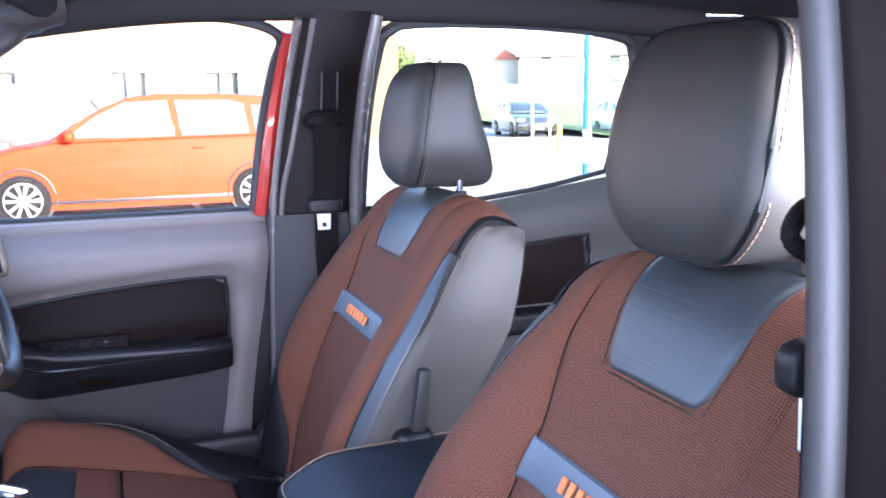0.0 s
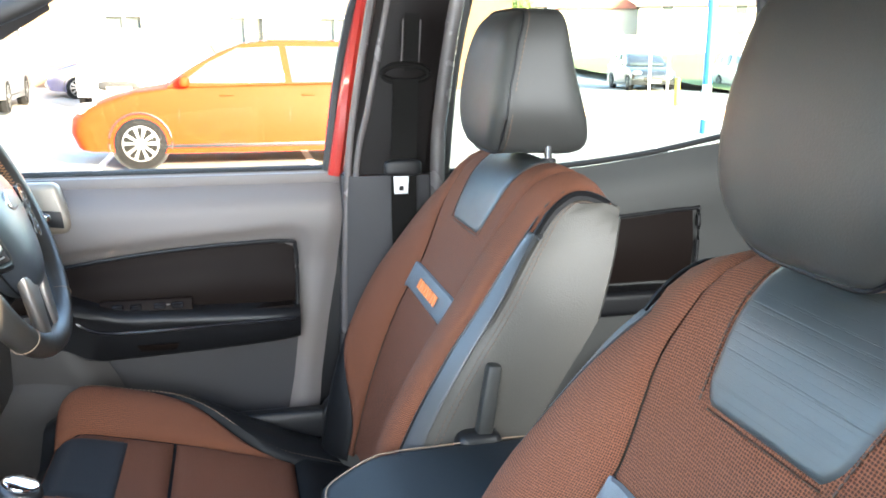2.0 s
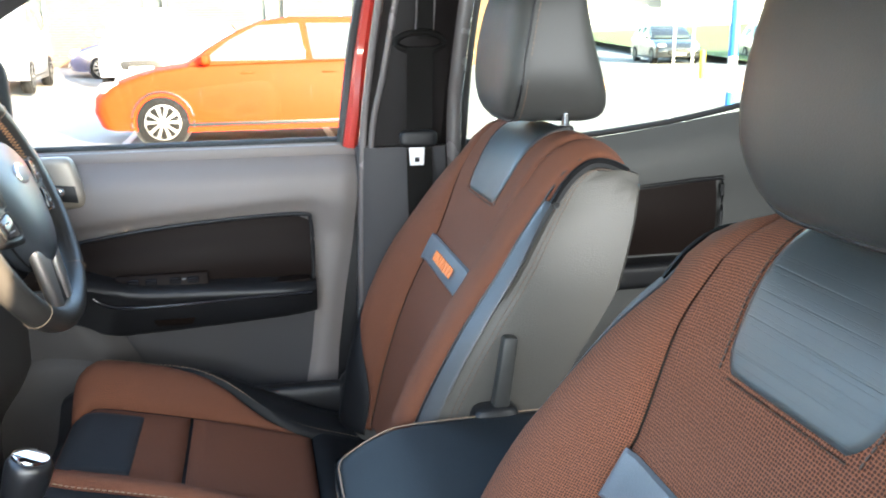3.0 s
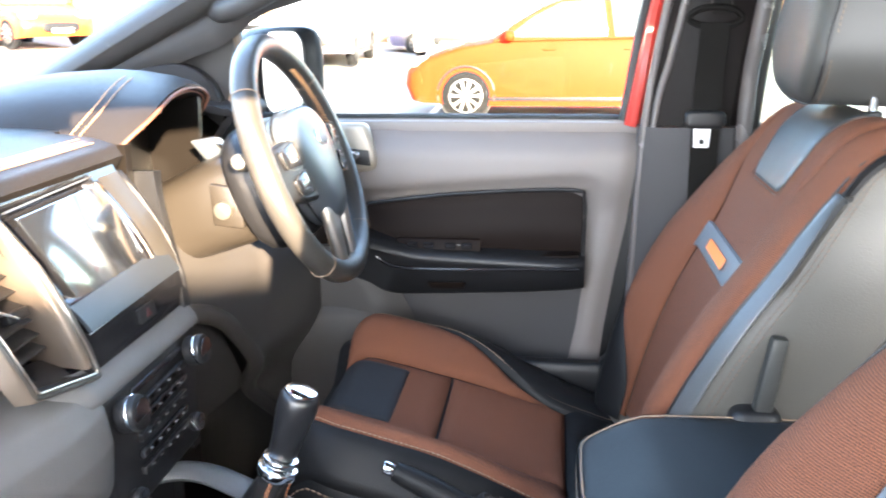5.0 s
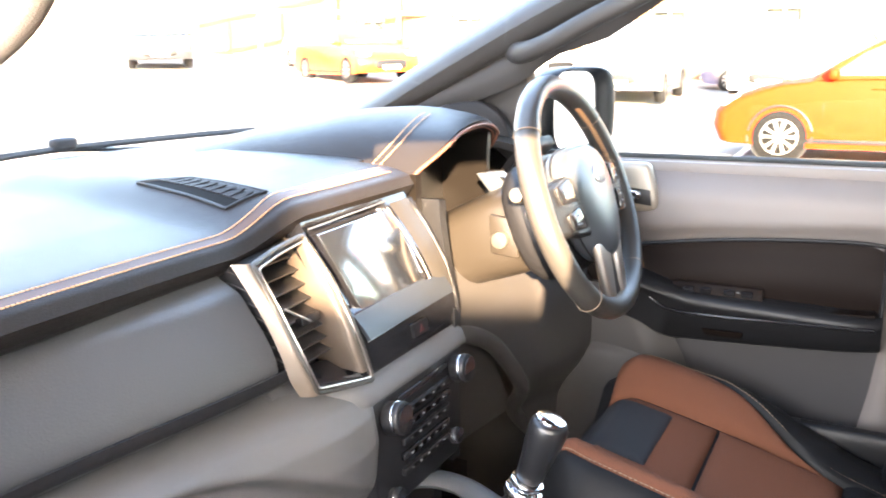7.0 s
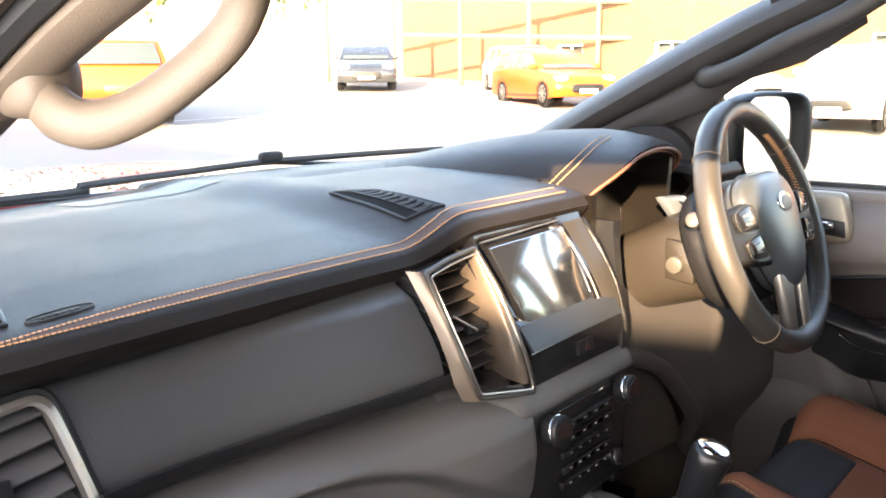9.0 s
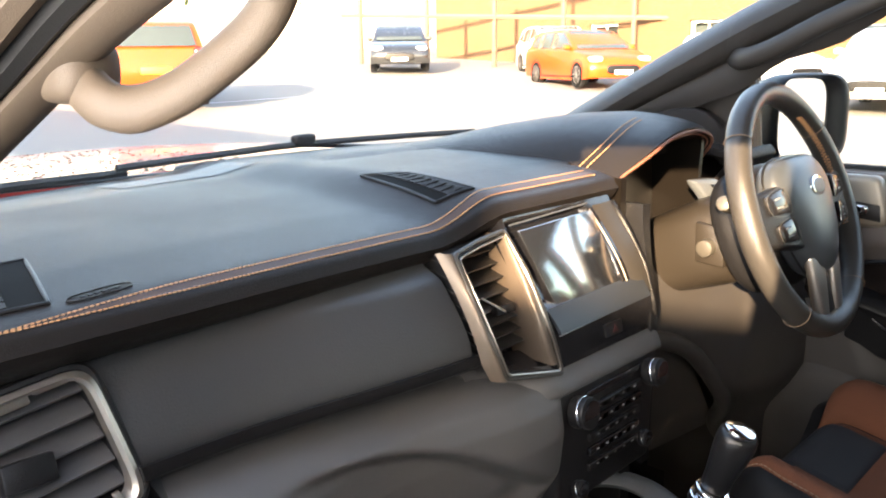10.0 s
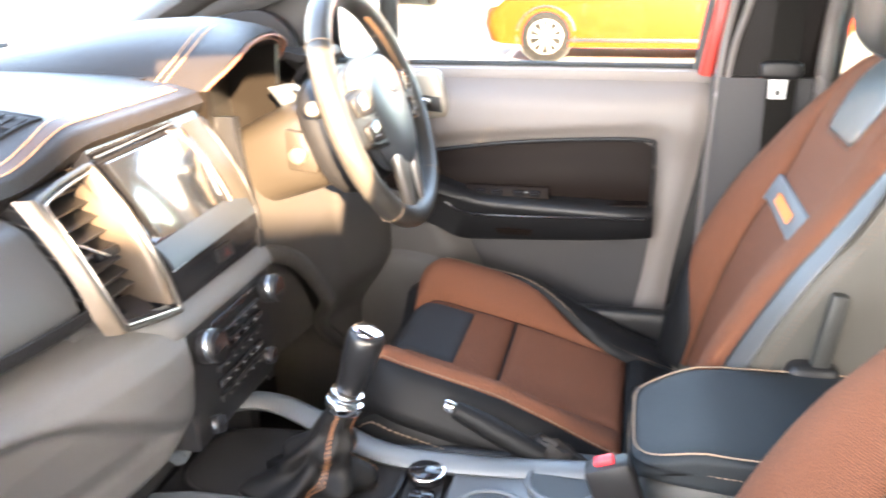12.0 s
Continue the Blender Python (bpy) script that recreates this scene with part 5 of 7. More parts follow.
def vent_shoulder(a, b):
    z = 1.268 - 0.134 * b
    xo, xi = interp(z, SHOULDER), interp(z, ((1.134, -0.162), (1.181, -0.180), (1.228, -0.184), (1.268, -0.180))) - 0.001
    return stack_at(xo + (xi - xo) * a, z) + Vector((0, 0.014 * (1 - a) ** 2 - 0.002 * math.sin(math.pi * a), 0))
part("vent_shoulder", sheet(vent_shoulder, 10, 24, -0.012), BRONZE, dash, "bronze vent shoulder", 60)
def stack_skin(a, b):
    x, z = -0.076 + 0.228 * a, 1.288 - 0.168 * b
    back = 0.012 * smoothstep(0.03, 0.08, b) * (1 - smoothstep(0.55, 0.62, b)) * smoothstep(-0.076, -0.068, x) * (1 - smoothstep(0.088, 0.093, x))
    return stack_at(x, z) + Vector((0, 0.003 + back, 0))
part("display_shelf", sheet(lambda a, b: stack_at(-0.070 + 0.005 * b + (0.207 - 0.003 * b) * a, 1.188 + 0.003 * a - (0.027 + 0.0 * a) * b, 0.006 * (1 - b) - 0.004 * math.sin(0.5 * math.pi * b) - 0.002), 30, 10, -0.004), SHELF, dash, "slate satin shelf below the display", 60)
part("stack_face", sheet(stack_skin, 50, 40, -0.02), GLOSS, dash, "gloss black display surround", 60)
part("display", slab([(-0.067, 0.652, 1.274), (0.087, 0.652, 1.278), (0.092, 0.609, 1.188), (-0.044, 0.609, 1.180)], 0.004, 0.001, away=(0, 1, 0)), SCREEN, dash, "switched-off touch screen")
part("display_bead", tube([stack_at(-0.064 + 0.155 * k / 16, 1.158 + 0.004 * k / 16, -0.001) for k in range(17)], 0.0007, 6), SILVER, dash, "fine bright line")
part("display_bead", tube([stack_at(-0.072 + 0.165 * k / 16, 1.2805 + 0.004 * k / 16, -0.001) for k in range(17)], 0.0009, 6), SILVER, dash, "fine bright line")
hz = part("hazard_button", sheet(lambda a, b: stack_at(0.032 + 0.036 * a, 1.149 - 0.016 * b, -0.0015), 4, 4, -0.004), BLACK, dash)
part("hazard_mark", slab([stack_at(0.044, 1.137, -0.003), stack_at(0.056, 1.137, -0.003), stack_at(0.050, 1.1465, -0.003)], 0.001, 0, away=(0, 1, 0)), HAZARD, hz, "dull red warning triangle")
def ledge(a, b):
    x = -0.180 + 0.360 * a
    top = 1.124 + 0.016 * smoothstep(-0.05, -0.18, x)
    z = top + (1.088 - top) * b
    y = bow_y(1.128) + 0.006 - 0.020 * math.sin(0.5 * math.pi * min(1, 1.3 * b)) + 0.010 * smoothstep(0.8, 1, b)
    return (x, y + 0.75 * max(0.0, x - 0.145) + 0.050 * smoothstep(-0.09, -0.175, x) + 0.004 * smoothstep(0.3, 0.0, b), z)
part("stack_ledge", sheet(ledge, 40, 14, -0.015), DASH_GREY, dash, "grey ledge below the display", 60)
# heater and radio controls
ctl = part("control_panel", slab([(-0.090, 0.578, 1.096), (0.134, 0.578, 1.100), (0.112, 0.572, 0.955), (-0.092, 0.572, 0.955)], 0.05, 0.006, 3, away=(0, 1, 0)), BLACK, dash, "black heater and radio control panel")
def ctl_at(u, v):
    """A place on the control panel: u across, v down, both 0 to 1."""
    return Vector((-0.086, 0.576, 1.094)).lerp(Vector((0.130, 0.576, 1.098)), u).lerp(Vector((-0.088, 0.571, 0.965)).lerp(Vector((0.110, 0.571, 0.965)), u), v)
def knob(u, v, r, deep=0.022):
    p = ctl_at(u, v)
    k = part("knob", rod(p, p + Vector((0, -deep, 0.004)), r, 24, bevel=0.003), BLACK, ctl, "black knob with bright rim")
    part("knob_rim", rod(p + Vector((0, -deep * 0.55, 0.002)), p + Vector((0, -deep * 0.72, 0.003)), r * 1.03, 24, bevel=0.001), CHROME, k, "bright rim")
    part("knob_cap", rod(p + Vector((0, -deep, 0.004)), p + Vector((0, -deep - 0.001, 0.004)), r * 0.8, 24), GLOSS, k)
knob(0.13, 0.19, 0.019)
knob(0.90, 0.19, 0.018)
knob(0.14, 0.93, 0.011, 0.012)
knob(0.88, 0.84, 0.011, 0.012)
part("radio_slot", slab([ctl_at(0.24, 0.07) + Vector((0, -0.001, 0)), ctl_at(0.80, 0.07) + Vector((0, -0.001, 0)), ctl_at(0.80, 0.13) + Vector((0, -0.001, 0)), ctl_at(0.24, 0.13) + Vector((0, -0.001, 0))], 0.003, 0.001, away=(0, 1, 0)), GLOSS, ctl)
for r, (v, n) in enumerate(((0.24, 4), (0.36, 4), (0.50, 5), (0.64, 5), (0.78, 5))):
    for i in range(n):
        u = 0.28 + 0.50 * (i + 0.5) / n
        b = part("button", block((0.50 * 0.2 / n * 1.6, 0.006, 0.009), ctl_at(u, v) + Vector((0, -0.002, 0)), 0.0015), GLOSS if r % 2 else BLACK, ctl)
        part("button_mark", block((0.004, 0.001, 0.0012), ctl_at(u, v) + Vector((0, -0.0056, 0.0005)), 0), GREY_MARK, b)

# instrument hood
HOOD = ((0.190, 1.290), (0.222, 1.328), (0.260, 1.356), (0.315, 1.376), (0.375, 1.383), (0.435, 1.379), (0.485, 1.360), (0.512, 1.325), (0.52, 1.27))
HOOD_TALL = ((0.698, 0.70), (0.72, 0.77), (0.76, 0.83), (0.80, 0.82), (0.88, 0.74), (1.0, 0.52), (1.16, 0.2), (1.2, 0.1), (1.23, -0.2))
HOOD_WIDE = ((0.698, -0.01), (0.76, -0.06), (0.88, -0.10), (1.23, -0.14))
hood_line = curve([(x, 0, z) for x, z in HOOD], 5)
def hood_at(q, y, tall, inset=0.0):
    """A place on the hood's arch q at depth y; tall scales its rise over the pad."""
    x = 0.37 + (q.x - 0.37) * (1 - inset)
    yy = y - 0.035 * smoothstep(0.2, -0.2, q.x - 0.37) * smoothstep(1.1, 0.75, y) + 0.03 * smoothstep(1.36, 1.27, q.z) * smoothstep(1.0, 0.75, y)
    low = pad_height(x, max(yy, 0.74)) - 0.012
    return Vector((x, yy, low + (q.z - 1.296) * tall))
def hood_ring(y, tall, inset=0.0):
    return [hood_at(q, y, tall, inset) for q in hood_line]
rings = [hood_ring(0.79, 0.44, 0.14), hood_ring(0.73, 0.45, 0.13), hood_ring(0.70, 0.48, 0.09), hood_ring(0.689, 0.54, 0.04), hood_ring(0.688, 0.62, 0.01)]
rings += [hood_ring(y, interp(y, HOOD_TALL), interp(y, HOOD_WIDE)) for y in (0.698, 0.71, 0.72, 0.74, 0.76, 0.80, 0.84, 0.88, 0.94, 1.0, 1.08, 1.16, 1.20, 1.23)]
part("instrument_hood", loft(rings, False, False), DASH_BLACK, dash, "black leather instrument hood", 60)
part("hood_piping", tube(hood_ring(0.6865, 0.56, 0.035), 0.0026, 6), PIPING, dash, "rust-coloured piping")
part("hood_piping", tube(hood_ring(0.692, 0.50, 0.075), 0.0016, 6), PIPING, dash, "rust-coloured piping")
for y in (0.745, 0.757):
    line = [hood_at(q, y, interp(y, HOOD_TALL), interp(y, HOOD_WIDE)) + Vector((-0.001, 0, 0.0012)) for q in hood_line[:18]]
    part("stitching", stitches(line, 0.0045, 0.0018, 0.00055), STITCH, dash)
part("instrument_dial_board", slab([(0.20, 0.775, 1.18), (0.54, 0.775, 1.18), (0.50, 0.80, 1.345), (0.23, 0.80, 1.345)], 0.01, 0.002, away=(0, 1, 0)), RECESS, dash, "dark instrument cluster")
arch = hood_ring(0.795, 0.44, 0.10)
part("cluster_back", slab(arch + [Vector((0.56, 0.80, 1.12)), Vector((0.16, 0.80, 1.12))], 0.01, 0, away=(0, 1, 0)), RECESS, dash, "dark brown back of the instrument recess")
part("recess_wall", sheet(lambda a, b: (0.478 - 0.02 * b + 0.02 * a, 0.695 + 0.10 * a, 1.338 - 0.16 * b), 6, 8, 0.008), RECESS, dash, "dark brown recess wall", 60)
part("cluster_floor", slab([(0.17, 0.70, 1.18), (0.56, 0.68, 1.18), (0.56, 0.80, 1.20), (0.17, 0.80, 1.20)], 0.02, 0.004, away=(0, 0, -1)), RECESS, dash)
part("cluster_cheek", sheet(lambda a, b: (0.190 + 0.02 * b * a, 0.672 + 0.13 * a, 1.08 + 0.225 * b), 6, 6, -0.012), RECESS, dash)
# driver's side lower panels
KNEE_LOW = ((0.16, 1.09), (0.30, 1.05), (0.39, 0.985), (0.47, 0.90), (0.54, 0.825), (0.62, 0.74), (0.72, 0.64))
def knee(a, b):
    x = 0.165 + 0.55 * a
    low = sum(interp(x + d, KNEE_LOW) for d in (-0.04, 0, 0.04)) / 3
    z = 1.20 + (low - 1.20) * b
    y = 0.70 - 0.075 * smoothstep(1.2, 1.04, z) + 0.06 * smoothstep(0.92, 0.80, z) + 0.05 * smoothstep(0.26, 0.16, x) - 0.05 * smoothstep(0.5, 0.72, x) * smoothstep(1.15, 1.0, z)
    return (x, y, z)
part("knee_panel", sheet(knee, 36, 24, -0.012), KNEE, dash, "dark plastic knee panel", 60)
part("knee_roll", tube([Vector(knee(0.05 + 0.93 * k / 40, 1.0)) + Vector((0, 0.0, 0)) for k in range(41)], 0.014, 12), KNEE, dash, "rolled lower edge", 60)
def knee_skirt(a, b):
    z = 1.11 - 0.29 * b
    right = interp(-z, [(-q, p) for p, q in KNEE_LOW]) + 0.012
    left = 0.172 + 0.06 * b ** 3
    return (left + (right - left) * a, 0.655 + 0.045 * (1 - a) + 0.03 * b * b, z)
part("knee_skirt", sheet(knee_skirt, 14, 16, -0.012), KNEE, dash, "dark plastic panel below the knee roll", 60)
part("footwell_liner", sheet(lambda a, b: (0.12 + 0.62 * a, 0.76 + 0.2 * b, 1.12 - 0.55 * b), 6, 6, -0.01), CARPET, dash)
pod = part("switch_pod", slab([(0.368, 0.650, 1.284), (0.436, 0.645, 1.280), (0.502, 0.632, 1.240), (0.418, 0.632, 1.226)], 0.02, 0.006, 3, away=(0, 1, 0)), LEATHER_BLUE, dash, "blue-grey switch pod")
part("pod_switch", slab([(0.408, 0.642, 1.274), (0.428, 0.640, 1.272), (0.474, 0.631, 1.243), (0.452, 0.631, 1.241)], 0.006, 0.002, away=(0, 1, 0)), GLOSS, pod)
part("stack_cheek", sheet(lambda a, b: (0.205 - 0.075 * smoothstep(0.0, 0.6, b) - 0.012 * b, (0.645 - 0.06 * smoothstep(0, 0.53, b)) + 0.18 * a, 1.27 - 0.335 * b), 8, 24, 0.02), BLACK, dash, "black side of the centre stack", 60)
part("footwell_wall", sheet(lambda a, b: (0.125 + 0.06 * a, 0.62 + 0.45 * a, 1.05 - 0.5 * b), 8, 10, 0.02), BLACK, dash)
end = [(0.66, 0.92, 1.335), (0.66, 0.90, 1.355), (0.66, 0.852, 1.370), (0.66, 0.795, 1.372), (0.66, 0.752, 1.345), (0.66, 0.728, 1.294), (0.66, 0.724, 1.25), (0.66, 0.92, 1.25)]
part("dash_end_cowl", slab(curve(end[:7], 4) + [Vector(end[7])], 0.03, 0.004, away=(1, 0, 0)), DASH_BLACK, dash, "black arched end of the dash top", 60)
part("right_pad_end", sheet(lambda a, b: (0.545 + 0.17 * a, 0.66 + 0.1 * b * 1.0, 1.285 - 0.08 * (1 - b)), 6, 6, 0.01), DASH_BLACK, dash)

# ---- steering wheel and column ----
wheel = thing("steering_wheel", "leather steering wheel with three spokes and silver lower spoke", "steering wheel", (0.37, 0.60, 1.20))
W0 = Vector((0.4047, 0.505, 1.2516))
WR = Matrix.Rotation(radians(20.5), 3, "X")
def wp_at(x, z, d=0.0):
    """A place on the wheel's plane: x across, z up along it, d towards the driver."""
    return W0 + WR.transposed() @ Vector((x, -d, z))
ring = [wp_at(0.1735 * math.sin(2 * math.pi * k / 64), 0.1735 * math.cos(2 * math.pi * k / 64) * (0.985 if math.cos(2 * math.pi * k / 64) < 0 else 1)) for k in range(64)]
axis = WR.transposed() @ Vector((0, -1, 0))
part("rim", tube(ring, 0.0165, 14, True, 1.12, axis), WHEEL_LEATHER, wheel, "grey-black leather rim", 80)
for k0, k1 in ((6, 20), (44, 58)):
    inner = [wp_at(0.157 * math.sin(2 * math.pi * k / 64), 0.157 * math.cos(2 * math.pi * k / 64), 0.004) for k in range(k0, k1)]
    zig = []
    for i, p in enumerate(curve(inner, 6)):
        zig.append(p + axis * (0.004 if i % 2 else -0.004))
    part("rim_stitching", tube(zig, 0.001, 4), STITCH, wheel, "orange cross stitching")
for k in (9, 25, 39, 55):
    a = 2 * math.pi * k / 64
    c0 = wp_at(0.1735 * math.sin(a), 0.1735 * math.cos(a))
    rad, ax = (c0 - W0).normalized(), axis
    part("rim_seam", tube([c0 + 0.0175 * (math.cos(t) * rad + 1.1 * math.sin(t) * ax) for t in [2 * math.pi * i / 16 for i in range(16)]], 0.0007, 5, True), STITCH_PALE, wheel)
def hub_shape(q):
    t = q.z / 0.095
    w = 0.80 + 0.34 * t - 0.16 * max(0, t) ** 3
    dome = 1 - 0.25 * (q.x / 0.1) ** 2 - 0.2 * t * t
    return wp_at(q.x * w, q.z - 0.010, -q.y * dome)
hub = part("hub", superbox((0.200, 0.072, 0.175), (0, 0, 0), 3.4, 16, hub_shape), HUB, wheel, "satin blue-grey airbag cover")
part("badge", superbox((0.050, 0.008, 0.030), (0, 0, 0), 2.2, 8, lambda q: wp_at(q.x, q.z + 0.026, 0.034 - q.y)), CHROME, hub, "plain oval badge")
part("badge_field", superbox((0.042, 0.008, 0.023), (0, 0, 0), 2.2, 8, lambda q: wp_at(q.x, q.z + 0.026, 0.0352 - q.y)), GREY_MARK, hub)
part("hub_seam", tube([hub_shape(Vector((0.101 * math.copysign(abs(math.cos(a)) ** 0.59, math.cos(a)), 0.004, 0.0885 * math.copysign(abs(math.sin(a)) ** 0.59, math.sin(a))))) for a in [2 * math.pi * k / 48 for k in range(48)]], 0.0016, 6, True), BLACK, hub)
for s in (-1, 1):
    sp = part("side_spoke", slab([wp_at(s * 0.070, 0.042, 0.018), wp_at(s * 0.160, 0.034, 0.010), wp_at(s * 0.160, -0.034, 0.010), wp_at(s * 0.050, -0.055, 0.018)], 0.022, 0.006, 3, away=-axis), BLACK, wheel, "black spoke with switches")
    for z0, z1, w0, w1 in ((0.036, 0.004, 0.094, 0.138), (-0.006, -0.036, 0.090, 0.126)):
        c4 = [wp_at(s * w0, z0, 0.024), wp_at(s * w1, z0 - 0.006, 0.018), wp_at(s * (w1 - 0.003), z1, 0.018), wp_at(s * (w0 - 0.006), z1 - 0.003, 0.024)]
        pad = part("switch_pad", slab(c4, 0.008, 0.003, away=-axis), GLOSS, sp)
        part("pad_rim", tube(curve([q + axis * 0.0004 for q in c4], 3, True), 0.0005, 6, True), STALK, pad, "dull silver outline")
        for f in (0.3, 0.7):
            m0, m1 = c4[0].lerp(c4[3], f).lerp(c4[1].lerp(c4[2], f), 0.35), c4[0].lerp(c4[3], f).lerp(c4[1].lerp(c4[2], f), 0.65)
            part("switch_mark", tube([m0 + axis * 0.0006, m1 + axis * 0.0006], 0.0011, 5), GREY_MARK, pad)
    part("lower_spoke", slab([wp_at(s * 0.014, -0.078, 0.022), wp_at(s * 0.052, -0.066, 0.020), wp_at(s * 0.042, -0.162, 0.006), wp_at(s * 0.016, -0.166, 0.006)], 0.016, 0.006, 3, away=-axis), SILVER, wheel, "satin silver lower spoke")
part("spoke_web", slab([wp_at(-0.022, -0.070, 0.012), wp_at(0.022, -0.070, 0.012), wp_at(0.022, -0.16, 0.002), wp_at(-0.022, -0.16, 0.002)], 0.010, 0.004, away=-axis), BLACK, wheel)

column = thing("steering_column", "dark plastic steering column shroud with stalks and ignition lock", "steering column", (0.37, 0.62, 1.18))
cx = -axis
rings = []
for d, w, up, dn in ((0.080, 0.076, 0.046, 0.078), (0.085, 0.084, 0.052, 0.083), (0.115, 0.086, 0.054, 0.084), (0.15, 0.088, 0.052, 0.083), (0.21, 0.09, 0.045, 0.08)):
    c0 = W0 + cx * d
    u, sd = (WR.transposed() @ Vector((0, 0, 1))), Vector((1, 0, 0))
    ring = []
    for k in range(28):
        a = 2 * math.pi * k / 28
        ca, sa = math.cos(a), math.sin(a)
        ring.append(c0 + sd * w * math.copysign(abs(ca) ** 0.6, ca) + u * (up if sa > 0 else dn) * math.copysign(abs(sa) ** 0.6, sa))
    rings.append(ring)
part("shroud", loft(rings), COLUMN, column, "dark two-piece shroud", 50)
rings = []
for d, k in ((0.022, 0.84), (0.026, 0.93), (0.040, 0.98), (0.065, 1.0), (0.080, 0.97), (0.086, 0.92)):
    u, sd = (WR.transposed() @ Vector((0, 0, 1))), Vector((1, 0, 0))
    ring = []
    for j in range(36):
        a = 2 * math.pi * j / 36
        ca, sa = math.cos(a), math.sin(a)
        ring.append(W0 + cx * d + sd * 0.108 * k * math.copysign(abs(ca) ** 0.8, ca) + u * k * (0.080 if sa > 0 else 0.110) * math.copysign(abs(sa) ** 0.8, sa))
    rings.append(ring)
part("cuff", loft(rings), BLACK, column, "black collar behind the wheel", 50)
for s, dx in ((-1, 0.125), (1, 0.135)):
    a = W0 + cx * 0.065 + Vector((s * 0.06, 0, 0.02))
    b = W0 + cx * 0.055 + Vector((s * dx, 0, 0.035))
    st = part("stalk", rod(a, b, 0.009, 12, bevel=0.003), BLACK, column, "control stalk with silver end")
    part("stalk_end", rod(b, b + (b - a).normalized() * 0.026, 0.011, 14, bevel=0.004), STALK if s < 0 else BLACK, st)
lock = Vector((0.312, 0.598, 1.203))
part("lock_plate", slab([lock + Vector((0, 0.022, 0.03)), lock + Vector((0, -0.022, 0.024)), lock + Vector((0, -0.026, -0.034)), lock + Vector((0, 0.02, -0.03))], 0.012, 0.004, away=(1, 0, 0)), COLUMN, column)
part("ignition_lock", rod(lock + Vector((0.01, 0, -0.005)), lock + Vector((-0.014, 0, -0.006)), 0.013, 18, bevel=0.003), STALK, column, "dull ignition lock")

# ---- centre console ----
console = thing("centre_console", "grey and black centre console with gear gaiter and cup holders", "centre console", (0, 0.3, 0.66))
rings = []
for y, w, zt, wr in ((0.66, 0.115, 0.865, 0.115), (0.56, 0.118, 0.862, 0.118), (0.46, 0.121, 0.860, 0.090), (0.40, 0.122, 0.860, 0.072), (0.25, 0.125, 0.868, 0.068), (0.10, 0.125, 0.885, 0.070), (0.06, 0.125, 0.89, 0.12), (-0.22, 0.115, 0.90, 0.115)):
    rings.append([(-w, y, 0.62), (-w * 0.99, y, zt - 0.02), (-w * 0.96, y, zt - 0.005), (-w * 0.9, y, zt), (wr * 0.9, y, zt), (wr * 0.96, y, zt - 0.005), (wr * 0.99, y, zt - 0.02), (wr, y, 0.62)])
part("console_body", loft(rings), BLACK, console, "black plastic console body", 50)
well = [(0.030 + 0.080 * math.copysign(abs(math.cos(a)) ** 0.6, math.cos(a)), 0.515 + 0.135 * math.copysign(abs(math.sin(a)) ** 0.6, math.sin(a)), 0.866) for a in [2 * math.pi * k / 32 for k in range(32)]]
part("gear_surround", tube(well, 0.004, 8, True, 0.7), BLACK, console, "black gear surround")
part("tunnel_cover", sheet(lambda a, b: (-0.13 + 0.30 * a, 0.652 + 0.10 * b, 0.885 + 0.06 * b), 4, 4, 0.01), CARPET, console)
part("brake_tray", slab([(0.06, 0.46, 0.845), (0.15, 0.46, 0.845), (0.15, 0.06, 0.855), (0.06, 0.06, 0.855)], 0.02, 0.004, away=(0, 0, -1)), VOID, console, "black tray below the handbrake")
bm = bmesh.new()
bm.faces.new([bm.verts.new(Vector(p) + Vector((0, 0, 0.002))) for p in well])
part("gear_well", bm, CARPET, console)
right_rim = [(-0.02, 0.655, 0.893), (0.05, 0.664, 0.896), (0.10, 0.652, 0.897), (0.128, 0.62, 0.895), (0.135, 0.58, 0.890), (0.119, 0.53, 0.884), (0.096, 0.482, 0.880), (0.074, 0.43, 0.876), (0.064, 0.38, 0.875), (0.062, 0.32, 0.876), (0.062, 0.22, 0.881), (0.064, 0.12, 0.888)]
part("console_rim", tube(curve(right_rim, 6), 0.019, 10, flat=0.55), LEATHER_BLUE, console, "blue-grey curved console rim")
def left_rim(a, b):
    """The broad grey shoulder of the console beside the footwell: a across it, b from the dashboard back."""
    y = 0.86 - 0.74 * b
    x = -0.045 - 0.030 * smoothstep(0.60, 0.72, y) - 0.012 * smoothstep(0.40, 0.30, y)
    z = 0.868 + 0.018 * smoothstep(0.40, 0.12, y) - 0.12 * smoothstep(0.66, 0.86, y)
    prof = ((0.0, 0.0, -0.012), (0.06, 0.002, 0.004), (0.14, 0.010, 0.010), (0.35, 0.040, 0.009), (0.55, 0.068, 0.003), (0.68, 0.080, -0.010), (0.80, 0.086, -0.045), (1.0, 0.088, -0.20))
    return (x - interp(a, [(p, q) for p, q, r in prof]), y, z + interp(a, [(p, r) for p, q, r in prof]))
part("console_rim", sheet(left_rim, 28, 24, 0.004), LEATHER_BLUE, console, "broad blue-grey console shoulder", 60)
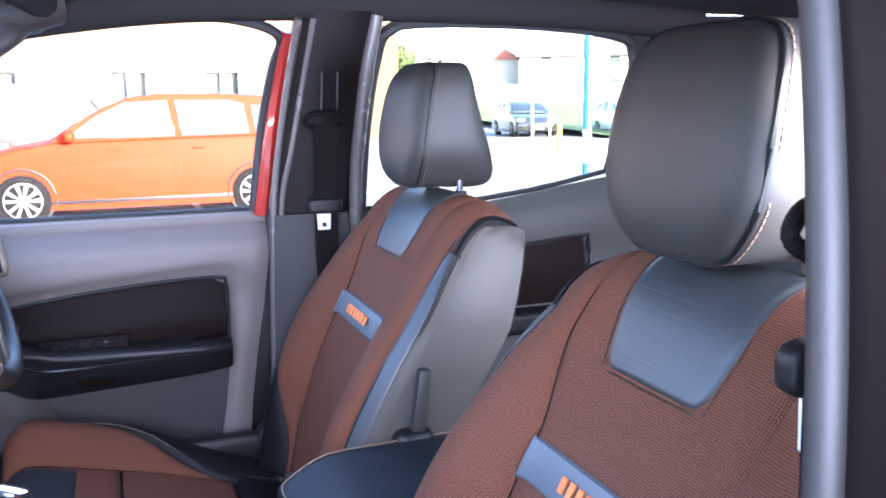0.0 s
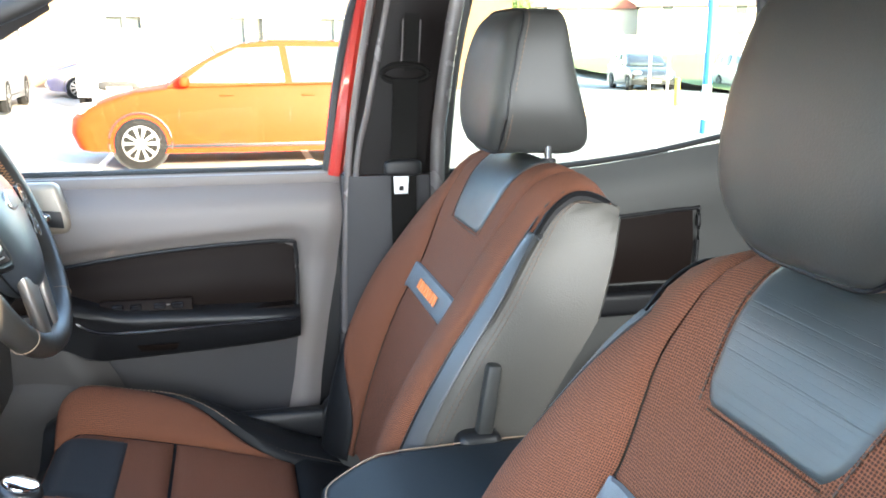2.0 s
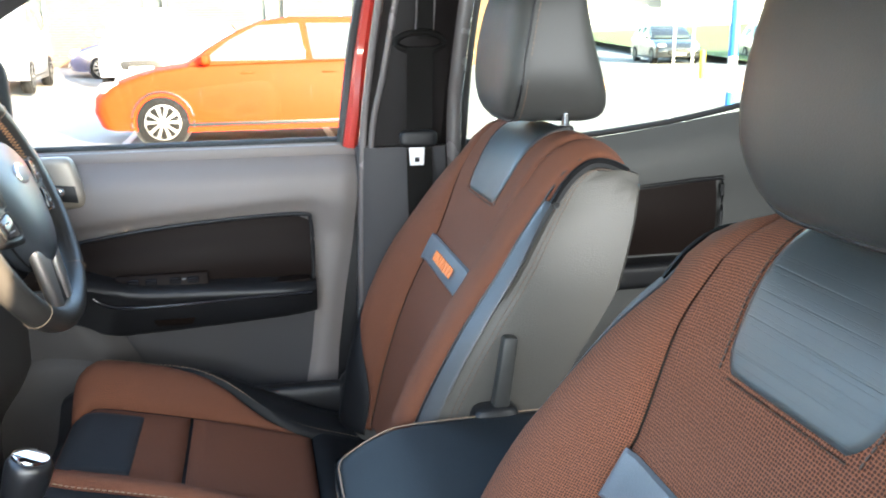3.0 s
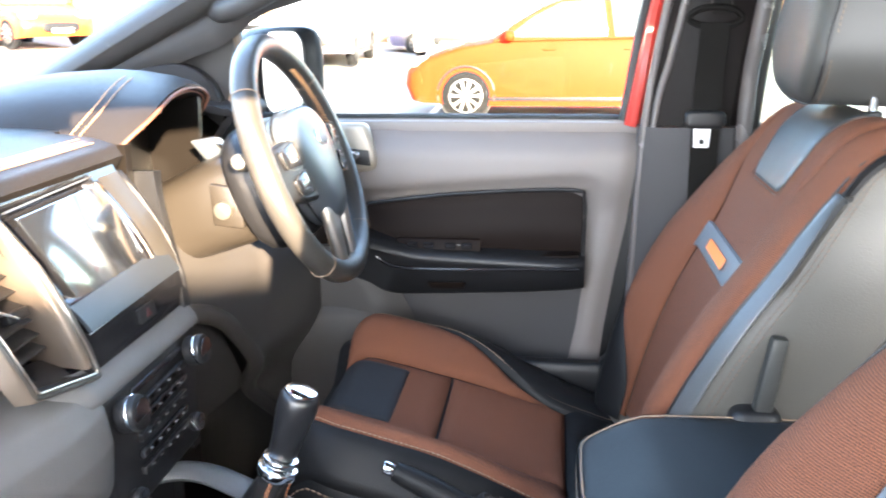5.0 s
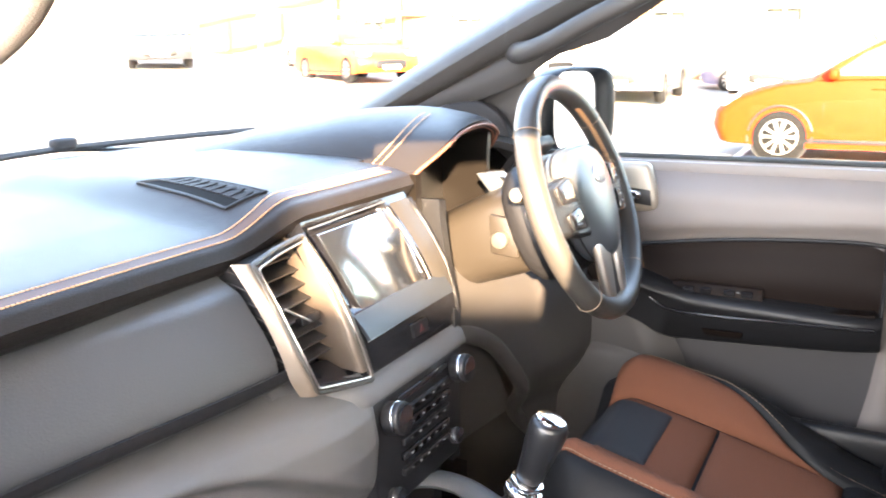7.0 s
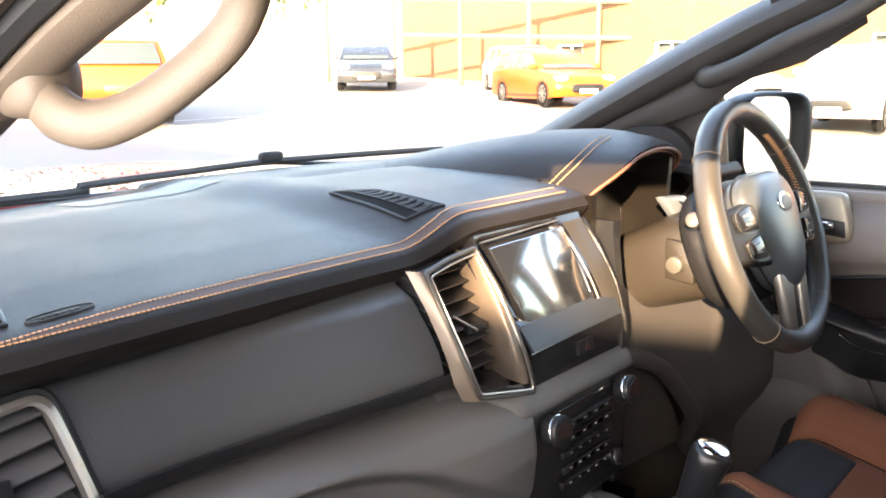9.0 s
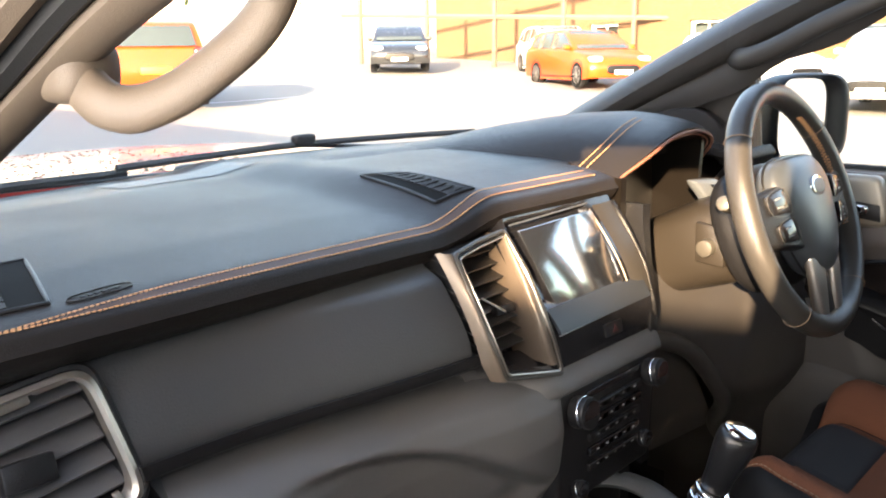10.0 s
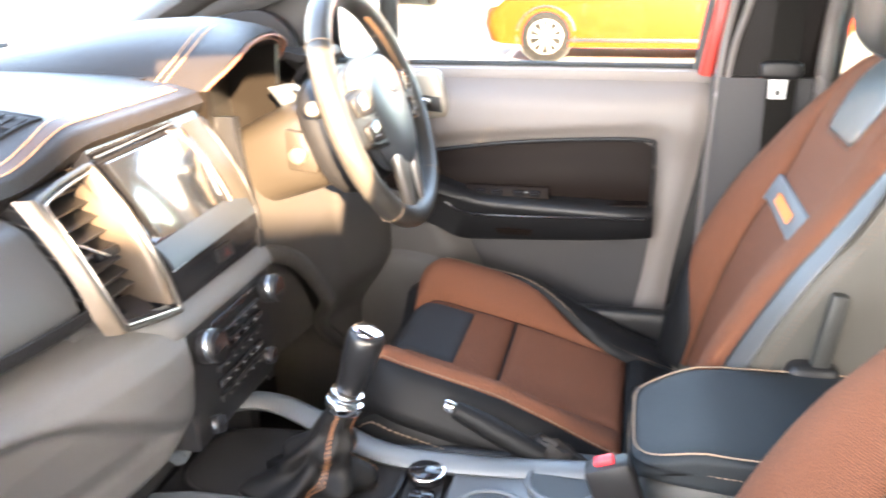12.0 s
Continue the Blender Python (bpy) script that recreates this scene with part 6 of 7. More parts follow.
# gaiter: folds that gather under the lever's collar
rings = []
base, top = Vector((0.006, 0.492, 0.866)), Vector((0.003, 0.440, 0.975))
def gaiter_at(a, t, out=0.0):
    """A place on the gaiter: a round it, t from its foot to the collar; slack folds lie over the foot."""
    slack = (1 - t) ** 0.8
    r = 0.046 * (1 - t) ** 1.5 + 0.018 + 0.008 * slack * math.sin(15 * t + 1.2 * math.sin(a + 0.6)) + out
    r *= 1 + 0.22 * slack * math.sin(3 * a + 4 * t) + 0.16 * slack * math.sin(7 * a - 6 * t)
    return base.lerp(top, t) + Vector((r * math.cos(a), r * 1.05 * math.sin(a), 0.010 * math.sin(4 * a + 5 * t) * slack * t ** 0.3))
gaiter = part("gaiter", loft([[gaiter_at(2 * math.pi * k / 56, j / 28) for k in range(56)] for j in range(29)]), LEATHER_BLACK, console, "black leather gear gaiter with orange seams", 70)
for a in (3.35, 3.47, 4.75, 4.87):
    part("stitching", stitches([gaiter_at(a + 0.25 * math.sin(5 * t), t, 0.0006) for t in [j / 24 for j in range(25)]], 0.0035, 0.0018, 0.00045), SEAM_THREAD, gaiter)
for a, w in ((3.41, 0.05), (4.81, 0.05)):
    part("seam_tape", sheet(lambda p, q, a=a, w=w: gaiter_at(a - w + 2 * w * p + 0.25 * math.sin(5 * q), q, 0.0004), 2, 24), SEAM, gaiter, "brown seam tape")
lever = thing("gear_lever", "gear lever with chrome collar and black leather knob", "gear lever", (0.0, 0.44, 0.97))
d = Vector((0.004, -0.036, 0.105)).normalized()
part("collar", rod(top, top + d * 0.012, 0.0225, 24, bevel=0.003), CHROME, lever, "chrome collar")
part("collar", rod(top + d * 0.016, top + d * 0.024, 0.020, 24, bevel=0.003), CHROME, lever, "chrome collar")
prof = ((0.024, 0.013), (0.027, 0.0155), (0.042, 0.0165), (0.058, 0.0185), (0.074, 0.0208), (0.088, 0.0222), (0.097, 0.0218), (0.102, 0.0190), (0.105, 0.011), (0.106, 0.001))
side, up2 = d.orthogonal().normalized(), d.cross(d.orthogonal().normalized())
part("knob", loft([[top + d * h + r * (math.cos(a) * side + math.sin(a) * up2) for a in [2 * math.pi * k / 24 for k in range(24)]] for h, r in prof]), KNOB, lever, "black leather knob", 60)
cap = [top + d * 0.1035 + Vector((0, 0, 0.003)) + 0.0172 * (math.cos(a) * side + math.sin(a) * up2) for a in [2 * math.pi * k / 24 for k in range(24)]]
part("knob_cap", slab(cap, 0.006, 0.002, away=-d), CHROME, lever, "bright shift diagram cap")

# switch strip, cup holders and tray beside the lever
part("cup_deck", slab([(-0.10, 0.318, 0.8715), (0.078, 0.318, 0.8715), (0.082, 0.11, 0.889), (-0.10, 0.11, 0.889)], 0.006, 0.002, away=(0, 0, -1)), LEATHER_BLUE, console, "blue-grey cup holder deck")
part("switch_plate", slab([(-0.035, 0.372, 0.868), (0.075, 0.372, 0.868), (0.075, 0.325, 0.868), (-0.035, 0.325, 0.868)], 0.012, 0.004, away=(0, 0, -1)), BLACK, console)
part("drive_dial", rod((0.035, 0.35, 0.866), (0.035, 0.35, 0.884), 0.021, 24, bevel=0.003), GLOSS, console, "round drive selector")
part("dial_rim", tube([(0.035 + 0.0215 * math.cos(a), 0.35 + 0.0215 * math.sin(a), 0.880) for a in [2 * math.pi * k / 24 for k in range(24)]], 0.0018, 6, True), CHROME, console)
for x in (-0.02, 0.0):
    part("push_switch", block((0.016, 0.03, 0.008), (x, 0.348, 0.869), 0.002), GLOSS, console)
for x, y in ((-0.03, 0.262), (0.035, 0.185)):
    lip = [(x + 0.041 * math.cos(a), y + 0.041 * math.sin(a), 0.874 + (0.318 - y) * 0.084) for a in [2 * math.pi * k / 28 for k in range(28)]]
    cup = part("cup_holder", tube(lip, 0.004, 8, True), LEATHER_BLUE, console, "round cup holder")
    # flat black disc over the lip stands for the shade inside the cup
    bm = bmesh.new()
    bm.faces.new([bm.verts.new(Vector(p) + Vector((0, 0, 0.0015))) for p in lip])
    part("cup_shade", bm, BLACK, cup)
# handbrake beside the driver's cushion
brake = thing("handbrake", "black handbrake lever with chrome button", "handbrake", (0.1, 0.2, 0.87))
hp = curve([(0.088, 0.215, 0.884), (0.091, 0.245, 0.895), (0.096, 0.29, 0.915), (0.099, 0.327, 0.931)], 6)
part("grip", tube(hp, [0.011 + 0.004 * math.sin(math.pi * i / (len(hp) - 1)) for i in range(len(hp))], 14), LEATHER_BLACK, brake, "black leather grip")
part("button", rod(hp[-1], hp[-1] + Vector((-0.001, 0.014, 0.006)), 0.008, 14, bevel=0.003), CHROME, brake, "chrome release button")
gr = [[Vector((0.098 + 0.012 * t + r * 0.62 * math.cos(a), 0.195 + 0.03 * t + r * 1.25 * math.sin(a), z + 0.004 * math.sin(5 * a + 9 * t))) for a in [2 * math.pi * k / 32 for k in range(32)]] for t, r, z in ((0, 0.052, 0.848), (0.2, 0.048, 0.862), (0.45, 0.038, 0.873), (0.7, 0.030, 0.884), (0.9, 0.019, 0.893), (1.0, 0.006, 0.894))]
part("boot", loft(gr), DASH_BLACK, brake, "folded leather boot")
# armrest box
arm = thing("armrest_box", "black leather covered console armrest lid", "armrest", (0.0, -0.08, 0.9))
def lid_shape(q):
    return Vector((q.x * (1 - 0.12 * smoothstep(0.05, 0.2, q.y)), q.y, q.z - 0.02 * smoothstep(0.12, 0.2, q.y) * (q.z > 0)))
part("lid", superbox((0.205, 0.40, 0.045), (0.01, -0.085, 0.995), 9, 16, lid_shape), LID, arm, "dark slate leather padded lid")
part("box", superbox((0.195, 0.37, 0.13), (0.01, -0.085, 0.92), 7, 10), LEATHER, arm, "grey box below the lid")
loop = []
for k in range(44):
    a = 2 * math.pi * k / 44
    q = Vector((0.1028 * math.copysign(abs(math.cos(a)) ** 0.34, math.cos(a)), 0.2005 * math.copysign(abs(math.sin(a)) ** 0.34, math.sin(a)), 0.004))
    loop.append(lid_shape(q) + Vector((0.01, -0.085, 0.992)))
part("stitching", stitches(loop + loop[:1], 0.005, 0.002, 0.0006), STITCH_PALE, arm)
upper = [Vector((0.01 + (p.x - 0.01) * 0.965, -0.085 + (p.y + 0.085) * 0.98, lid_shape(Vector((0, (p.y + 0.085) * 0.98, 0.0222))).z + 0.995)) for p in loop]
part("piping", tube(upper, 0.0009, 6, True), STITCH_PALE, arm, "pale edge piping")
buckle = thing("belt_buckle", "black seat belt buckle with red release button", "seat belt buckle", (-0.115, 0.12, 0.95))
part("stem", slab([(-0.122, 0.12, 0.88), (-0.108, 0.12, 0.88), (-0.108, 0.125, 0.985), (-0.122, 0.125, 0.985)], 0.006, 0.001), BLACK, buckle)
part("housing", block((0.026, 0.045, 0.07), (-0.115, 0.125, 0.985), 0.006, turn=(-20, 0, 0)), BLACK, buckle)
part("button", block((0.013, 0.020, 0.010), (-0.115, 0.138, 1.018), 0.003, turn=(-20, 0, 0)), RED_TAG, buckle, "red release button")

# ---- outside the glass: mirror, wipers, bonnet ----
mir = thing("door_mirror", "black door mirror folded out on its arm", "door mirror", (0.86, 0.72, 1.3))
def mirror_ring(u0, u1, half, d, n=32, p=0.5):
    """A rounded oblong on the mirror's face, from u0 to u1 outboard, d out of the face."""
    c, u, w = Vector((0.885, 0.691, 1.345)), Vector((0.87, -0.49, 0)), Vector((-0.49, -0.87, 0))
    out = []
    for k in range(n):
        ca, sa = math.cos(2 * math.pi * k / n), math.sin(2 * math.pi * k / n)
        out.append(c + w * d + u * ((u0 + u1) / 2 + (u1 - u0) / 2 * math.copysign(abs(ca) ** p, ca)) + Vector((0, 0, half * math.copysign(abs(sa) ** p, sa))))
    return out
shell = ((-0.066, 0.068, 0.078, -0.002), (-0.067, 0.078, 0.081, 0.020), (-0.069, 0.090, 0.084, 0.026), (-0.072, 0.101, 0.087, 0.022), (-0.074, 0.104, 0.088, 0.005), (-0.072, 0.100, 0.087, -0.03), (-0.062, 0.085, 0.078, -0.07), (-0.03, 0.05, 0.05, -0.10))
part("housing", loft([mirror_ring(*q) for q in shell]), BLACK, mir, "black plastic mirror housing", 60)
part("mirror_glass", loft([mirror_ring(-0.066, 0.067, 0.0775, d) for d in (-0.001, 0.002)]), MIRROR, mir, "mirror glass")
part("arm", superbox((0.14, 0.08, 0.05), (0.80, 0.765, 1.275), 4, 8), BLACK, mir)

bonnet = thing("bonnet", "wet red bonnet beaded with drops", "bonnet", (0, 1.9, 1.1))
def bon(a, b):
    x, y = -0.82 + 1.64 * a, 1.42 + 0.99 * b
    return Vector((x, y, 1.285 - 0.02 * b - 0.03 * b * b - 0.05 * abs(x / 0.82) ** 4))
part("bonnet_skin", sheet(bon, 30, 16, 0.01), BODY, bonnet, "red painted panel")
rnd = random.Random(5)
drops = bmesh.new()
for _ in range(1300):
    a, b = rnd.random() * 0.62, rnd.random() ** 1.3
    p, r = bon(a, b), 0.0016 + 0.0032 * rnd.random() ** 2.5
    n = 6
    ringv = [drops.verts.new(p + Vector((r * math.cos(2 * math.pi * k / n), r * math.sin(2 * math.pi * k / n), 0))) for k in range(n)]
    mid = [drops.verts.new(p + Vector((0.7 * r * math.cos(2 * math.pi * k / n), 0.7 * r * math.sin(2 * math.pi * k / n), r * 0.5))) for k in range(n)]
    for k in range(n):
        drops.faces.new((ringv[k], ringv[(k + 1) % n], mid[(k + 1) % n], mid[k]))
    drops.faces.new(mid)
WATER = mat("water_drops", (0.10, 0.06, 0.05), 0.08, bump=0, vary=0.3, worn=0.02)
tagged(part("water_drops", drops, WATER, bonnet), kind="stuff")
cowl = thing("scuttle_panel", "black plastic scuttle below the windscreen", "scuttle", (0, 1.4, 1.2))
part("cowl", sheet(lambda a, b: (-0.78 + 1.56 * a, ws_base(-0.78 + 1.56 * a) + 0.03 + 0.15 * b, 1.25 + 0.02 * math.sin(3 * b) - 0.02 * b), 24, 6, 0.01), BLACK, cowl)
for i in range(26):
    x = -0.70 + 1.4 * i / 25
    part("grille_rib", block((0.03, 0.06, 0.006), (x, ws_base(x) + 0.10, 1.268), 0.002), RUBBER, cowl)
def wiper(pts, spine):
    w = thing("wiper", "black windscreen wiper arm and blade at rest", "wiper", pts[0], group="wipers")
    c = curve(pts, 6)
    part("arm", tube(c, 0.007, 8, flat=0.6), BLACK, w)
    part("spindle_cap", superbox((0.06, 0.04, 0.03), c[0], 3, 8), BLACK, w)
    part("blade", tube(curve(spine, 6), 0.005, 6, flat=1.3), RUBBER, w)
    m = curve(spine, 6)
    part("blade_clip", superbox((0.05, 0.02, 0.022), m[len(m) // 2] + Vector((0, 0, 0.008)), 4, 6), BLACK, w)
wiper([(0.62, 1.34, 1.285), (0.35, 1.325, 1.300), (0.15, 1.315, 1.318)], [(-0.22, 1.300, 1.314), (0.0, 1.312, 1.318), (0.15, 1.313, 1.320), (0.38, 1.305, 1.317), (0.60, 1.285, 1.313)])
wiper([(-0.05, 1.37, 1.285), (-0.25, 1.33, 1.295), (-0.42, 1.29, 1.302)], [(-0.70, 1.20, 1.302), (-0.55, 1.245, 1.306), (-0.42, 1.275, 1.308), (-0.20, 1.31, 1.305)])

# ---- outside: ground and car park ----
def ground_z(x, y):
    return (0.052 * max(0.0, min(y, 45) - 3) + 0.012 * max(0.0, min(x, 45) - 4) * (1 if y > -8 else max(0.0, 1 + (y + 8) / 6))
            + 2.2 * smoothstep(38, 75, math.hypot(x, y)) * (1 if y < 0 else 0.3))


ASPHALT = mat("pale_worn_concrete", (0.20, 0.193, 0.18), 0.85, vary=0.25, scale=0.6, bump=0.6, grain=60)
GRASS = mat("rough_grass", (0.09, 0.13, 0.03), 0.9, vary=0.35, scale=0.8, bump=0.8, grain=20)
GLASS_DARK = mat("car_window_glass", (0.05, 0.065, 0.07), 0.06, bump=0, worn=0.03, spec=0.25)
LAMP = mat("lamp_lens", (0.7, 0.7, 0.7), 0.1, bump=0)
TAIL = mat("tail_lens", (0.5, 0.02, 0.02), 0.15, bump=0)
TYRE = mat("tyre_rubber", (0.006, 0.006, 0.0065), 0.85, bump=0.4, spec=0.1)
PLATE = mat("plate_white", (0.75, 0.75, 0.7), 0.4, bump=0)
CONCRETE = mat("pale_concrete", (0.5, 0.48, 0.44), 0.85, vary=0.15, scale=1.5, bump=0.5, grain=80)
WHITE_PAINT = mat("white_paint", (0.78, 0.78, 0.76), 0.5, vary=0.06, scale=2, bump=0.2)
BLUE_PAINT = mat("blue_paint", (0.02, 0.16, 0.62), 0.4, vary=0.08, bump=0.1)
YELLOW_PAINT = mat("yellow_paint", (0.75, 0.55, 0.04), 0.5, bump=0.1)
SIGN_GREY = mat("grey_sign_paint", (0.3, 0.33, 0.36), 0.5, bump=0.1)
SLATE = mat("dark_roof_tiles", (0.11, 0.085, 0.08), 0.8, vary=0.25, scale=3, bump=0.5, grain=25)
RED_TILE = mat("red_roof_tiles", (0.32, 0.1, 0.07), 0.8, vary=0.2, scale=3, bump=0.5, grain=25)
LEAF = mat("leaves", (0.07, 0.11, 0.03), 0.8, vary=0.4, scale=4, bump=0)
BARK = mat("bark", (0.13, 0.1, 0.075), 0.9, vary=0.3, bump=0.8, grain=40)


def brick_mat(name, c1, c2, mortar):
    m = mat(name, c1, 0.85, bump=0)
    n, l = m.node_tree.nodes, m.node_tree.links
    b = n["Principled BSDF"]
    uv, br = n.new("ShaderNodeUVMap"), n.new("ShaderNodeTexBrick")
    br.inputs["Color1"].default_value, br.inputs["Color2"].default_value, br.inputs["Mortar"].default_value = (*c1, 1), (*c2, 1), (*mortar, 1)
    br.inputs["Scale"].default_value, br.inputs["Mortar Size"].default_value = 1.0, 0.010
    br.inputs["Brick Width"].default_value, br.inputs["Row Height"].default_value = 0.225, 0.075
    l.new(uv.outputs[0], br.inputs["Vector"])
    l.new(br.outputs["Color"], b.inputs["Base Color"])
    bp = n.new("ShaderNodeBump")
    bp.inputs["Strength"].default_value, bp.inputs["Distance"].default_value = 0.5, 0.006
    bp.invert = True
    l.new(br.outputs["Fac"], bp.inputs["Height"])
    l.new(bp.outputs[0], b.inputs["Normal"])
    return m


BRICK = brick_mat("buff_brick", (0.12, 0.060, 0.027), (0.095, 0.045, 0.020), (0.15, 0.105, 0.062))
RED_BRICK = brick_mat("red_brick", (0.36, 0.15, 0.09), (0.28, 0.11, 0.07), (0.42, 0.38, 0.33))

ground = new("ground")
tagged(ground, "pale sunlit concrete of a car park rising ahead", "ground", kind="structure")
def ring_coord(t):
    return math.copysign(abs(t) ** 2.2, t) * 900
part("surface", sheet(lambda a, b: (ring_coord(2 * a - 1), ring_coord(2 * b - 1), ground_z(ring_coord(2 * a - 1), ring_coord(2 * b - 1))), 120, 120), ASPHALT, ground)
for i in range(9):
    y0 = -6 + 2.6 * i
    pts = [(7.6 + 4.6 * k / 8, y0, ground_z(7.6 + 4.6 * k / 8, y0) + 0.006) for k in range(9)]
    bm = bmesh.new()
    for p, q in zip(pts, pts[1:]):
        bm.faces.new([bm.verts.new(v) for v in ((p[0], p[1] - 0.05, p[2]), (q[0], q[1] - 0.05, q[2]), (q[0], q[1] + 0.05, q[2]), (p[0], p[1] + 0.05, p[2]))])
    part("bay_line", bm, WHITE_PAINT, ground, "worn white bay line")
verge = new("verge")
tagged(verge, "strip of rough grass beyond the car park", "grass", kind="structure")
part("grass_bank", sheet(lambda a, b: (26 + 26 * a, -44 + 26 * b, ground_z(26 + 26 * a, -44 + 26 * b) + 0.05 + 0.3 * smoothstep(0, 0.3, a) * smoothstep(1, 0.7, a)), 16, 16), GRASS, verge)
part("grass_bank", sheet(lambda a, b: (-15 + 45 * a, 38 + 8 * b, ground_z(-15 + 45 * a, 38 + 8 * b) + 0.05 + 0.8 * b), 16, 8), GRASS, verge)


def car(name, label, at, heading, paint, length=4.2, height=1.5, width=1.78, boxy=0.0, rear=-0.93, group="parked cars"):
    """A parked car: y forward, at the ground, turned by heading degrees."""
    c = thing(name, label, "car", (0, 0, 0), group)
    k, h, w = length / 4.2, height / 1.5, width / 2
    base = [(-2.02, 0.27), (-2.10, 0.42), (-2.10, 0.62), (-2.06, 0.82), (-2.02, 0.97), (-1.3, 1.0), (-0.4, 0.985), (0.5, 0.965), (0.98, 0.955), (1.35, 0.90), (1.70, 0.82), (1.95, 0.72), (2.08, 0.58), (2.10, 0.42), (2.03, 0.24), (1.0, 0.2), (-1.0, 0.2)]
    out = [(y * k, z * h) for y, z in base]
    rings = []
    for x, s, dz in ((-1.0, 0.955, -0.03), (-0.985, 0.98, -0.01), (-0.93, 0.995, 0), (-0.7, 1.0, 0.01), (0.7, 1.0, 0.01), (0.93, 0.995, 0), (0.985, 0.98, -0.01), (1.0, 0.955, -0.03)):
        rings.append([(x * w, y * s - 0.12 * k * (abs(x) ** 4) * (1 if y > 1.5 * k else 0), 0.55 * h + (z - 0.55 * h) * s + dz) for y, z in out])
    body = part("body", loft(rings), paint, c, "painted body", 45)
    hood_y = 1.02 - 0.25 * boxy
    cabin = [(-2.0 + 0.02 * boxy, 0.96), (-1.86, 1.20), (-1.72 - 0.2 * boxy, 1.40), (-1.45, 1.47), (-0.9, 1.50), (-0.2, 1.50), (0.12, 1.46), (0.42, 1.34), (0.75, 1.15), (hood_y, 0.95)]
    cab = [(y * k, z * h) for y, z in cabin]
    rings = []
    for s in (-1, -0.93, 0.93, 1):
        ring = []
        for y, z in cab:
            t = (z / h - 0.95) / 0.55
            ring.append((s * w * (0.94 - 0.16 * t), y * (1 if abs(s) < 0.95 else 0.985), z - (0.015 if abs(s) > 0.95 else 0)))
        rings.append(ring)
    part("cabin", loft(rings), paint, c, "", 45)
    def sx(z, s):
        return s * (w * (0.94 - 0.16 * (z / h - 0.95) / 0.55) + 0.006)
    for s in (-1, 1):
        for poly in ([(0.82, 1.0), (0.50, 1.24), (0.18, 1.40), (-0.30, 1.425), (-0.36, 1.0)], [(-0.44, 1.0), (-0.38, 1.425), (-1.0, 1.42), (-1.18, 1.37), (-1.22, 1.01)], [(-1.30, 1.02), (-1.26, 1.36), (-1.52, 1.33), (-1.78, 1.08)]):
            part("side_window", slab([(sx(z * h, s), y * k, z * h) for y, z in poly], 0.01, 0.002, away=(-s, 0, 0)), GLASS_DARK, c, "side window")
        for y in (-0.40, 0.86):
            part("door_gap", tube([(s * w * 0.992, y * k, 0.34 * h), (s * w * 1.001, y * k, 0.62 * h), (s * w * 0.975, (y - 0.02) * k, 0.95 * h)], 0.006, 5), BLACK, c)
        for y in (-0.62, 0.32):
            part("door_handle", superbox((0.03, 0.17, 0.03), (s * w * 1.0, y * k - 0.5 * 0, 0.86 * h), 4, 4), paint, c)
        part("sill_trim", block((0.03, 2.2 * k, 0.06), (s * w * 0.985, -0.05, 0.27 * h), 0.01), BLACK, c)
        part("door_mirror", superbox((0.2, 0.12, 0.14), (s * (w + 0.04), 0.78 * k, 1.02 * h), 3, 6), paint, c)
        part("headlamp", superbox((0.36, 0.34, 0.15), (s * w * 0.74, 1.83 * k, 0.70 * h), 3, 8), LAMP, c, "clear headlamp")
        part("tail_lamp", superbox((0.22, 0.16, 0.28), (s * w * 0.84, -2.0 * k, 0.88 * h), 3, 8), TAIL, c, "red tail lamp")
        for y in (-1.27 * k, 1.30 * k):
            x0 = s * (w - 0.02)
            part("wheel_arch", tube([(s * (w * 0.99), y + 0.36 * math.cos(a), 0.32 + 0.36 * math.sin(a)) for a in [math.pi * i / 16 for i in range(-1, 18)]], 0.018, 8), BLACK, c)
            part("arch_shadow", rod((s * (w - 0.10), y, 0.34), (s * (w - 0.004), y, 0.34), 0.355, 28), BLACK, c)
            wh = part("wheel", rod((s * (w - 0.2), y, 0.315), (s * (w + 0.012), y, 0.315), 0.315, 30, bevel=0.03), TYRE, c, "tyre on alloy rim")
            part("rim", rod((s * (w - 0.0), y, 0.315), (s * (w + 0.014), y, 0.315), 0.215, 28, bevel=0.006), DARK_RIM, wh, "grey alloy rim")
            for i in range(10):
                a, g = 2 * math.pi * (i + 0.5) / 10, 0.17 + 0.06 * (i % 2)
                gap = [Vector((s * (w + 0.0155), y + r * math.cos(a + q), 0.315 + r * math.sin(a + q))) for r, q in ((0.06, -0.5 * g), (0.195, -g), (0.20, 0.0), (0.195, g), (0.06, 0.5 * g))]
                part("rim_gap", slab(gap, 0.006, 0, away=(-s, 0, 0)), VOID, wh)
            part("hub_cap", rod((s * (w + 0.012), y, 0.315), (s * (w + 0.022), y, 0.315), 0.035, 12), DARK_RIM, wh)
    def across(y, z, f=0.86):
        wx = w * (0.94 - 0.16 * (z / h - 0.95) / 0.55) * f
        return wx
    a, b = (hood_y * k - 0.03 * k, 0.98 * h), (0.16 * k, 1.44 * h)
    part("windscreen", slab([(-across(*a), a[0] + 0.03, a[1]), (across(*a), a[0] + 0.03, a[1]), (across(*b), b[0] + 0.03, b[1] + 0.02), (-across(*b), b[0] + 0.03, b[1] + 0.02)], 0.01, 0.002, away=(0, -1, -0.5)), GLASS_DARK, c, "windscreen")
    a, b = (-1.985 * k, 1.03 * h), (-1.76 * k - 0.2 * boxy, 1.38 * h)
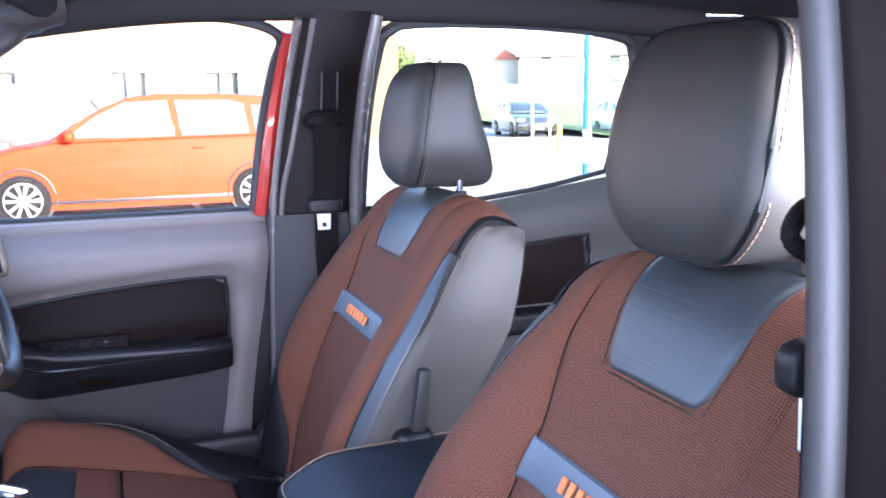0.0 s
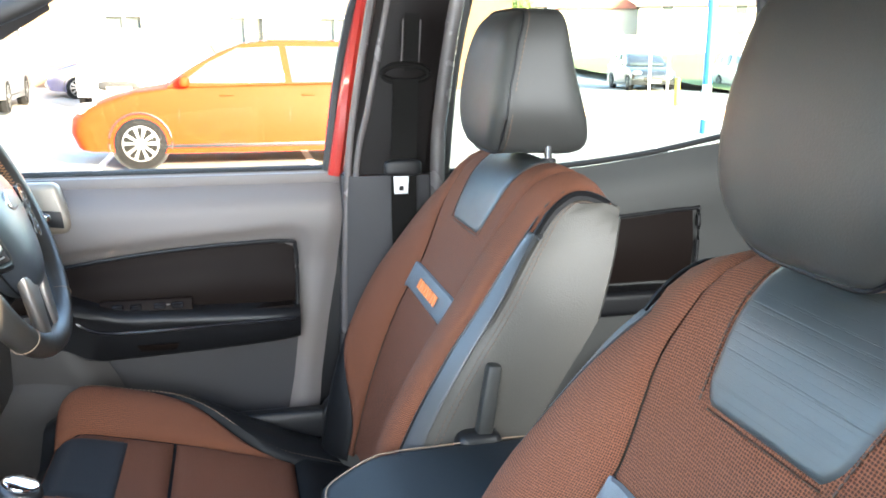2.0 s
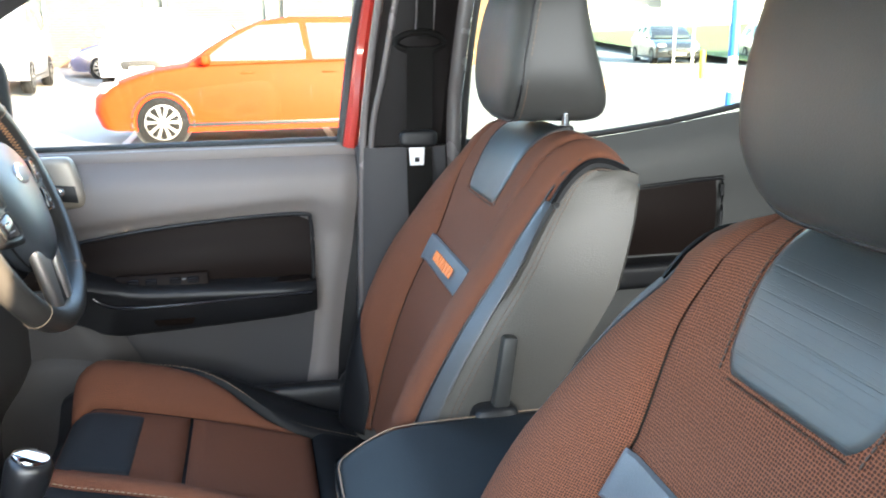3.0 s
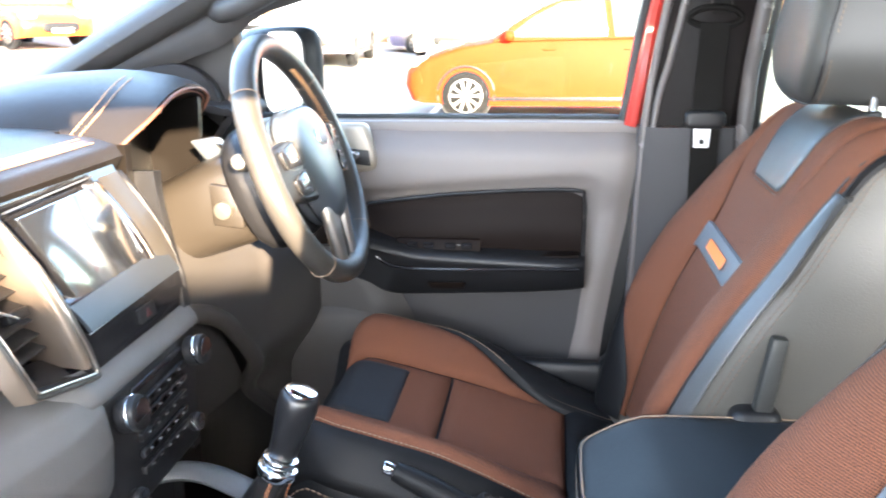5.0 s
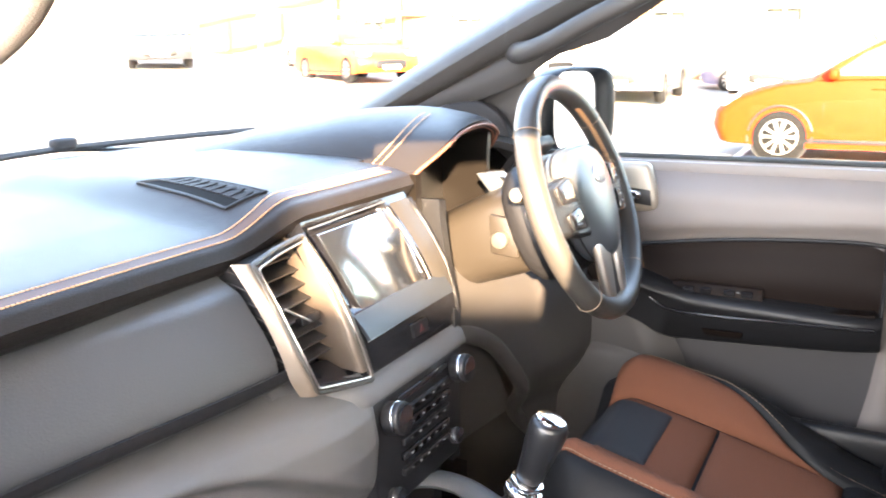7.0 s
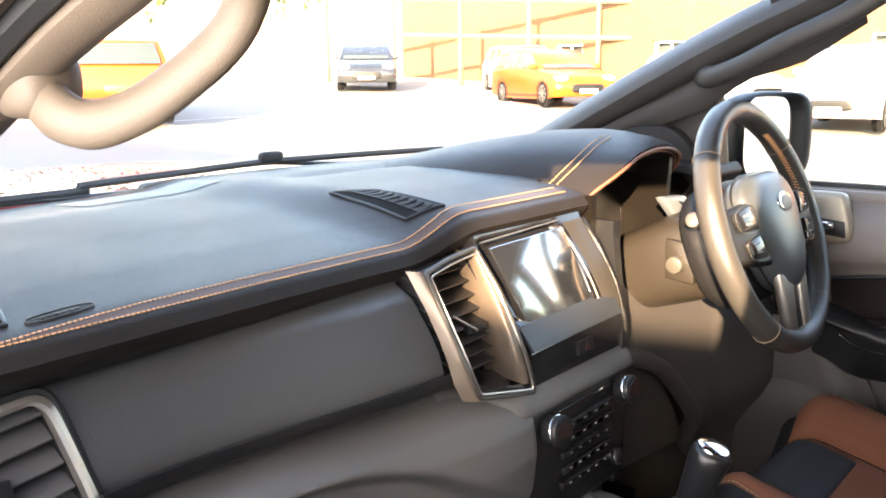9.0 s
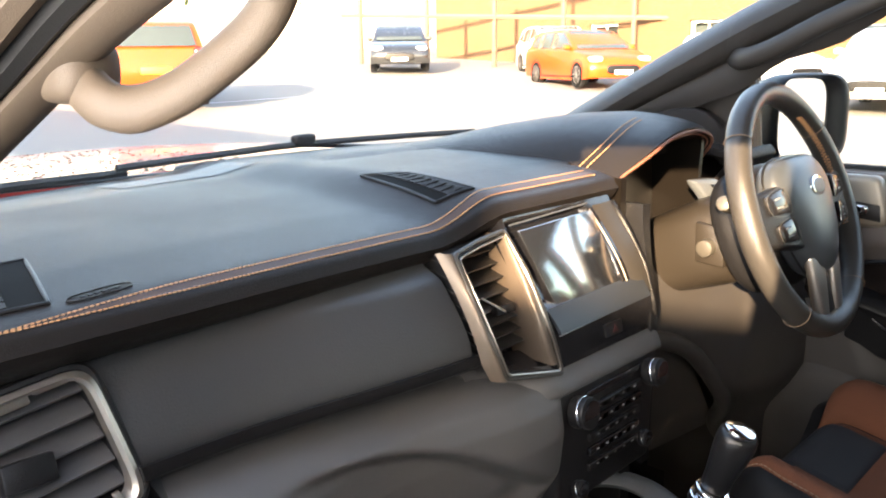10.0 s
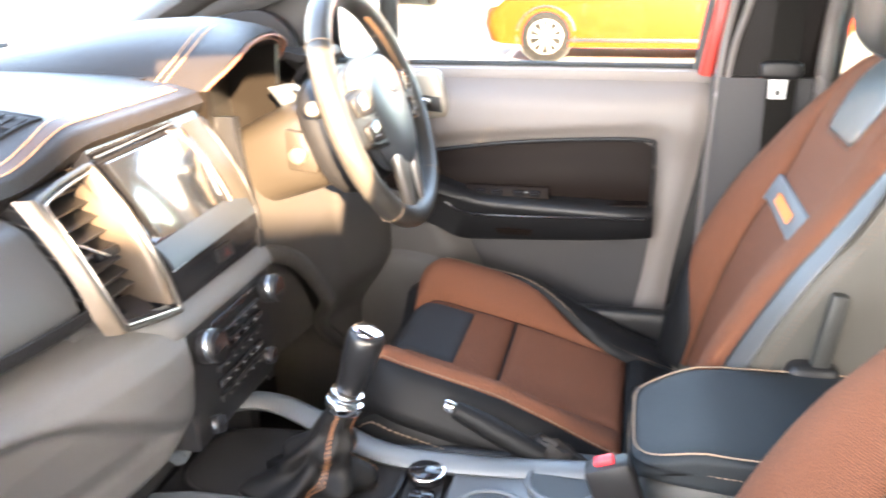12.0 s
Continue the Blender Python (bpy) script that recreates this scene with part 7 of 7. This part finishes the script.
    part("rear_window", slab([(-across(*a), a[0] - 0.03, a[1]), (across(*a), a[0] - 0.03, a[1]), (across(*b), b[0] - 0.03, b[1]), (-across(*b), b[0] - 0.03, b[1])], 0.01, 0.002, away=(0, 1, -0.3)), GLASS_DARK, c, "rear window")
    part("grille", superbox((0.9, 0.08, 0.22), (0, 2.05 * k, 0.45 * h), 4, 8), BLACK, c, "black grille")
    part("number_plate", block((0.5, 0.012, 0.11), (0, 2.105 * k, 0.38 * h), 0.003), PLATE, c)
    part("number_plate", block((0.5, 0.012, 0.11), (0, -2.11 * k, 0.62 * h), 0.003), YELLOW_PAINT, c)
    part("bumper_strip", superbox((1.5 * w, 0.06, 0.07), (0, -2.09 * k, 0.36 * h), 4, 6), BLACK, c)
    c.matrix_world = pose(at[0], at[1], ground_z(*at), 0, 0, heading)
    return c


DARK_RIM = mat("grey_alloy", (0.20, 0.20, 0.20), 0.4, 0.6, bump=0, spec=0.3)
RED = mat("red_car_paint", (0.30, 0.019, 0.003), 0.5, vary=0.03, bump=0, coat=0.0, spec=0.06)
ORANGE_RED = mat("orange_car_paint", (0.55, 0.06, 0.008), 0.32, vary=0.03, bump=0, coat=0.4, spec=0.3)
DARK_BLUE = mat("dark_blue_car_paint", (0.05, 0.05, 0.10), 0.25, vary=0.05, bump=0, coat=1.0)
BLACK_CAR = mat("black_car_paint", (0.02, 0.022, 0.025), 0.25, vary=0.05, bump=0, coat=1.0)
WHITE_CAR = mat("white_car_paint", (0.75, 0.75, 0.75), 0.3, vary=0.03, bump=0, coat=1.0)
SILVER_CAR = mat("silver_car_paint", (0.5, 0.5, 0.5), 0.3, 0.5, vary=0.03, bump=0, coat=1.0)
car("car", "red family hatchback parked alongside the truck", (10.95, -0.10), 0, RED, 4.4, 1.54, 1.80)
car("car", "dark blue estate car parked by the building", (24.0, 2.6), 4, DARK_BLUE, 4.5, 1.55)
car("car", "black hatchback facing the truck across the car park", (19.2, 20.2), 135, BLACK_CAR, 4.1, 1.46)
car("car", "orange-red hatchback parked at the far row", (19.0, 13.0), 150, ORANGE_RED, 4.1, 1.45)
car("car", "orange-red hatchback seen from its tail", (7.9, 15.6), -28, ORANGE_RED, 4.2, 1.5)
car("car", "white estate car beside the far row", (21.5, 9.6), 150, WHITE_CAR, 4.5, 1.5)
car("car", "silver tall car parked near the building", (19.0, 5.4), 95, SILVER_CAR, 4.6, 1.75, boxy=0.6)
car("car", "white van-like car by the building", (21.5, 2.6), 92, WHITE_CAR, 4.6, 1.8, boxy=0.8)
car("car", "white hatchback across the car park", (22.5, 16.4), 140, WHITE_CAR, 4.2, 1.5)
car("car", "dark hatchback beyond the low wall", (33.0, -16.6), 80, BLACK_CAR, 4.2, 1.5)
car("car", "silver hatchback beyond the low wall", (30.0, -20.0), 80, SILVER_CAR, 4.2, 1.5)


def box_wall(corners, height, material, name, parent, z0=None, holes=()):
    """Upright wall between two ground points, with coordinates along it for its bricks. holes: (s0, s1, z0, z1)."""
    (x0, y0), (x1, y1) = corners
    L = math.hypot(x1 - x0, y1 - y0)
    z0 = min(ground_z(x0, y0), ground_z(x1, y1)) - 0.2 if z0 is None else z0
    ss = sorted({0.0, L, *[h[0] for h in holes], *[h[1] for h in holes]})
    zs = sorted({0.0, height, *[h[2] for h in holes], *[h[3] for h in holes]})
    bm = bmesh.new()
    uvl = bm.loops.layers.uv.verify()
    nx, ny = -(y1 - y0) / L, (x1 - x0) / L
    def P(s, z, d):
        return Vector((x0 + (x1 - x0) * s / L + nx * d, y0 + (y1 - y0) * s / L + ny * d, z0 + z))
    for d in (0, 0.3):
        for a, b in zip(ss, ss[1:]):
            for c, e in zip(zs, zs[1:]):
                if any(h[0] <= a and b <= h[1] and h[2] <= c and e <= h[3] for h in holes):
                    continue
                f = bm.faces.new([bm.verts.new(P(*q, d)) for q in ((a, c), (b, c), (b, e), (a, e))])
                for lp, q in zip(f.loops, ((a, c), (b, c), (b, e), (a, e))):
                    lp[uvl].uv = q
    for q in [(0, L, 0, height), *holes]:
        for (a, c), (b, e) in (((q[0], q[2]), (q[1], q[2])), ((q[1], q[2]), (q[1], q[3])), ((q[1], q[3]), (q[0], q[3])), ((q[0], q[3]), (q[0], q[2]))):
            f = bm.faces.new([bm.verts.new(v) for v in (P(a, c, 0), P(b, e, 0), P(b, e, 0.3), P(a, c, 0.3))])
            for lp, uvq in zip(f.loops, ((a, c), (b, e), (b + 0.3, e + 0.3), (a + 0.3, c + 0.3))):
                lp[uvl].uv = uvq
    bmesh.ops.remove_doubles(bm, verts=bm.verts, dist=1e-4)
    return part(name, bm, material, parent), P


# brick building behind the parked red car
bld = thing("brick_building", "buff brick two-storey building with white framed windows", "building", (29, 0, 0))
holes = [(s, s + 1.2, z, z + 1.4) for z, row in ((1.2, (5.2, 8.0, 11.6, 15.0, 19.0, 22.0, 26.0)), (5.0, (0.5, 2.2, 15.0, 18.0, 22.0, 25.0, 29.0))) for s in row]
wall, P = box_wall(((27.5, -9.0), (27.5, 26.0)), 7.6, BRICK, "wall", bld, 0.0, holes)
for s0, s1, z0, z1 in holes:
    wn_ = part("window", rim([P(s0, z1, 0.1), P(s1, z1, 0.1), P(s1, z0, 0.1), P(s0, z0, 0.1)], 0.09, 0.06), WHITE_PAINT, bld, "white framed window")
    part("glazing_bar", slab([P((s0 + s1) / 2 - 0.03, z0, 0.08), P((s0 + s1) / 2 + 0.03, z0, 0.08), P((s0 + s1) / 2 + 0.03, z1, 0.08), P((s0 + s1) / 2 - 0.03, z1, 0.08)], 0.05, 0, away=(1, 0, 0)), WHITE_PAINT, wn_)
    part("pane", slab([P(s0, z0, -0.14), P(s1, z0, -0.14), P(s1, z1, -0.14), P(s0, z1, -0.14)], 0.01, 0, away=(1, 0, 0)), GLASS_DARK, wn_)
    part("sill", block((0.25, s1 - s0 + 0.2, 0.08), P((s0 + s1) / 2, z0 - 0.04, 0.05), 0.01), CONCRETE, wn_)
box_wall(((27.5, -9.0), (40, -9.0)), 7.6, BRICK, "end_wall", bld, 0.0)
part("roof", slab([(27.0, -9.4, 7.6), (27.0, 26.5, 7.6), (33.5, 26.5, 10.6), (33.5, -9.4, 10.6)], 0.2, 0.02), SLATE, bld, "dark tiled roof")
part("drainpipe", rod((27.42, -4.6, 0.0), (27.42, -4.6, 7.6), 0.05), WHITE_PAINT, bld)
part("gutter", tube([(27.15, -9.0, 7.55), (27.15, 26, 7.55)], 0.07, 8), WHITE_PAINT, bld)
part("band_course", slab([(27.46, -8.9, 3.5), (27.46, 26, 3.5), (27.46, 26, 3.7), (27.46, -8.9, 3.7)], 0.06, 0, away=(1, 0, 0)), CONCRETE, bld)

# canopy rail across the far end of the car park
rail = thing("timber_rail", "long weathered timber rail on posts at the far row", "fence", (20, 24, 1.2))
for i in range(9):
    x, y = 21.0 + 1.4 * i, 24.0 - 2.0 * i
    z = ground_z(x, y)
    part("post", block((0.14, 0.14, 3.2), (x, y, z + 1.6), 0.01), BARK, rail)
for zz in (2.95, 1.7):
    part("beam", tube([(20.6, 24.6, ground_z(20.6, 24.6) + zz), (32.6, 7.4, ground_z(32.6, 7.4) + zz + 0.2)], 0.09, 6), BARK, rail)
far_shed = thing("pale_building", "long pale rendered building across the car park", "building", (12, 46, 2))
box_wall(((40, 30), (-20, 52)), 5.5, CONCRETE, "wall", far_shed, 1.5)
part("roof", slab([(41, 29, 7.0), (-21, 52, 7.0), (-18, 60, 9.0), (44, 37, 9.0)], 0.2, 0.02), SLATE, far_shed)
for i in range(9):
    t = (i + 0.5) / 9
    x, y = 40 - 60 * t, 30 + 22 * t
    wn_ = part("window", rim([(x + 1.0, y - 0.45, 5.4), (x - 1.0, y + 0.28, 5.4), (x - 1.0, y + 0.28, 3.6), (x + 1.0, y - 0.45, 3.6)][::-1], 0.1, 0.08), WHITE_PAINT, far_shed, "white framed window")
    part("pane", slab([(x + 1.0, y - 0.43, 5.4), (x - 1.0, y + 0.30, 5.4), (x - 1.0, y + 0.30, 3.6), (x + 1.0, y - 0.43, 3.6)], 0.02, 0), GLASS_DARK, wn_)


def house(at, heading, w, d, hgt, roof_h, wall_m, roof_m, label):
    hs = thing("house", label, "house", (0, 0, 0), "terrace of houses")
    part("walls", block((w, d, hgt), (0, 0, hgt / 2), 0.03), wall_m, hs)
    bm = bmesh.new()
    e = 0.35
    vs = [bm.verts.new(v) for v in ((-w / 2 - e, -d / 2 - e, hgt - 0.2), (w / 2 + e, -d / 2 - e, hgt - 0.2), (w / 2 + e, d / 2 + e, hgt - 0.2), (-w / 2 - e, d / 2 + e, hgt - 0.2), (-w / 2 - e, 0, hgt + roof_h), (w / 2 + e, 0, hgt + roof_h))]
    for f in ((0, 1, 5, 4), (2, 3, 4, 5), (0, 4, 3), (1, 2, 5), (3, 2, 1, 0)):
        bm.faces.new([vs[i] for i in f])
    rf = part("roof", bm, roof_m, hs, "tiled pitched roof", 10)
    part("chimney", block((0.7, 0.7, 1.6), (w * 0.3, 0, hgt + roof_h + 0.2), 0.03), RED_BRICK, rf)
    for z in (1.5, 4.0):
        for x in (-w * 0.28, w * 0.28):
            f = part("window", rim([(x - 0.6, -d / 2 - 0.04, z + 0.6), (x + 0.6, -d / 2 - 0.04, z + 0.6), (x + 0.6, -d / 2 - 0.04, z - 0.6), (x - 0.6, -d / 2 - 0.04, z - 0.6)], 0.1, 0.05), WHITE_PAINT, hs, "white framed window")
            part("pane", slab([(x - 0.6, -d / 2 - 0.012, z - 0.6), (x + 0.6, -d / 2 - 0.012, z - 0.6), (x + 0.6, -d / 2 - 0.012, z + 0.6), (x - 0.6, -d / 2 - 0.012, z + 0.6)], 0.01, 0, away=(0, 1, 0)), GLASS_DARK, f)
    part("door", block((0.9, 0.08, 2.0), (0, -d / 2 - 0.02, 1.0), 0.02), WHITE_PAINT, hs)
    hs.matrix_world = pose(at[0], at[1], ground_z(*at) - 0.6, 0, 0, heading)
    return hs


def bearing(az, dist):
    return (-0.95 + dist * math.cos(radians(az)), 0.28 + dist * math.sin(radians(az)))
house(bearing(-17.5, 96), -108, 9, 8, 4.6, 2.6, RED_BRICK, SLATE, "brick house with a dark tiled roof")
house(bearing(-23.5, 94), -20, 6, 8, 4.4, 2.4, RED_BRICK, RED_TILE, "red brick house with a gable to the road")
house(bearing(-30, 92), -118, 12, 8, 4.4, 2.6, RED_BRICK, SLATE, "brick house with a dark tiled roof")
house(bearing(-38, 94), -124, 12, 8, 4.6, 2.8, RED_BRICK, SLATE, "brick house with a dark tiled roof")

fence = thing("white_fence", "long white boarded fence before the houses", "fence", (*bearing(-25, 60), 2))
for i in range(14):
    p, q = bearing(-15 - 1.7 * i, 62), bearing(-15 - 1.7 * (i + 1), 62)
    z = ground_z(*p)
    part("panel", slab([(*p, z), (*q, z), (*q, z + 1.15), (*p, z + 1.15)], 0.06, 0.01), WHITE_PAINT, fence)
    part("post", block((0.14, 0.14, 1.3), (*p, z + 0.65), 0.01), WHITE_PAINT, fence)
wall_low = thing("low_brick_wall", "low red brick wall at the edge of the car park", "wall", (*bearing(-25, 19), 0.2))
p, q = bearing(-18, 19), bearing(-36, 20)
box_wall((p, q), 0.42, RED_BRICK, "wall", wall_low, -0.05)
pole = thing("blue_pole", "tall blue steel flag pole by the low wall", "pole", (*bearing(-30.6, 16), 0))
px, py = bearing(-30.6, 16)
part("shaft", rod((px, py, -0.1), (px, py, 5.5), 0.075, 18), BLUE_PAINT, pole)
part("base_band", rod((px, py, 0.35), (px, py, 0.95), 0.08, 18), WHITE_PAINT, pole, "white band")
sign = thing("sign_board", "grey sign board on two white posts", "sign", (*bearing(-27.6, 30), 0))
sx_, sy_ = bearing(-27.6, 30)
part("board", block((0.06, 0.8, 1.4), (sx_, sy_, 2.15), 0.01, turn=(0, 0, -27)), SIGN_GREY, sign)
for dd in (-0.3, 0.3):
    part("post", rod((sx_ + dd * 0.46, sy_ + dd * 0.88, -0.1), (sx_ + dd * 0.46, sy_ + dd * 0.88, 1.6), 0.04), WHITE_PAINT, sign)
for az in (-28.8, -21.5, -33.5):
    bx, by = bearing(az, 24)
    b = thing("bollard", "short yellow painted steel bollard", "bollard", (bx, by, 0), "bollards")
    part("post", rod((bx, by, -0.05), (bx, by, 0.85), 0.07, 14, bevel=0.02), YELLOW_PAINT, b)


def tree(at, height, spread, seed):
    """A tapered trunk with limbs and a crown of many small leaf clumps."""
    rnd = random.Random(seed)
    t = thing("tree", "bushy green tree behind the car park", "tree", (*at, ground_z(*at)), "trees")
    z0 = ground_z(*at) - 0.1
    bm = tube(curve([(at[0], at[1], z0), (at[0] + 0.1, at[1], z0 + height * 0.3), (at[0] - 0.1, at[1] + 0.1, z0 + height * 0.75)], 4), [0.16 - 0.013 * i for i in range(9)], 8)
    for _ in range(7):
        a, e = rnd.random() * 6.28, rnd.uniform(0.4, 1.0)
        s = Vector((at[0], at[1], z0 + height * rnd.uniform(0.3, 0.6)))
        bm = tube([s, s + Vector((math.cos(a) * spread * 0.4, math.sin(a) * spread * 0.4, height * 0.15)), s + Vector((math.cos(a) * spread * 0.7, math.sin(a) * spread * 0.7, height * 0.3 * e))], [0.06, 0.04, 0.015], 6, bm=bm)
    part("trunk", bm, BARK, t)
    bm = bmesh.new()
    for _ in range(1500):
        d = Vector((rnd.gauss(0, 1), rnd.gauss(0, 1), rnd.gauss(0, 1))).normalized() * rnd.uniform(0.45, 1.0)
        lump = 1 + 0.25 * noise.noise(d * 3 + Vector((seed, 0, 0)))
        c0 = Vector((at[0], at[1], z0 + height * 0.66)) + Vector((d.x * spread, d.y * spread, d.z * height * 0.36)) * lump
        r = rnd.uniform(0.08, 0.2)
        m = Euler((rnd.random() * 6, rnd.random() * 6, rnd.random() * 6)).to_matrix()
        bm.faces.new([bm.verts.new(c0 + m @ Vector(v) * r) for v in ((-1, -0.6, 0), (1, -0.5, 0.2), (0.9, 0.6, 0), (-0.8, 0.6, -0.2))])
    tagged(part("crown", bm, LEAF, t, "dense green leaves", 5), kind="stuff")
    return t


tree(bearing(-18.0, 78), 4.2, 2.2, 7)
tree(bearing(60, 44), 6, 4, 9)
tree(bearing(52, 46), 6, 4, 10)

# unseen wall closing the doorway's side, added to mask sun, lower over one stretch
sun_mask_wall = new("wall_sun_mask")
tagged(sun_mask_wall, "added unseen grey wall whose low stretch and opening shape the sun", "wall", kind="structure")
box_wall(((-4.0, -1.2), (-4.0, 30.0)), 3.7, CONCRETE, "mask_stretch", sun_mask_wall, -0.1)
# sun passes over this low stretch onto the column and vent
box_wall(((-4.0, -1.74), (-4.0, -1.2)), 2.47, CONCRETE, "low_mask_stretch", sun_mask_wall, -0.1)
# opening cut so that a sun patch falls on the passenger's headrest
box_wall(((-4.0, -14.0), (-4.0, -1.74)), 3.7, CONCRETE, "end_mask_stretch", sun_mask_wall, -0.1, [(11.90, 12.13, 2.53, 2.74)])
